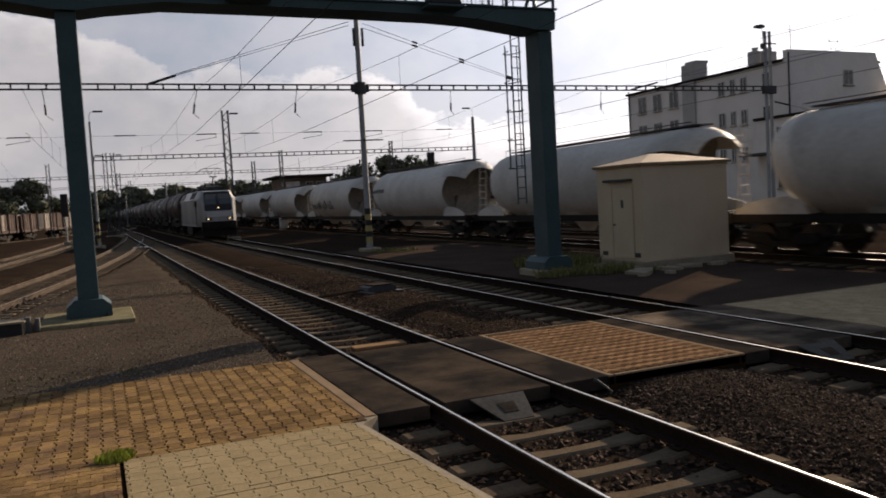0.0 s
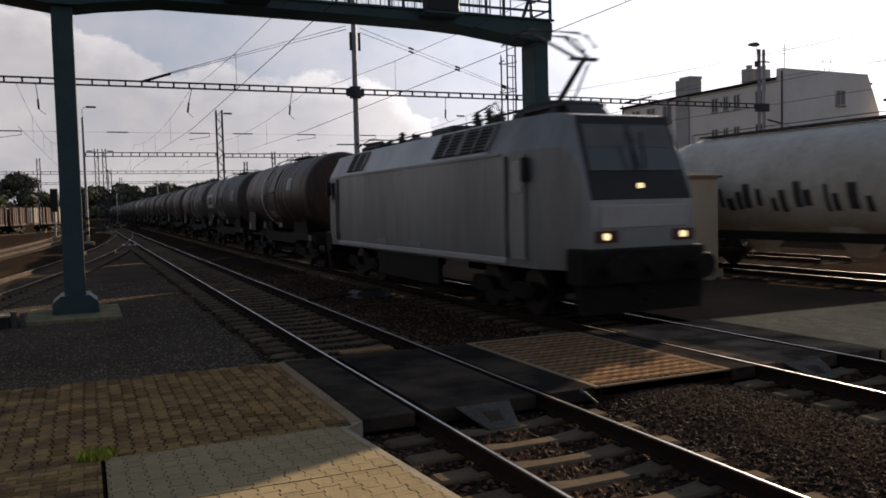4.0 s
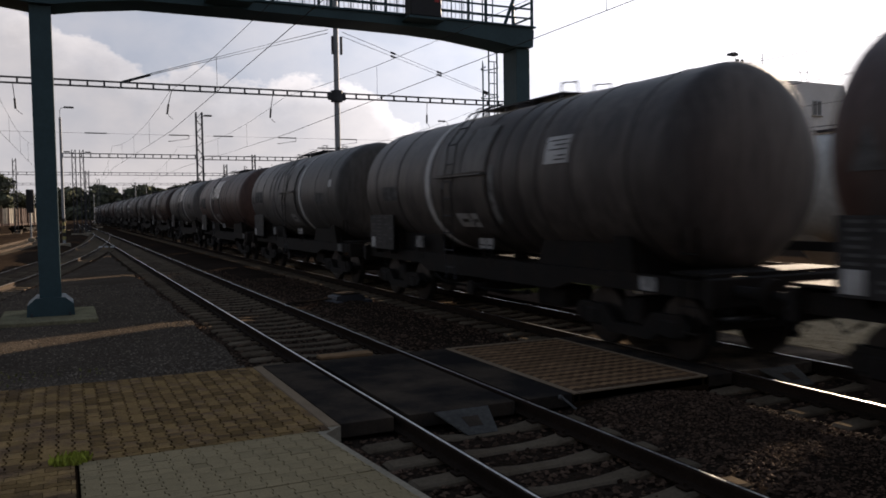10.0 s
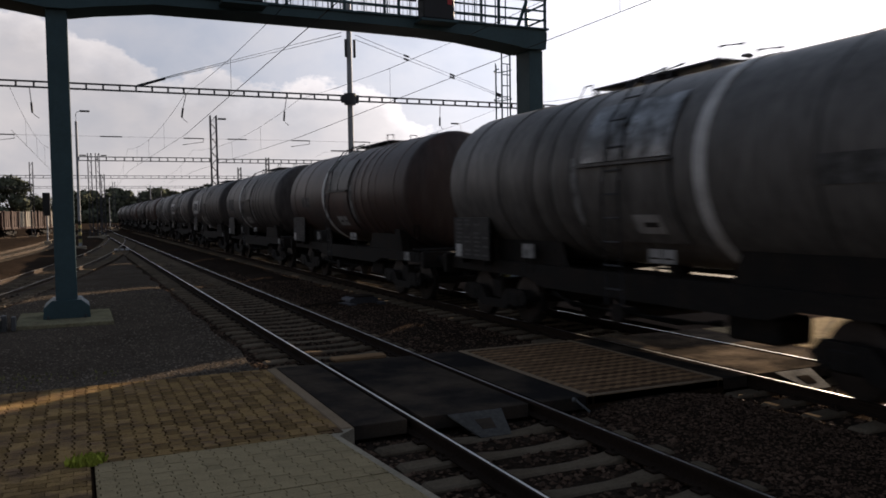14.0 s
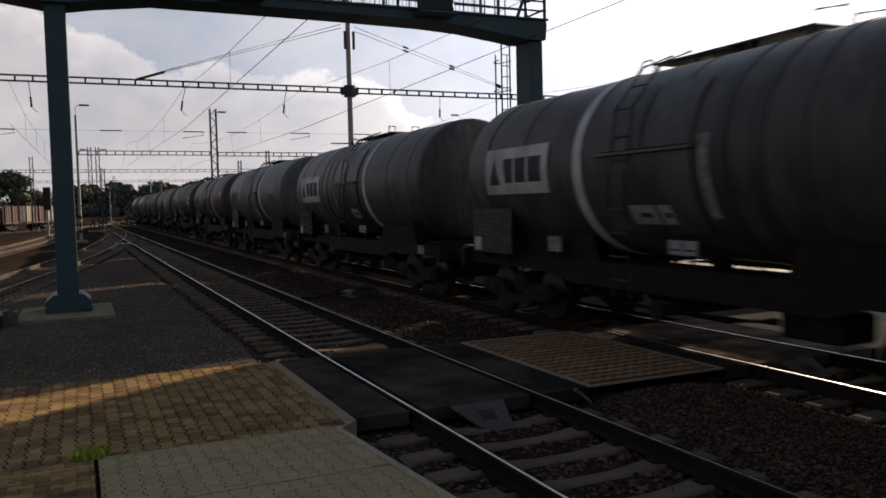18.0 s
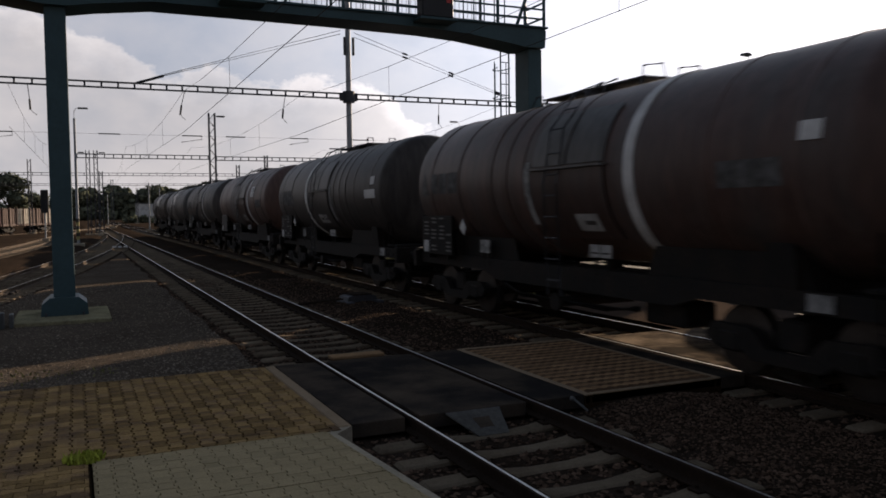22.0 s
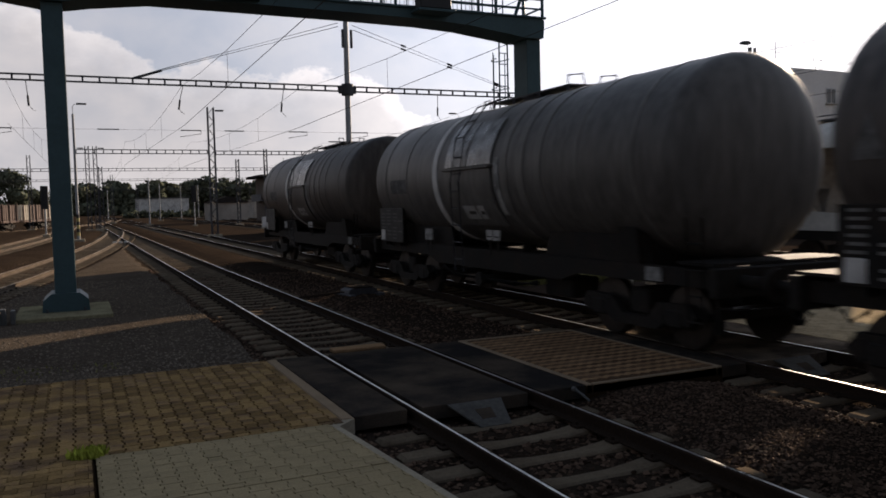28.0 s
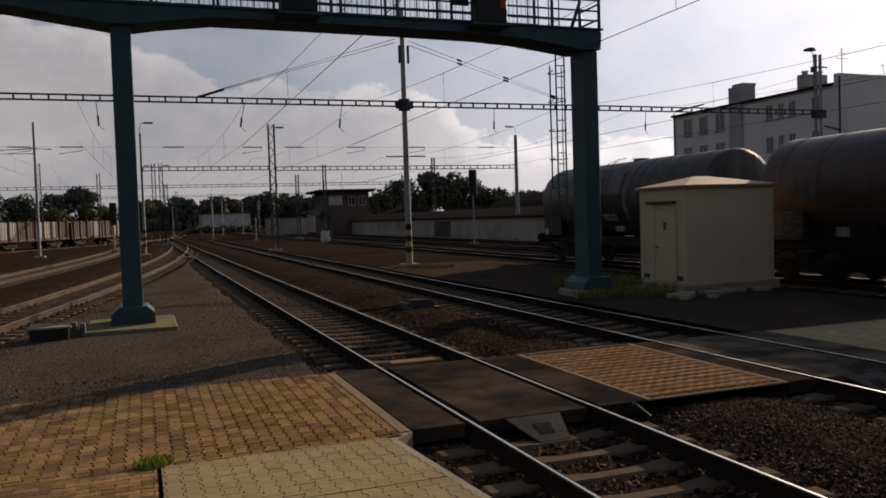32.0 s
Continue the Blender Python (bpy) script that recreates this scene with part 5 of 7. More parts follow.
# ---------------------------------------------------------------- locomotive
def locomotive():
    LL = 15.3
    w = thing("locomotive", None, "silver-grey electric locomotive with lit headlamps and raised pantograph", "locomotive")
    st = [(0.0, 1.08, 2.12), (0.3, 1.16, 2.92), (0.62, 1.24, 3.66), (0.85, 1.34, 3.72), (1.15, 1.46, 3.76), (2.2, 1.49, 3.78)]
    st = st + [(LL - y, a, b) for y, a, b in st[::-1]]
    vs, fs = [], []
    for y, a, zt in st:
        zs = min(3.12, zt - 0.05)
        vs += [(-a * 0.97, y, 1.0), (-a, y, 1.5 if zt > 2 else 1.4), (-a * 0.985, y, zs), (-a * 0.74, y, zt), (a * 0.74, y, zt), (a * 0.985, y, zs), (a, y, 1.5), (a * 0.97, y, 1.0)]
    n = 8
    for j in range(len(st) - 1):
        for i in range(n):
            fs.append((j * n + i, j * n + (i + 1) % n, (j + 1) * n + (i + 1) % n, (j + 1) * n + i))
    fs += [tuple(range(n)), tuple(range(len(vs) - n, len(vs)))[::-1]]
    part("body", Shape().add(vs, fs), M_LOCO, w, smooth=25)
    for f, rz in ((0, 0), (1, 180)):
        base = pose(0, LL if f else 0, 0, 0, 0, rz)
        def q(p):
            return base @ Vector(p)
        # sloping windscreen, a dark band, and two panes on it
        def sheet(x0, x1, t0, t1, out, th=0.02):
            a, b = Vector((0, 0.0, 2.12)), Vector((0, 0.62, 3.68))
            nrm = Vector((0, -0.93, 0.37))
            vs = []
            for o in (out, out + th):
                for t, x in ((t0, x0), (t0, x1), (t1, x1 - 0.0), (t1, x0)):
                    p = a.lerp(b, t) + nrm * o
                    vs.append(q((x * (1 - 0.06 * t), p.y, p.z)))
            return Shape().add(vs, [(0, 1, 2, 3), (7, 6, 5, 4), (0, 4, 5, 1), (1, 5, 6, 2), (2, 6, 7, 3), (3, 7, 4, 0)])
        ws = part("windscreen_surround", sheet(-1.04, 1.04, 0.05, 0.985, 0.004), M_BLACK, w)
        for a, b in ((-0.98, -0.03), (0.03, 0.98)):
            part("windscreen", sheet(a, b, 0.36, 0.88, 0.026, 0.01), M_SCREEN, ws, "pane of grey windscreen glass")
            part("sun_blind", sheet(a + 0.05, b - 0.05, 0.62, 0.86, 0.037, 0.004), M_BLIND, ws, "half-drawn grey sun blind")
        wp = Shape()
        for s in (-1, 1):
            wp.cyl(q((0.05 * s, 0.02, 2.72)), q((0.16 * s, 0.3, 3.35)), 0.02, n=5)
        part("wiper", wp, M_BLACK, ws)
        for x in (-0.8, 0.8):
            hl = part("headlamp", Shape().cyl(q((x, -0.05, 1.58)), q((x, 0.05, 1.58)), 0.06, n=16), M_LAMP if not f else M_GLASS, w, "lit round headlamp")
            part("lamp_housing", Shape().box(*sorted((q((x - 0.2, 0, 0)).x, q((x + 0.24, 0, 0)).x)), *sorted((q((0, -0.03, 0)).y, q((0, 0.03, 0)).y)), 1.48, 1.68, 0.005), M_CLUSTER, hl, "dark red lamp cluster")
        part("upper_headlamp", Shape().cyl(q((0, 0.08, 2.42)), q((0, 0.2, 2.42)), 0.055, n=16), M_LAMP if not f else M_GLASS, w)
        part("front_panel", Shape().box(*sorted((q((-0.9, 0, 0)).x, q((0.9, 0, 0)).x)), *sorted((q((0, -0.02, 0)).y, q((0, 0.05, 0)).y)), 1.72, 2.1, 0.01), M_LOCOFRONT, w)
        bm_ = Shape().box(-1.28, 1.28, *sorted((q((0, -0.08, 0)).y, q((0, 0.5, 0)).y)), 0.75, 1.38, 0.04)
        bm_.prism([(-1.2, 0.28), (1.2, 0.28), (1.28, 0.75), (-1.28, 0.75)], *sorted((q((0, 0.0, 0)).y, q((0, 0.25, 0)).y)))
        part("buffer_beam", bm_, M_CHASSIS, w)
        for s in (-1, 1):
            x0 = s * 1.492
            yy = sorted((q((0, 1.45, 0)).y, q((0, 2.0, 0)).y))
            d = part("cab_door", Shape().box(min(x0, x0 - s * 0.02), max(x0, x0 - s * 0.02) + 0.004, yy[0], yy[1], 1.15, 3.05, 0.003), M_LOCO, w)
            part("door_window", Shape().box(min(x0 + s * .012, x0), max(x0 + s * .012, x0), yy[0] + 0.1, yy[1] - 0.08, 2.35, 2.95), M_GLASS, d)
            part("grab_rail", Shape().cyl((s * 1.53, yy[0] - 0.06, 1.2), (s * 1.53, yy[0] - 0.06, 2.6), 0.018, n=6), M_STEEL, d)
            my = q((0, 1.35, 0)).y
            part("mirror", Shape().box(min(s * 1.48, s * 1.62), max(s * 1.48, s * 1.62), my - 0.05, my + 0.05, 2.55, 2.98, 0.01), M_BLACK, w)
    for s in (-1, 1):
        part("roof_fairing", Shape().prism([(s * 1.46, 3.14), (s * 1.1, 3.8), (s * 1.0, 3.8), (s * 1.0, 3.14)], 3.0, LL - 3.0), M_LOCOFRONT, w)
        # louvred panels lie on the slope of the roof, a plain panel between them
        slope = lambda t, o: (s * (1.46 - 0.36 * t + 0.88 * o), 3.14 + 0.66 * t + 0.48 * o)
        for y0, y1 in ((3.02, 4.35), (4.41, 5.75), (10.9, 12.25)):
            gr = part("roof_grille", Shape().prism([slope(0.1, 0), slope(0.1, 0.02), slope(0.92, 0.02), slope(0.92, 0)], y0, y1), M_SHIELD, w, "dark louvred roof grille")
            for i in range(7):
                t = 0.14 + i * 0.107
                part("louvre", Shape().prism([slope(t, 0.02), slope(t, 0.05), slope(t + 0.05, 0.035), slope(t + 0.05, 0.02)], y0 + 0.06, y1 - 0.06), M_STEEL, gr)
            for y in (y0, (y0 + y1) / 2 - 0.03, y1 - 0.06):
                part("louvre_frame", Shape().prism([slope(0.1, 0.02), slope(0.1, 0.055), slope(0.92, 0.055), slope(0.92, 0.02)], y, y + 0.06), M_LOCO, gr)
        part("gutter", Shape().box(min(s * 1.46, s * 1.5), max(s * 1.46, s * 1.5), 2.4, LL - 2.4, 3.08, 3.13), M_LOCO, w)
        part("rubbing_strip", Shape().box(min(s * 1.485, s * 1.51), max(s * 1.485, s * 1.51), 2.2, LL - 2.2, 1.04, 1.16, 0.01), M_LOCOFRONT, w)
        # flat black strip stands in for the shaded recess beside the door
        for y in (2.12, LL - 2.22):
            part("door_recess", Shape().box(min(s * 1.48, s * 1.494), max(s * 1.48, s * 1.494), y, y + 0.1, 1.15, 3.05), M_BLACK, w)
        for y, z in ((6.4, 1.22), (8.8, 1.22)):
            part("side_plate", Shape().box(min(s * 1.485, s * 1.5), max(s * 1.485, s * 1.5), y, y + 0.75, z, z + 0.1), M_POLE, w, "small pale side plate")
        sk = Shape().box(min(s * 1.3, s * 1.42), max(s * 1.3, s * 1.42), 5.6, LL - 5.6, 0.35, 1.0, 0.03)
        part("side_skirt", sk, M_CHASSIS, w)
    roof = Shape()
    for y in (3.4, 4.6, 5.6, 6.8, 8.2, 9.4, 10.6, 11.6):
        roof.cyl((-0.3, y, 3.76), (-0.3, y, 4.1), 0.09, n=8).cyl((0.4, y + 0.3, 3.76), (0.4, y + 0.3, 4.05), 0.08, n=8)
    roof.tube([(-0.3, 3.4, 4.1), (-0.3, 11.6, 4.1)], 0.03, 6).tube([(0.4, 3.7, 4.05), (0.4, 11.0, 4.05)], 0.03, 6).box(-0.7, 0.6, 6.2, 7.5, 3.76, 4.05, 0.05).box(-0.5, 0.7, 8.8, 9.9, 3.76, 4.0, 0.05)
    part("roof_gear", roof, M_DARKSTEEL, w)
    for y, x in ((4.5, -0.6), (4.85, -0.1), (5.2, -0.55), (5.5, 0.1), (10.0, -0.5), (10.4, 0.0)):
        horn = Shape().cyl((x, y, 3.76), (x, y, 4.22), 0.06, n=8)
        for z in (3.9, 3.98, 4.06, 4.14):
            horn.cyl((x, y, z), (x, y, z + 0.03), 0.11, n=10)
        part("roof_insulator", horn, M_DARKSTEEL, w)
    part("roof_cable", Shape().tube([(-0.6, 4.5, 4.22), (-0.35, 4.7, 4.4), (-0.1, 4.85, 4.22), (-0.3, 5.05, 4.38), (-0.55, 5.2, 4.22), (-0.2, 5.4, 4.36), (0.1, 5.5, 4.22)], 0.025, 5), M_DARKSTEEL, w)
    for yb in (2.6, LL - 2.6):
        part("pantograph_base", Shape().prism([(yb - 1.1, 3.76), (yb + 1.3, 3.76), (yb + 1.15, 4.02), (yb + 0.4, 4.16), (yb - 0.7, 4.1), (yb - 0.95, 3.9)], -0.42, 0.42, "x"), M_BLACK, w, "dark pantograph base and springs")
    def pan(yb, up, sgn):
        s = Shape().box(-0.5, 0.5, yb - 0.8, yb + 0.9, 3.98, 4.04).box(-0.55, 0.55, yb - 0.7, yb - 0.5, 3.78, 3.98).box(-0.55, 0.55, yb + 0.5, yb + 0.7, 3.78, 3.98)
        if up:
            knee, head = (yb + sgn * 0.85, 4.85), (yb - sgn * 0.35, 5.52)
            s.cyl((0, yb - sgn * 0.2, 4.05), (0, *knee), 0.06, 0.05, n=8)
            s.cyl((0.25, yb, 4.05), (0.1, knee[0], knee[1] - 0.08), 0.02, n=5)
            for x in (-0.35, 0.35):
                s.cyl((x * 0.4, *knee), (x, *head), 0.03, n=6)
            s.cyl((-0.3, *knee), (0.3, *knee), 0.04, n=6)
            for d in (-0.2, 0.2):
                s.tube([(-0.97, head[0] + d, 5.3), (-0.75, head[0] + d, 5.52), (-0.55, head[0] + d, 5.57), (0.55, head[0] + d, 5.57), (0.75, head[0] + d, 5.52), (0.97, head[0] + d, 5.3)], 0.028, 6)
        else:
            s.tube([(-0.97, yb - .2, 4.0), (-0.6, yb - .2, 4.22), (0.6, yb - .2, 4.22), (0.97, yb - .2, 4.0)], 0.03, 6).cyl((-0.4, yb - 0.8, 4.1), (-0.4, yb + 0.9, 4.15), 0.04, n=6).cyl((0.4, yb - 0.8, 4.1), (0.4, yb + 0.9, 4.15), 0.04, n=6)
        return s
    part("pantograph", pan(2.6, True, -1), M_DARKSTEEL, w, "raised dark pantograph")
    part("pantograph", pan(LL - 2.6, False, -1), M_DARKSTEEL, w, "folded dark pantograph")
    for y in (3.2, LL - 3.2):
        bogie(w, y)
    buffers(w, 0.01)
    for o in [o for o in w.children if o.name.startswith(("buffer.", "buffer", "coupling")) and not o.name.startswith("buffer_beam")]:
        m = o.matrix_basis.copy()
        if m.translation.y > 0:
            m.translation.y = LL - 0.1
        else:
            m.translation.y = 0.1
        o.matrix_basis = m
    return w


LOCO = locomotive()
TRAIN.append((LOCO, 67.55))


# ---------------------------------------------------------------- goods train on the third track
def hopper_wagon(label, mat=M_HOPPER, mark=""):
    w = thing("hopper_wagon", None, label, "hopper wagon", "hopper wagons of the goods train")
    R, Z, H = 1.5, 2.58, 8.0

    def shell(caps=0):
        vs, fs = [], []
        n = 36
        # ends lean inwards towards the bottom
        stations = [(-1, 1.45, 0.5), (-1, 1.35, 0.8), (-1, 1.2, 0.95), (-1, 1.05, 1.0), (1, 2.0, 1.0), (1, 1.5, 0.95), (1, 1.05, 0.8), (1, 0.85, 0.5)]
        for sg, inset, k in stations:
            for i in range(n):
                a = 2 * math.pi * i / n
                z = math.sin(a) * k
                u = (z + 1) / 2
                # the front end is hollowed out under its hood, deepest half-way up
                lean = (1 - u) ** 1.1 * 0.9 if sg > 0 else 0.75 * math.sin(math.pi * u) + 0.5 * (1 - u)
                vs.append((R * math.cos(a) * k, sg * (H - inset - lean), Z + R * z))
        keep = range(3, 4) if not caps else (0, 1, 2) if caps < 0 else (4, 5, 6)
        for j in keep:
            fs += [(j * n + i, j * n + (i + 1) % n, (j + 1) * n + (i + 1) % n, (j + 1) * n + i) for i in range(n)]
        fs += [] if not caps else [tuple(range(n))[::-1]] if caps < 0 else [tuple(range(len(vs) - n, len(vs)))]
        used = sorted(set(i for q in fs for i in q))
        back = {v: k for k, v in enumerate(used)}
        return Shape().add([vs[i] for i in used], [tuple(back[i] for i in q) for q in fs])
    # front cone wears the recess shade as colour, rear dome the shell's own
    for cp in (-1, 1):
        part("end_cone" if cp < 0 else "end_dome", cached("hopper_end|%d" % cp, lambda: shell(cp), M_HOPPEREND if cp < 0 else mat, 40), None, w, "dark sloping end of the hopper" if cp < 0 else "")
    part("shell", cached("hopper_shell|" + mat.name, shell, mat, 40), None, w)
    part("catwalk", cached("hopper_walk", lambda: Shape().box(-0.35, 0.35, -7.2, 5.9, Z + R + 0.05, Z + R + 0.1).tube([(-0.6, -7.2, Z + R - 0.1), (-0.6, -7.2, Z + R + 0.16), (-0.6, 5.9, Z + R + 0.16), (-0.6, 5.9, Z + R - 0.1)], 0.02, 5), M_DARKSTEEL), None, w)

    for rz in (0, 180):
        def hood():
            vs, fs, n = [], [], 16
            for q in (R + 0.005, R + 0.035):
                for y, k, a0 in ((5.6, 1.0, 30), (6.7, 1.0, 30), (7.3, 0.97, 29), (7.65, 0.88, 29), (7.9, 0.73, 30)):
                    for i in range(n + 1):
                        a = radians(a0 + (180 - 2 * a0) * i / n)
                        vs.append((q * k * math.cos(a), y, Z + q * k * math.sin(a)))
            m = n + 1
            for b in (0, 5 * m):
                for j in range(4):
                    fs += [(b + j * m + i, b + j * m + i + 1, b + (j + 1) * m + i + 1, b + (j + 1) * m + i) for i in range(n)]
            rim = list(range(m)) + [m * j + n for j in (1, 2, 3)] + list(range(4 * m, 5 * m))[::-1] + [m * j for j in (3, 2, 1)]
            fs += [(rim[i], rim[(i + 1) % len(rim)], rim[(i + 1) % len(rim)] + 5 * m, rim[i] + 5 * m) for i in range(len(rim))]
            return Shape().add(vs, fs)
        if rz:
            part("end_hood", cached("hopper_hood", hood, mat), None, w, at=pose(0, 0, 0, 0, 0, rz))
        for sx in (-1.22, 1.19):
            part("end_support", cached("hopper_support", lambda: Shape().prism([(5.3, 1.2), (8.05, 1.2), (8.05, 1.32), (7.5, 1.52), (6.8, 1.66), (6.0, 1.7), (5.5, 1.55)], 0, 0.03, "x"), mat), None, w, at=pose(sx, 0, 0, 0, 0, 0) if rz == 0 else pose(-sx, 0, 0, 0, 0, 180))
        # bulkhead inside the recess shares that shade colour
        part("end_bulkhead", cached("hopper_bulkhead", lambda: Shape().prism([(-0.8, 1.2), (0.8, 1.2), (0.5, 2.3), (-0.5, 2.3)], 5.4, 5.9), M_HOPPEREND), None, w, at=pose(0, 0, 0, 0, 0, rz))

    def ladder():
        s = Shape()
        for x in (-1.15, -0.8):
            s.cyl((x, 8.0, 1.2), (x, 7.7, 3.9), 0.022, n=5)
        for i in range(8):
            s.cyl((-1.15, 8.0 - 0.037 * i, 1.4 + i * 0.33), (-0.8, 8.0 - 0.037 * i, 1.4 + i * 0.33), 0.015, n=5)
        return s
    for rz in (0, 180):
        part("end_ladder", cached("hopper_ladder", ladder, M_WHITE), None, w, at=pose(0, 0, 0, 0, 0, rz))
    for y in (-3.4, 0, 3.4):
        part("outlet_cone", cached("hopper_cone", lambda: Shape().cyl((0, 0, 1.35), (0, 0, 0.5), 0.95, 0.22, 20), mat), None, w, at=pose(0, y, 0))
    part("underframe", cached("hopper_frame", lambda: Shape().box(-1.2, -1.06, -8.25, 8.25, 0.95, 1.2, 0.01).box(1.06, 1.2, -8.25, 8.25, 0.95, 1.2, 0.01).box(-1.25, 1.25, -8.3, -8.15, 0.9, 1.25).box(-1.25, 1.25, 8.15, 8.3, 0.9, 1.25).box(-1.1, 1.1, -8.2, -6.4, 1.2, 1.24).box(-1.1, 1.1, 6.4, 8.2, 1.2, 1.24), M_CHASSIS), None, w)
    if mark == "scrawl":
        r = random.Random(4)
        for i in range(16):
            y, a0 = -1.3 + i * 0.42 + r.uniform(-.1, .1), r.uniform(-34, -24)
            wd, hi = r.uniform(0.08, 0.3), r.uniform(14, 30)

            def stroke():
                c = curved_plate(0, wd, a0, a0 + hi, R + 0.01, 0.006, 4)
                return Shape().add([(p[0], p[1], p[2] - TZ + Z) for p in c.v], c.f)
            part("painted_mark", cached("paint_stroke|%d" % i, stroke, M_DARKSTEEL), None, w, "dark scrawled paint stroke", at=pose(0, y, 0))
    elif mark == "blocks":
        for i in range(4):
            def block():
                c = curved_plate(0, 0.44, 6, 15, R + 0.012, 0.005, 3)
                return Shape().add([(p[0], p[1], p[2] - TZ + Z) for p in c.v], c.f)
            part("owner_mark", cached("owner_block", block, M_DARKSTEEL), None, w, "worn dark block mark", at=pose(0, 3.7 + i * 0.55, 0))
    for y in (-6.4, 6.4):
        bogie(w, y)
    buffers(w, 8.3)
    return w


GOODS = []
PITCH3 = 17.8
SCRAWLED = 1          # the one wagon with paint on its side
for k in range(-2, 20):
    c = 37.6 + PITCH3 * (k + 0.5)
    if k < 17:
        w = hopper_wagon("cement-dusted pale grey hopper wagon" + (" with scrawled paint" if k == SCRAWLED else ""), M_HOPPER, "scrawl" if k == SCRAWLED else "blocks" if k == 0 else "")
    else:
        c = 37.6 + PITCH3 * 17 + PITCH * (k - 16.5)
        w = tank_wagon(1.83, M_TANKRED if k == 18 else M_TANK, "", band=False, walkway=False, group="tank wagons of the goods train",
                       label="plain brownish tank wagon near the rear" if k == 18 else "plain sooty black tank wagon near the rear")
    GOODS.append((w, c))


# ---------------------------------------------------------------- rest of the overhead line
portal(104.0, 6.95, -16.0, 33.0, 0.36, 0.9)
portal(150.0, 7.3, -14.0, 36.0, 0.36, 1.2)
portal(205.0, 6.9, -10.0, 40.0, 0.36, 1.6)
for x, y, h, lp in ((1.45, 98, 9.3, -1), (2.25, 98, 9.3, 1), (2.9, 104, 7.3, 0), (-11.6, 110, 10.3, 0), (-4.9, 110, 9.0, 0), (18.9, 104, 8.2, 0), (21.6, 100, 9.2, -1), (36.1, 100, 10.0, 0), (33.2, 104, 8.0, 0),
                    (-16.2, 104, 8.0, 0), (-14.2, 150, 8.0, 0), (36.2, 150, 8, 0), (5.9, 150, 8.2, 0), (40.2, 205, 8.4, 0), (13.5, 205, 8.4, 0)):
    lattice_mast(x, y, h, 0.36, lamp=lp)
tl = tube_mast(-7.65, 70.7, 10.6, 0.11, stripes=False, label="slim grey mast with a bracket arm")
part("bracket_arm", Shape().tube([(-4.5, 0, 8.3), (-0.1, 0, 8.55), (1.2, 0, 8.5)], 0.05, 6).tube([(-4.5, 0, 8.1), (-0.1, 0, 8.15)], 0.035, 6), M_DARKSTEEL, tl)
for x, y, h in ((9.3, 118, 6.5), (14.5, 160, 7), (20, 175, 7), (25.5, 190, 7.5), (6.5, 190, 6.5), (30.5, 200, 8)):
    tube_mast(x, y, h, 0.09, stripes=False, label="slim pale lighting pole beside the far tracks")


def wire(name, pts, r, parent):
    return part(name, Shape().tube(pts, r, 4), M_WIRE, parent, smooth=0)


def catenary(x, y_list, z_contact=5.6, z_mess=7.25, sway=0.25):
    t = thing("overhead_wire", None, "thin dark contact and carrying wires above the track", "overhead wire", "overhead wires")
    con = [(x + (sway if i % 2 else -sway), y, z_contact) for i, y in enumerate(y_list)]
    wire("contact_wire", con, 0.011, t)
    mess = []
    for i in range(len(y_list) - 1):
        a, b = y_list[i], y_list[i + 1]
        for k in range(8):
            u = k / 8
            sag = 4 * u * (1 - u) * min(0.85, 0.0007 * (b - a) ** 2)
            xx = con[i][0] + (con[i + 1][0] - con[i][0]) * u
            mess.append((xx, a + (b - a) * u, z_mess - sag))
            if k in (2, 4, 6):
                part("dropper", Shape().cyl((xx, a + (b - a) * u, z_contact), (xx, a + (b - a) * u, z_mess - sag), 0.006, n=3, caps=False), M_WIRE, t, smooth=0)
    mess.append((con[-1][0], y_list[-1], z_mess))
    wire("carrying_wire", mess, 0.009, t)
    return t


YS = [-12, 35.3, 65, 104, 150, 205]
catenary(X1, YS, sway=0.32)
catenary(X2, YS, sway=0.4)
catenary(X3, YS, sway=0.2)
catenary(23.7, YS, sway=-0.2)
catenary(-1.9, [35.3, 65, 104], sway=0.3)
catenary(-6.8, [35.3, 70.7, 104, 150], 5.6, 7.25)
st = thing("stay_wire", None, "twin stay cables with insulators from beam to mast top", "stay wire", "stay wires")
for dz in (0.0, 0.16):
    wire("cable", [(3.5, 35.3, 7.86 + dz * 0.3), (11.1, 35.3, 10.15 + dz)], 0.014, st)
part("insulator", Shape().cyl((2.41, 35.3, 7.5), (3.5, 35.3, 7.86), 0.055, n=8), M_BLACK, st)
st = thing("stay_wire", None, "twin stay cables with insulators from beam to mast top", "stay wire", "stay wires")
for dz in (0.0, 0.2):
    wire("cable", [(11.75, 35.3, 10.05 + dz), (19.6, 35.3, 7.68 + dz * 0.4)], 0.012, st)
    for u in (0.3, 0.6, 0.92):
        hi, lo = Vector((11.75, 35.3, 10.05 + dz)), Vector((19.6, 35.3, 7.68 + dz * 0.4))
        part("insulator", Shape().cyl(hi.lerp(lo, u), hi.lerp(lo, u + 0.03), 0.045, n=6), M_BLACK, st)
st = thing("stay_wire", None, "stay cable from the far portal to its mast", "stay wire", "stay wires")
wire("cable", [(27.0, 35.3, 7.45), (35.6, 35.3, 9.5)], 0.012, st)
part("insulator", Shape().cyl((26.3, 35.3, 7.3), (28.0, 35.3, 7.68), 0.05, n=6), M_BLACK, st)
st = thing("stay_wire", None, "sagging stay cable from the twin mast to the station wing", "stay wire", "stay wires")
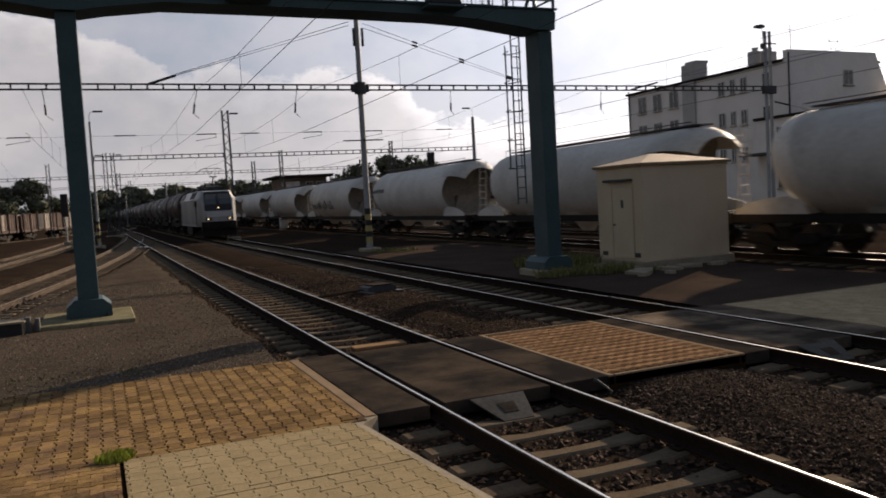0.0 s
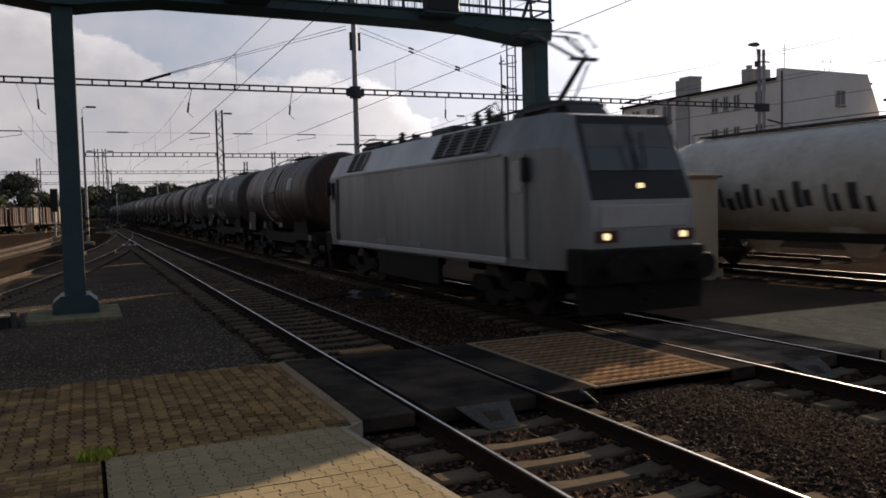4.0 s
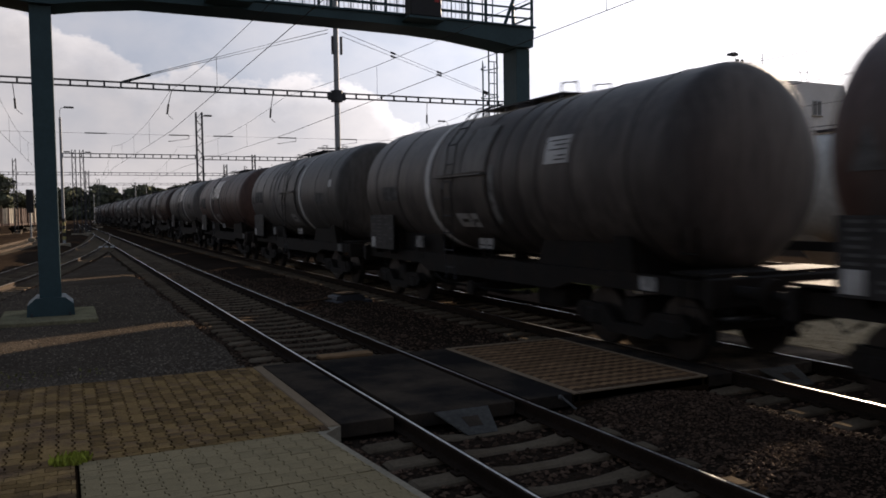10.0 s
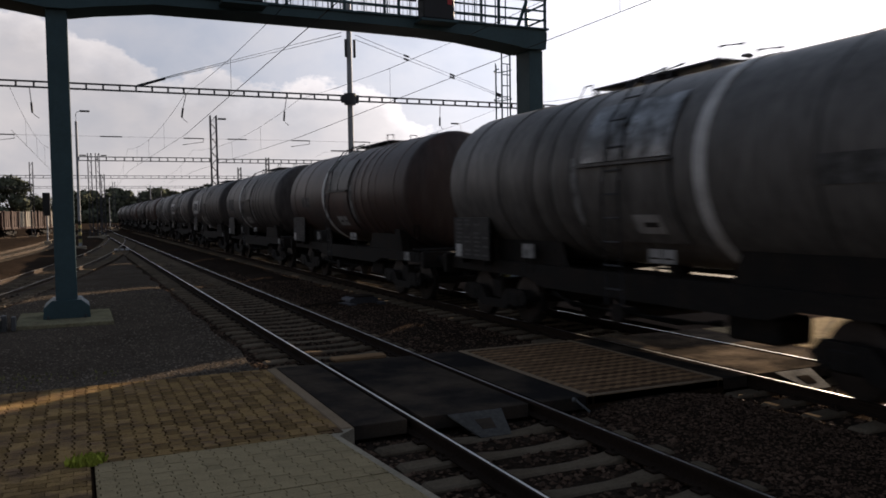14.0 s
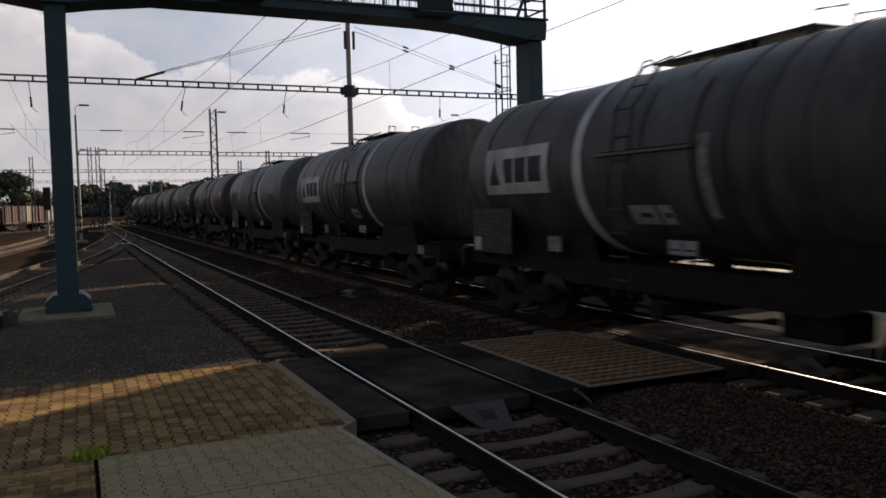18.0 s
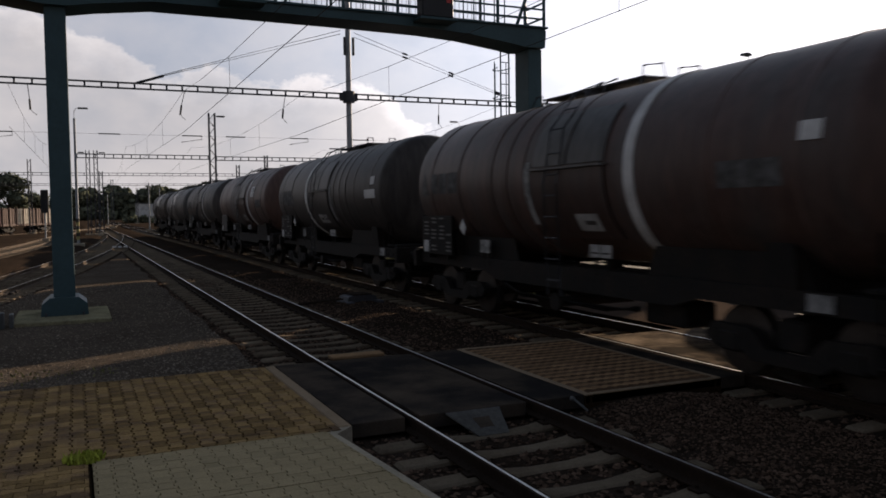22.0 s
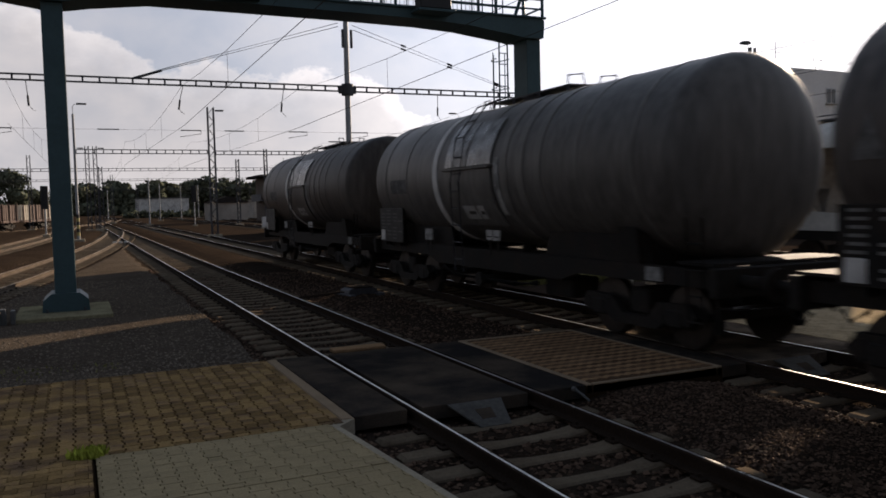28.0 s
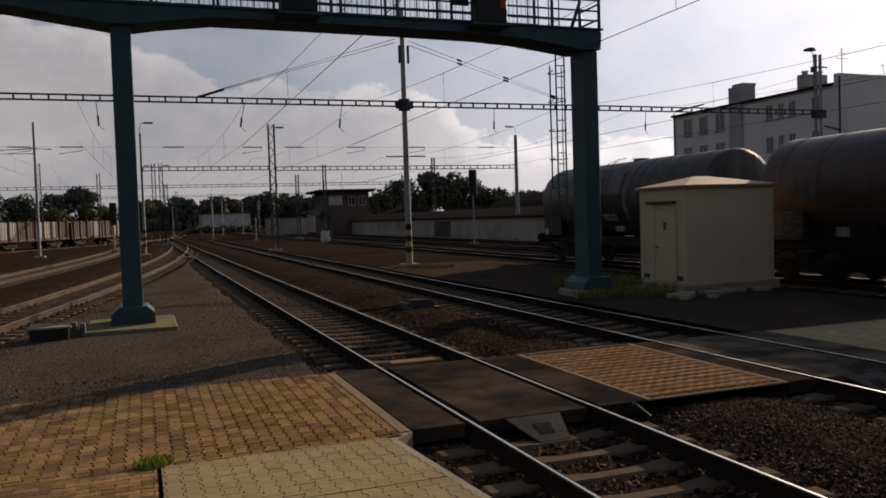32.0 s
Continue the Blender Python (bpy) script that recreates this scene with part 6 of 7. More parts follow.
wire("cable", [(36.2, 35.3, 6.64), (40.0, 35.3, 5.95), (46.0, 35.3, 4.95)], 0.014, st)
part("insulator", Shape().cyl((36.3, 35.3, 6.62), (37.3, 35.3, 6.44), 0.05, n=6), M_BLACK, st)
sp = thing("span_wire", None, "cross span wire with rod insulators between masts", "span wire", "span wires")
wire("cable", [(-12, 65, 8.15), (31.3, 65, 8.14)], 0.011, sp)
for x in (-8.0, -4.6, 2.5, 8.4, 11.7, 16.8, 22.0, 28.5):
    ins = part("rod_insulator", Shape().cyl((x - 0.75, 65, 8.15), (x + 0.75, 65, 8.15), 0.045, n=6), M_BLACK, sp)
    if int(x * 10) % 2 == 0:
        part("steady_arm", Shape().tube([(x + 0.7, 65, 8.15), (x + 0.75, 65, 7.9), (x - 0.8, 65, 7.65)], 0.03, 5), M_DARKSTEEL, ins)
for x, lean in ((-1.52, 0.07), (4.31, -0.2), (8.53, -0.13), (15.92, -0.03), (24.42, -0.05)):
    hg = thing("registration_hanger", pose(x, 35.3, 0), "hanging insulator arm under the portal beam", "hanger", "hangers")
    part("rod", Shape().cyl((0, 0, 7.25), (lean * 0.8, 0, 6.62), 0.016, n=5), M_DARKSTEEL, hg)
    part("insulator", Shape().cyl((lean * 0.7, 0, 6.68), (lean, 0, 6.28), 0.04, n=7), M_BLACK, hg)
    part("arm", Shape().tube([(lean, 0, 6.3), (lean + 0.1, 0, 6.18), (lean + 0.22, 0.1, 6.1)], 0.016, 5), M_DARKSTEEL, hg)

# ---------------------------------------------------------------- hut between the tracks
hut = thing("service_hut", pose(13.72, 18.1, 0), "cream rendered service hut with a shallow roof and one door", "hut")
part("wall", Shape().box(0, 2.98, 0, 2.15, 0.12, 2.76, 0.015), M_HUT, hut)
part("base", Shape().box(-0.1, 3.08, -0.1, 2.25, -0.2, 0.14, 0.02), M_CONC, hut)
rf = Shape().add([(-0.08, -0.08, 2.76), (3.06, -0.08, 2.76), (3.06, 2.23, 2.76), (-0.08, 2.23, 2.76), (-0.08, -0.08, 2.84), (3.06, -0.08, 2.84), (3.06, 2.23, 2.84), (-0.08, 2.23, 2.84), (1.1, 1.08, 3.12), (1.6, 1.08, 3.12)],
                 [(3, 2, 1, 0), (0, 1, 5, 4), (1, 2, 6, 5), (2, 3, 7, 6), (3, 0, 4, 7), (4, 5, 9, 8), (5, 6, 9), (6, 7, 8, 9), (7, 4, 8)])
part("roof", rf, M_HUTROOF, hut, smooth=0)
part("eaves_board", Shape().box(-0.095, 3.075, -0.095, -0.082, 2.77, 2.83).box(-0.095, -0.082, -0.08, 2.23, 2.77, 2.83), M_KERB, hut)
dr = part("door", Shape().box(-0.025, 0.002, 0.47, 1.38, 0.2, 2.2, 0.008), M_HUT, hut)
part("door_frame", Shape().box(-0.035, -0.003, 0.41, 0.468, 0.2, 2.26).box(-0.035, -0.003, 1.382, 1.44, 0.2, 2.26).box(-0.035, -0.003, 0.47, 1.38, 2.203, 2.26), M_HUT, dr)
part("canopy", Shape().box(-0.14, -0.002, 0.42, 1.68, 2.36, 2.43, 0.01), M_DARKSTEEL, dr, "thin dark canopy strip")
part("warning_sign", Shape().box(-0.031, -0.026, 0.85, 0.97, 1.62, 1.84), M_STEEL, dr)
part("handle", Shape().box(-0.065, -0.026, 1.24, 1.34, 1.12, 1.16, 0.006), M_STEEL, dr)
for y in (0.17, 1.72):
    vt = part("vent", Shape().box(-0.012, 0.004, y, y + 0.24, 0.24, 0.36), M_BLACK, hut, "small dark air vent")
    for z in (0.27, 0.31):
        part("louvre", Shape().box(-0.02, -0.0125, y + 0.02, y + 0.22, z, z + 0.015), M_STEEL, vt)
part("corner_trim", Shape().box(-0.012, 0.06, -0.012, 0.06, 0.13, 2.755, 0.004), M_HUT, hut)
st = Shape().box(13.0, 13.8, 18.0, 20.3, -0.2, 0.03, 0.03)
tagged(part("step_slab", st, M_CONC), "cracked concrete slab before the hut door", "slab")


rr = random.Random(21)
for x, y, a, w in ((12.9, 17.2, 12, 0.9), (13.9, 17.3, -20, 0.7), (14.7, 17.5, 8, 0.8), (12.6, 16.7, 35, 0.45), (15.6, 17.4, -12, 0.6), (13.4, 16.6, 60, 0.35)):
    poly = [(w * math.cos(k * 1.257 + rr.uniform(-.25, .25)) * rr.uniform(.4, .62), w * math.sin(k * 1.257 + rr.uniform(-.25, .25)) * rr.uniform(.3, .5)) for k in range(5)]
    tagged(part("concrete_fragment", Shape().prism(poly, -0.1, rr.uniform(0.02, 0.07), "z"), M_CONC, at=pose(x, y, -0.03, rr.uniform(-4, 4), rr.uniform(-4, 4), a), smooth=0), "broken concrete fragment on the ground by the hut", "rubble", "concrete fragments")


# ---------------------------------------------------------------- buildings
def windowed(b, face, u0, z0, w, h, plane, sill=True, sg=-1):
    """A window with frame, sill and glass: face 'x' lies in the plane x = plane, 'y' in y = plane."""
    def bx(a0, a1, c0, c1, d0, d1):
        lo, hi = sorted((plane + sg * d0, plane + sg * d1))
        return Shape().box(lo, hi, a0, a1, c0, c1) if face == "x" else Shape().box(a0, a1, lo, hi, c0, c1)
    win = part("window", bx(u0, u0 + w, z0, z0 + h, 0.004, 0.05), M_WHITE, b)
    part("pane", bx(u0 + 0.08, u0 + w / 2 - 0.04, z0 + 0.08, z0 + h - 0.08, 0.05, 0.056), M_GLASS, win)
    part("pane", bx(u0 + w / 2 + 0.04, u0 + w - 0.08, z0 + 0.08, z0 + h - 0.08, 0.05, 0.056), M_GLASS, win)
    if sill:
        part("sill", bx(u0 - 0.05, u0 + w + 0.05, z0 - 0.08, z0, 0.0, 0.14), M_CONC, win)


bl = thing("station_building", None, "pale plastered four-storey block with a stair tower", "building")
part("wall", Shape().box(50, 60.5, 47.7, 67.5, -0.2, 11.3), M_BUILD, bl)
part("roof", Shape().box(49.75, 60.8, 47.72, 67.8, 11.3, 11.5, 0.05), M_ROOF, bl)
part("gable_wall", Shape().prism([(49.95, -0.2), (61.6, -0.2), (60.9, 9.0), (59.5, 12.05), (49.95, 12.15)], 47.2, 47.7), M_BUILD, bl)
part("stair_tower", Shape().box(49.8, 51.4, 57.7, 59.35, -0.2, 12.9, 0.03).box(50.0, 51.45, 57.65, 59.1, 12.9, 13.15, 0.03), M_BUILD2, bl)
for y in (64.75, 62.45, 60.1):
    for z in (9.25, 6.55, 3.6):
        windowed(bl, "x", y, z, 1.25, 1.65, 50)
for y, w in ((54.1, 0.8), (52.9, 0.6), (51.6, 0.7), (49.0, 0.9)):
    for z in (9.5, 6.85, 3.8):
        windowed(bl, "x", y, z, w, 1.25, 50)
windowed(bl, "y", 55.8, 9.4, 1.1, 1.25, 47.2)
part("downpipe", Shape().cyl((49.9, 47.1, 0), (49.9, 47.1, 11.9), 0.07, n=8), M_DARKSTEEL, bl)
part("downpipe", Shape().cyl((49.9, 67.4, 0), (49.9, 67.4, 11.7), 0.07, n=8), M_DARKSTEEL, bl)
for x, y, h in ((52, 52.6, 0.9), (52.5, 51.6, 0.7)):
    part("roof_vent", Shape().box(x - 0.5, x + 0.5, y - 0.4, y + 0.4, 11.8, 12.1 + h, 0.04).cyl((x, y, 12.1 + h), (x, y, 12.4 + h), 0.2, 0.3, 10), M_BUILD2, bl)
part("aerial", Shape().cyl((51, 47.9, 12), (51, 47.9, 14.2), 0.03, n=5).cyl((50.4, 47.9, 13.4), (51.6, 47.9, 13.4), 0.02, n=5).cyl((50.6, 47.9, 13.8), (51.4, 47.9, 13.8), 0.02, n=5), M_DARKSTEEL, bl)
part("aerial_rack", Shape().tube([(55.0, 47.5, 12), (54.7, 47.5, 13.1)], 0.03, 5).tube([(55.4, 47.5, 12), (55.6, 47.5, 13.1)], 0.03, 5).tube([(54.6, 47.5, 12.9), (55.8, 47.5, 12.9)], 0.03, 5), M_DARKSTEEL, bl)
an = thing("station_annex", None, "low pale station wing with a flat awning", "building")
part("wall", Shape().box(46, 49.9, 33.5, 46.6, -0.2, 6.6), M_BUILD, an)
part("roof", Shape().box(45.8, 49.9, 33.3, 46.8, 6.6, 6.8, 0.03), M_ROOF, an)
part("awning", Shape().box(44.2, 46.0, 33.4, 46.7, 3.95, 4.15, 0.03), M_DARKSTEEL, an)
for y in (44.2, 42.6, 40.8, 38.9, 37.0):
    windowed(an, "x", y - 0.45, 1.5, 0.9, 1.8, 46)
    windowed(an, "x", y - 0.5, 4.5, 1.0, 1.5, 46)
blk = thing("office_block", None, "distant grey flat-roofed block", "building")
part("wall", Shape().box(60.0, 74, 34, 45.8, -0.2, 9.7), M_BUILD2, blk)
part("roof", Shape().box(59.8, 74.2, 33.8, 46, 9.7, 9.9), M_ROOF, blk)
for y in (36, 39, 42):
    for z in (3.5, 6.6):
        windowed(blk, "x", y, z, 1.4, 1.5, 60)
sv = thing("warehouse", None, "long low shed with a pale wall and dark roof", "warehouse")
part("wall", Shape().box(31.0, 38.5, 58, 126, -0.2, 1.95), M_WALLOLD, sv)
part("roof", Shape().prism([(30.7, 1.92), (38.9, 1.92), (38.6, 2.1), (35.2, 2.95), (34.8, 2.95), (30.75, 2.1)], 57.6, 126.4), M_ROOF, sv)
part("gate", Shape().box(30.94, 31.0, 81.0, 86.0, 0.0, 1.7), M_BLACK, sv, "dark wide gateway")
for y in (66, 73, 94, 101, 109, 117):
    part("wall_panel", Shape().box(30.95, 30.998, y, y + 2.2, 0.1, 1.7, 0.01), M_WALLOLD, sv)
s2 = thing("goods_shed", None, "dark shed with a steep black roof", "shed")
part("wall", Shape().box(42.0, 51.0, 66, 96, -0.2, 2.9), M_BOXWALL, s2)
part("roof", Shape().prism([(41.6, 2.85), (51.4, 2.85), (51.2, 3.05), (46.6, 4.9), (46.2, 4.9), (41.6, 3.05)], 65.6, 96.4), M_ROOF, s2)
sb = thing("signal_box", None, "brown two-storey signal box with an overhanging flat roof", "signal box")
part("wall", Shape().box(27.6, 34.6, 127, 136, -0.2, 6.7), M_BOXWALL, sb)
part("roof", Shape().box(26.3, 35.4, 125.6, 137.2, 6.7, 7.1, 0.05), M_ROOF, sb)
part("window_band", Shape().box(28.0, 30.2, 126.93, 127.0, 4.6, 6.1), M_WHITE, sb, "pale lit window band")
part("lean_to", Shape().box(27.9, 31.5, 124.6, 127, -0.2, 3.0), M_BOXWALL, sb)
part("balcony", Shape().box(26.4, 27.6, 126.5, 134, 3.0, 3.15, 0.02), M_DARKSTEEL, sb)
part("balcony_rail", Shape().box(26.4, 26.45, 126.5, 134, 3.15, 4.1), M_DARKSTEEL, sb)
for x in (31.2, 32.9):
    windowed(sb, "y", x, 4.5, 1.1, 1.5, 127)
part("aerial", Shape().cyl((31, 130, 7.0), (31, 130, 9.9), 0.04, n=5), M_DARKSTEEL, sb)
part("aerial", Shape().cyl((28, 130, 7.0), (28, 130, 8.6), 0.04, n=5), M_DARKSTEEL, sb)
hl = thing("white_hall", None, "distant white industrial hall", "hall")
part("wall", Shape().box(16, 28.5, 231, 250, -0.2, 4.9), M_WHITE, hl)
part("roof", Shape().box(15.8, 28.7, 230.8, 250.2, 4.9, 5.2), M_STEEL, hl)
for x, y, w, h in ((42, 140, 8, 3.2), (22, 150, 7, 3.0), (33, 165, 9, 3.6)):
    sh = thing("shed", None, "small grey trackside shed", "shed", "sheds")
    part("wall", Shape().box(x, x + w, y, y + 6, -0.2, h), M_WALLOLD, sh)
    part("roof", Shape().prism([(x - 0.3, h), (x + w + 0.3, h), (x + w / 2, h + 1.2)], y - 0.3, y + 6.3), M_ROOF, sh)

# colour light signals
for x, y, h in ((25.0, 60, 5.9), (13.6, 105, 5.0), (-2.5, 82, 4.5)):
    sg = thing("light_signal", pose(x, y, 0), "black colour-light signal on a striped post", "signal", "light signals")
    part("post", Shape().cyl((0, 0, -0.1), (0, 0, h), 0.07, n=8), M_POLE, sg)
    hd = part("head", Shape().box(-0.32, 0.32, -0.12, 0.1, h - 2.1, h, 0.05), M_BLACK, sg)
    for k in range(4):
        part("lens_hood", Shape().cyl((0, -0.12, h - 0.3 - k * 0.45), (0, -0.3, h - 0.3 - k * 0.45), 0.12, n=10), M_BLACK, hd)
    part("base_block", Shape().box(-0.3, 0.3, -0.3, 0.3, -0.2, 0.1, 0.03), M_CONC, sg)
rb = thing("relay_box", pose(18.0, 84, 0), "small white relay cabinet by the tracks", "cabinet")
part("cabinet", Shape().box(-0.4, 0.4, -0.3, 0.3, 0, 1.1, 0.03), M_WHITE, rb)
part("base", Shape().box(-0.45, 0.45, -0.35, 0.35, -0.2, 0.02), M_CONC, rb)

# ---------------------------------------------------------------- small trackside things
pm = thing("point_machine", pose(6.5, 19.6, -0.1, 0, 0, 8), "squat dark point machine with a worn lid", "point machine")
part("case", Shape().prism([(-0.42, 0.0), (0.42, 0.0), (0.38, 0.13), (0.24, 0.17), (-0.24, 0.17), (-0.38, 0.13)], -0.26, 0.26), M_DARKSTEEL, pm)
part("lid", Shape().box(-0.27, 0.27, -0.28, 0.28, 0.17, 0.195, 0.01), M_RAIL, pm)
part("drive_rod", Shape().cyl((-0.45, 0.05, 0.08), (-1.6, 0.05, 0.02), 0.025, n=6).cyl((-0.45, -0.08, 0.08), (-1.6, -0.08, 0.02), 0.02, n=6), M_RAIL, pm)
for x in (-0.4, 0.4):
    part("foot", Shape().box(x - 0.08, x + 0.08, -0.5, 0.5, -0.05, 0.03, 0.01), M_DARKSTEEL, pm)
cb = thing("cable_trough_box", pose(-1.75, 17.9, -0.05), "dark steel box beside the plinth with a pale edge", "box")
part("case", Shape().box(-0.42, 0.3, -0.28, 0.3, 0, 0.26, 0.02), M_BLACK, cb)
part("lid", Shape().box(-0.46, 0.34, -0.32, 0.34, 0.26, 0.3, 0.01), M_CONC, cb)
part("bracket", Shape().box(0.32, 0.42, -0.1, 0.1, 0, 0.34, 0.01).box(0.5, 0.58, -0.06, 0.16, 0, 0.3, 0.01), M_STEEL, cb)
bd = Shape().box(3.62, 4.5, 12.25, 12.5, -0.17, -0.115, 0.012)
tagged(part("board", bd, M_BROWN), "orange-brown board lying between the rails", "board")
# white dashes and small posts by the turnout
for i, x in enumerate((2.3, 2.65, 3.0)):
    tagged(part("marker_stone", Shape().box(x - 0.12, x + 0.12, 58.0, 58.25, -0.05, 0.06, 0.02), M_WHITE), "small white clearance marker stone on gravel", "marker", "marker stones")


# ---------------------------------------------------------------- plants
def blades(name, cx, cy, rx, ry, count, h, seed, label, z=-0.04):
    rng = random.Random(seed)
    vs, fs = [], []
    for i in range(count):
        a, q = rng.uniform(0, 6.28), math.sqrt(rng.random())
        x, y = cx + rx * q * math.cos(a), cy + ry * q * math.sin(a)
        hh, b = h * rng.uniform(0.4, 1.1), rng.uniform(0, 6.28)
        lx, ly = rng.uniform(-.5, .5) * hh, rng.uniform(-.5, .5) * hh
        w = (0.006 + 0.012 * rng.random()) * (1.5 if name == "weeds" else 1)
        k = len(vs)
        vs += [(x - w * math.cos(b), y - w * math.sin(b), z), (x + w * math.cos(b), y + w * math.sin(b), z), (x + lx * 0.5 + w * math.cos(b), y + ly * 0.5, z + hh * 0.6), (x + lx, y + ly, z + hh)]
        fs += [(k, k + 1, k + 2), (k, k + 2, k + 3)]
    me = bpy.data.meshes.new(name)
    me.from_pydata(vs, [], fs)
    me.materials.append(M_GRASS if name == "weeds" else M_DRYGRASS)
    return tagged(new(name, me), label, "weeds", kind="stuff")


blades("weeds", 0.0, 7.76, 0.15, 0.13, 190, 0.085, 1, "bright green weed tuft in the paving joint", 0.0)
blades("grass", 12.0, 33.6, 1.1, 0.8, 500, 0.18, 2, "rough grass round the mast foot")
blades("grass", 12.6, 20.9, 1.2, 1.5, 1100, 0.38, 3, "tall weeds between gantry post and hut")
blades("grass", 13.3, 17.6, 0.8, 0.4, 160, 0.14, 4, "thin weeds before the hut")
blades("grass", -2.0, 12.2, 2.6, 0.6, 300, 0.06, 5, "thin dry grass along the paving edge", -0.03)
blades("grass", 11.3, 18.35, 0.9, 0.35, 520, 0.26, 7, "rank weeds in front of the gantry plinth")
blades("grass", 12.5, 18.2, 0.9, 0.6, 520, 0.28, 6, "weeds by the gantry plinth")


def crown_mesh(name, lobes, count, size, seed):
    rng = random.Random(seed)
    vs, fs = [], []
    tot = sum(l[3] ** 2 for l in lobes)
    for lx, ly, lz, lr in lobes:
        for i in range(int(count * lr ** 2 / tot)):
            d = Vector((rng.gauss(0, 1), rng.gauss(0, 1), rng.gauss(0, 1))).normalized()
            q = lr * (0.55 + 0.5 * rng.random())
            c = Vector((lx, ly, lz)) + Vector((d.x * q, d.y * q, d.z * q * 0.85))
            a = Vector((rng.gauss(0, 1), rng.gauss(0, 1), rng.gauss(0, 1))).normalized()
            b = a.cross(d).normalized() if a.cross(d).length > 0.1 else Vector((1, 0, 0))
            s = size * rng.uniform(0.5, 1.3)
            k = len(vs)
            vs += [tuple(c + a * s), tuple(c + b * s * 0.7), tuple(c - a * s * 0.9), tuple(c - b * s * 0.7)]
            fs.append((k, k + 1, k + 2, k + 3))
    me = bpy.data.meshes.new(name)
    me.from_pydata(vs, [], fs)
    me.materials.append(M_LEAF)
    return me


def tree(x, y, h, w, seed, leaves=2200):
    rng = random.Random(seed)
    t = thing("tree", pose(x, y, -0.15), "leafy dark green tree with an uneven crown", "tree", "trees")
    tr = Shape()
    tr.cyl((0, 0, 0), (0.1, 0, h * 0.35), h * 0.028, h * 0.02, 8)
    lobes = []
    for i in range(8):
        a = rng.uniform(0, 6.28)
        q = w * rng.uniform(0.15, 0.62)
        z = h * rng.uniform(0.38, 0.8)
        tip = (q * math.cos(a), q * math.sin(a), z)
        tr.cyl((0.05, 0, h * 0.3), tip, h * 0.014, h * 0.004, 6)
        lobes.append((*tip, w * rng.uniform(0.28, 0.5)))
    lobes.append((0, 0, h * 0.78, w * 0.42))
    part("trunk", tr, M_BARK, t)
    part("crown", crown_mesh("crown", lobes, leaves, h * 0.036, seed), None, t)
    return t


for i, (x, y, h, w) in enumerate(((50, 172, 9.5, 5.5), (55, 170, 11.5, 5.5), (60.5, 172, 13.5, 6), (66, 170, 13.2, 6), (71.5, 172, 12, 5.5), (78, 175, 9, 5), (85, 176, 8.5, 5), (92, 172, 8.5, 5), (47, 180, 8.5, 4.5), (99, 160, 8.5, 5),
                                 (-26, 168, 10.5, 5), (-21, 172, 9.8, 5), (-16, 168, 9.6, 4.5), (-11, 170, 11, 4.5), (-7.5, 176, 7.5, 3.5), (-32, 166, 11, 5), (-38, 166, 10.5, 5), (-14, 150, 6, 3.2), (-24, 146, 6.5, 3.5))):
    tree(x, y, h, w, 50 + i)


def woods(name, spots, seed, label, per=420, size=1.1):
    rng = random.Random(seed)
    lobes = []
    for x, y, h in spots:
        for k in range(3):
            lobes.append((x + rng.uniform(-2, 2), y + rng.uniform(-2, 2), h * rng.uniform(0.35, 0.85), rng.uniform(2.6, 4.2) if h > 2 else rng.uniform(0.9, 1.3)))
    me = crown_mesh(name, lobes, per * len(spots), size, seed)
    return tagged(new(name, me), label, "woods", kind="stuff")


rw = random.Random(9)
woods("far_woods", [(-4 + i * 1.45 + rw.uniform(-1.2, 1.2), 372 + rw.uniform(-10, 25), 12.6 + 0.03 * i + rw.uniform(-1.0, 1.4)) for i in range(84)], 11, "dark wooded rise behind the station yard", 330)
woods("far_woods", [(-4 + i * 2.6 + rw.uniform(-1.2, 1.2), 366 + rw.uniform(-6, 6), 4.5) for i in range(46)], 15, "dark undergrowth at the foot of the wooded rise", 330)
woods("far_woods", [(-60 + i * 6 + rw.uniform(-2, 2), 420 + rw.uniform(-8, 15), 8 + rw.uniform(-2, 2)) for i in range(9)], 14, "low distant hedge beyond the sidings", 300)
woods("far_woods", [(110 + i * 7 + rw.uniform(-3, 3), 360 + rw.uniform(-15, 25), 15 + rw.uniform(-2, 2)) for i in range(26)], 12, "dark woods behind the warehouse", 300, 1.2)
woods("bushes", [(14 + i * 1.3 + rw.uniform(-1, 1), 222 + rw.uniform(-3, 3), 1.2) for i in range(14)], 16, "low scrub before the distant hall", 90, 0.5)
woods("bushes", [(40 + i * 2.2 + rw.uniform(-1, 1), 200 + rw.uniform(-6, 10), 4.5 + rw.uniform(-1, 1.5)) for i in range(16)], 13, "bushes round the distant hall", 90, 0.5)

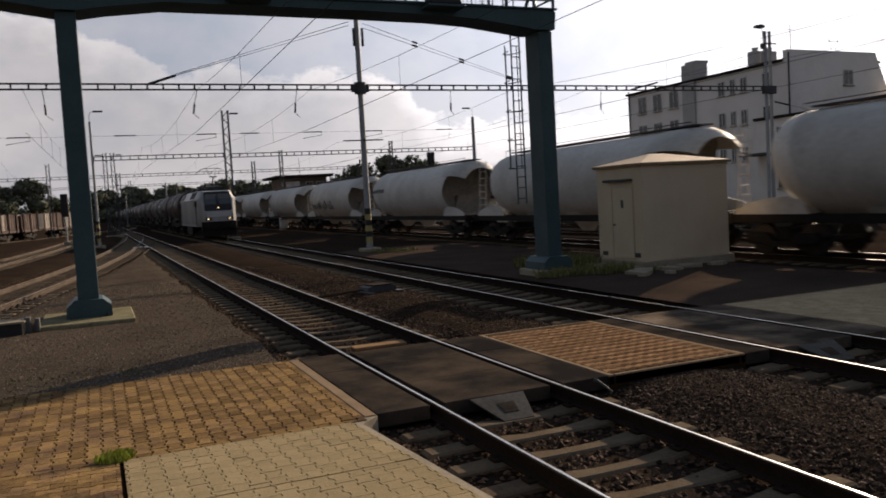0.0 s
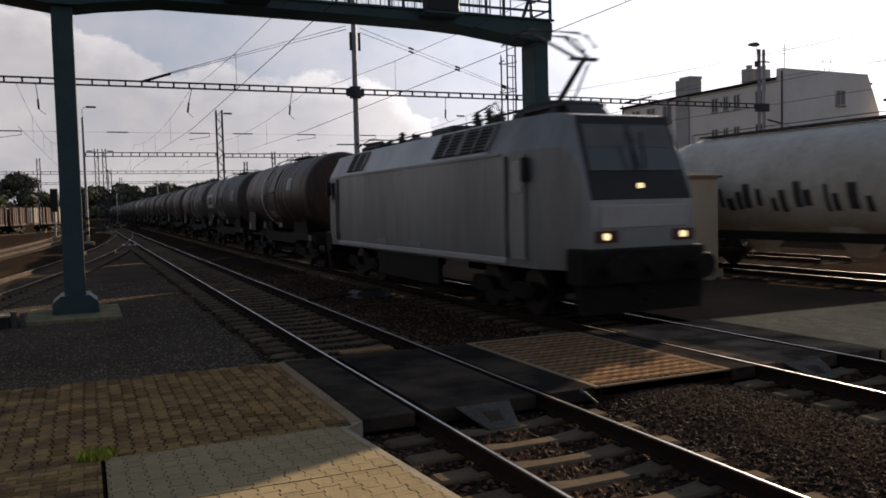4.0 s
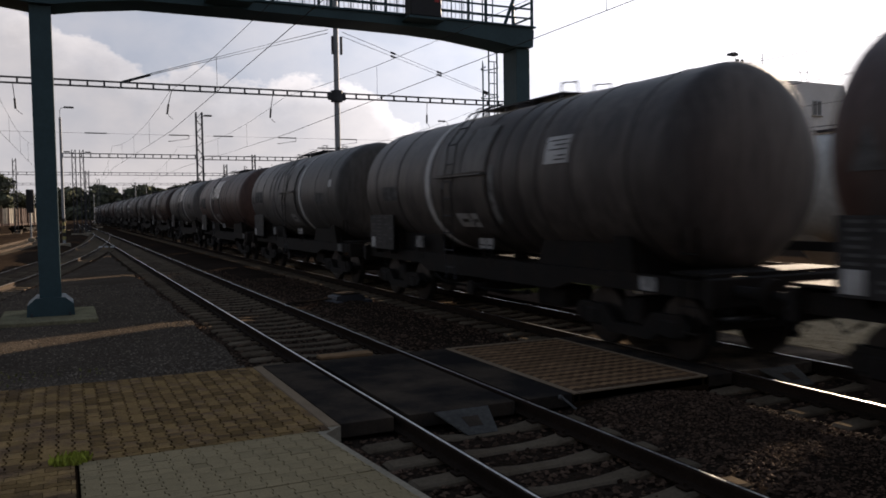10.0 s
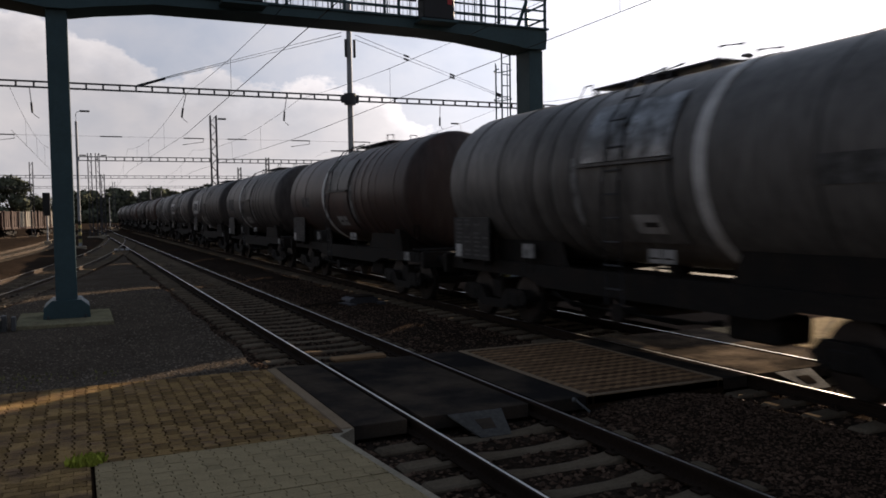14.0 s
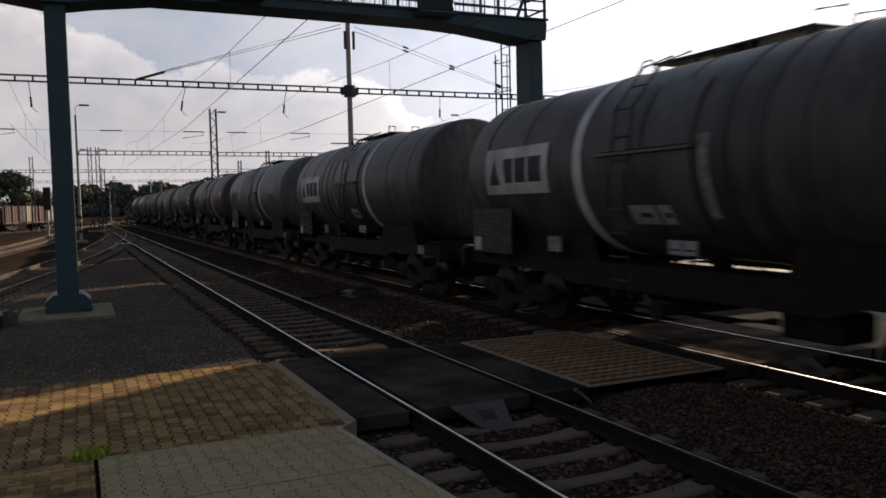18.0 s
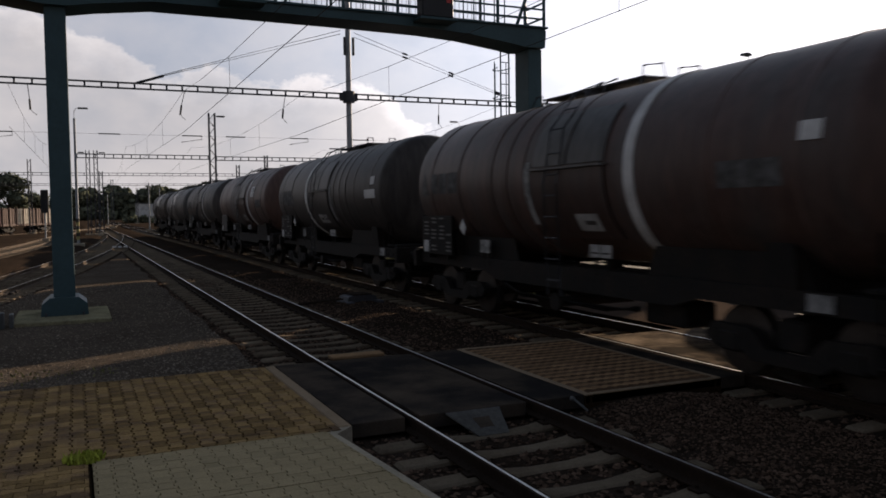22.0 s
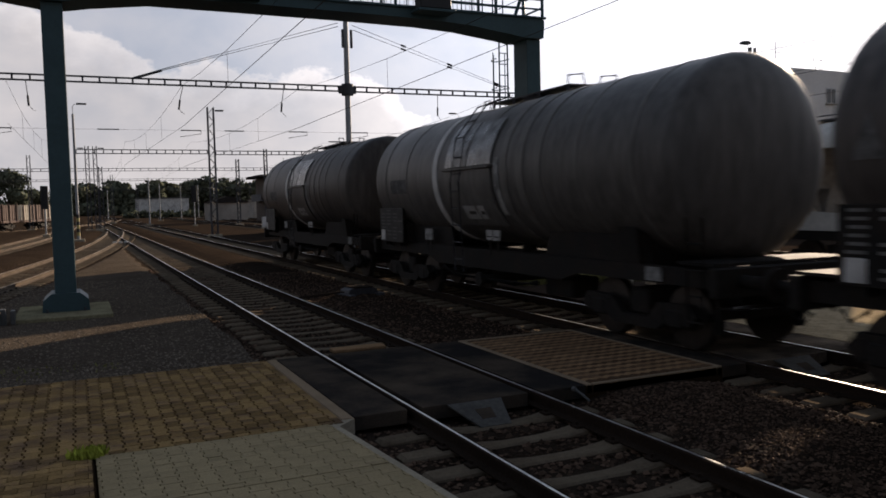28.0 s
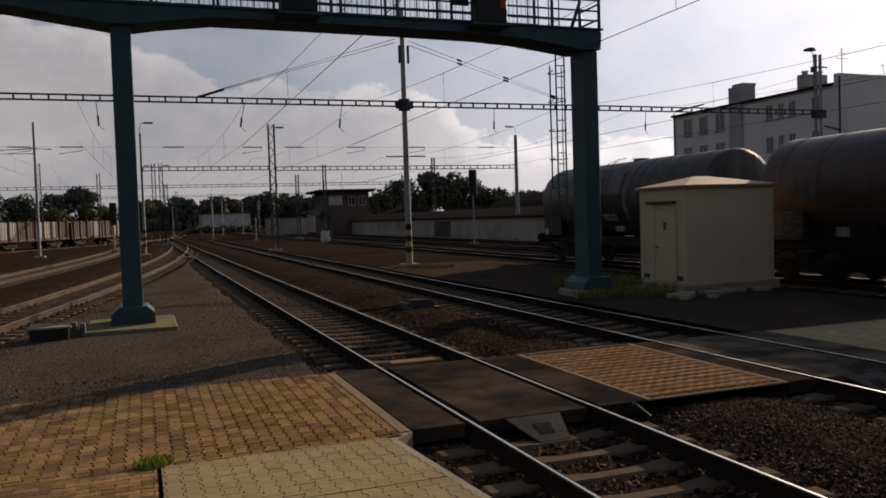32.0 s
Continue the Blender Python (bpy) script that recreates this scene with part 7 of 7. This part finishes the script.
# ---------------------------------------------------------------- stake wagons on the outer siding
def stake_wagon(m, pale):
    w = thing("stake_wagon", m, "brown flat wagon with upright stakes and a timber load", "freight wagon", "stake wagons")
    part("bed", Shape().box(-1.35, 1.35, -6.8, 6.8, 0.95, 1.2, 0.02), M_WAGON, w)
    for y in (-4.4, 4.4):
        bogie(w, y)
    buffers(w, 6.8)
    for i in range(9):
        for sx in (-1.38, 1.38):
            part("stake", cached("stake", lambda: Shape().box(-0.05, 0.05, -0.06, 0.06, 0.9, 3.15), M_WAGON), None, w, at=pose(sx, -6.4 + i * 1.6, 0))
    for i in range(30):
        y = -6.6 + i * 0.455
        light = (i // 8 + pale) % 2
        part("side_board", cached("side_board|%d" % light, lambda: Shape().box(-0.04, 0.04, -0.17, 0.17, 1.2, 3.0, 0.01), M_WOOD if light else M_WAGON), None, w, at=pose(1.25, y, 0.02 * (i % 3)))
        part("side_board", cached("side_board|%d" % light, lambda: Shape().box(-0.04, 0.04, -0.17, 0.17, 1.2, 3.0, 0.01), M_WOOD if light else M_WAGON), None, w, at=pose(-1.25, y, 0.02 * (i % 4)))
    part("end_wall", Shape().box(-1.3, 1.3, -6.82, -6.72, 1.2, 2.9), M_WAGON, w)
    part("end_wall", Shape().box(-1.3, 1.3, 6.72, 6.82, 1.2, 2.9), M_WAGON, w)


for i in range(4):
    y = 112.0 - i * 13.0
    x = xm2_line(y) if i else xm2_line(y)
    stake_wagon(pose(xm2_line(y), y, 0, 0, 0, -math.degrees(math.atan(xm2_line(y + 4) / 8 - xm2_line(y - 4) / 8))), i % 2)

# ---------------------------------------------------------------- pavers, piece by piece
GJ = dict(kx=0.935, ky=0.982)
paving(gpv, 0.07, 2.2, 5.99, 7.04, ramp, M_GREY, M_GREY_J, lambda x, y: True, seed=3, singles=150, **GJ)
paving(gpv, 0.07, 2.2, 7.045, Y_EDGE - 0.01, ramp, M_GREY, M_GREY_J, lambda x, y: True, seed=6, singles=150, **GJ)
paving(gpv, 0.07, 2.2, 2.6, 5.965, ramp, M_GREY, M_GREY_J, lambda x, y: False, seed=4, **GJ)
def zigzag_rows(parent, x0, x1, y0, y1):
    """Rows of zigzag pavers with open joints between the rows."""
    wave, amp, row = 0.16, 0.045, 0.1
    rng = random.Random(5)
    long_ = 2 * wave
    me = {}
    for j in range(int((y1 - y0 - amp) / row)):
        for i in range(-1, int((x1 - x0) / long_) + 1):
            xa = max(x0, x0 + (i + (j % 2) * 0.5) * long_)
            xb = min(x1, x0 + (i + 1 + (j % 2) * 0.5) * long_)
            n = round((xb - xa) / (wave / 2))
            if n < 1:
                continue
            start = round((xa - x0) / (wave / 2)) % 2
            if (n, start, j % 2) not in me:
                ups = [(k * (xb - xa) / n, amp * ((k + start) % 2)) for k in range(n + 1)]
                ups[0], ups[-1] = (0.002, ups[0][1]), (xb - xa - 0.002, ups[-1][1])
                poly = [(x, y) for x, y in ups] + [(x, y + row - 0.016) for x, y in ups[::-1]]
                top = [(x, y, 0.0) for x, y in poly]
                low = [(x, y + (0.004 if k > n else -0.004), -0.008) for k, (x, y) in enumerate(poly)]
                bot = [(x, y, -0.03) for x, y, _ in low]
                m, fs = len(poly), [(k, k + 1, 2 * n - k, 2 * n + 1 - k) for k in range(n)]
                for b in (0, m):
                    fs += [(b + k, b + m + k, b + m + (k + 1) % m, b + (k + 1) % m) for k in range(m)]
                me[n, start, j % 2] = Shape().add(top + low + bot, fs).mesh("paver", M_BROWN if j % 2 else M_BROWNDARK, 0)
            part("paver", me[n, start, j % 2], None, parent, at=pose(xa, y0 + j * row + 0.01, rng.uniform(-0.0025, 0.0015), rng.uniform(-0.5, 0.5), rng.uniform(-0.4, 0.4), 0))


zigzag_rows(bp, 5.48, 7.38, YA + 0.07, YB - 0.07)
paving(yp, -6.0, 2.36, Y_EDGE, 11.37, ramp, M_YELLOW, M_YELLOW_J, lambda x, y: x > 0.0, seed=1)
paving(yp, -5.0, 0.03, 2.6, Y_EDGE - 0.01, ramp, M_YELLOW, M_YELLOW_J, lambda x, y: False, seed=2, turn=True, kx=0.89, ky=0.968)
paving(fp, 10.22, 17.29, YA, 11.25, lambda x, y: 0.0, M_PALE, M_PALE_J, lambda x, y: x < 12.4, seed=8, singles=200)
paving(yp, -5.0, 0.03, -6.0, 2.59, ramp, M_YELLOW, M_YELLOW_J, lambda x, y: False, seed=9, turn=True, kx=0.89, ky=0.968)
paving(gpv, 0.07, 2.2, -6.0, 2.59, ramp, M_GREY, M_GREY_J, lambda x, y: False, seed=10, **GJ)
# ---------------------------------------------------------------- motion of the two trains
def run_main(t):
    """Metres that the tank train has gone by t seconds."""
    far = lambda s: 14.4713 * s - 0.12008 * s * s + 0.000255 * s ** 3
    return far(t) if t > 5.5 else far(5.5) - 13.1 * (5.5 - t)


def run_goods(t):
    return 12.5 * t - 0.0511 * t * t


def motions():
    times = [i * 0.5 for i in range(65)]
    for ob, s in TRAIN:
        walk(ob, [(t, pose(X2, s - run_main(t), 0)) for t in times])
    for ob, s in GOODS:
        walk(ob, [(t, pose(X3, s - run_goods(t), 0)) for t in times])


motions()
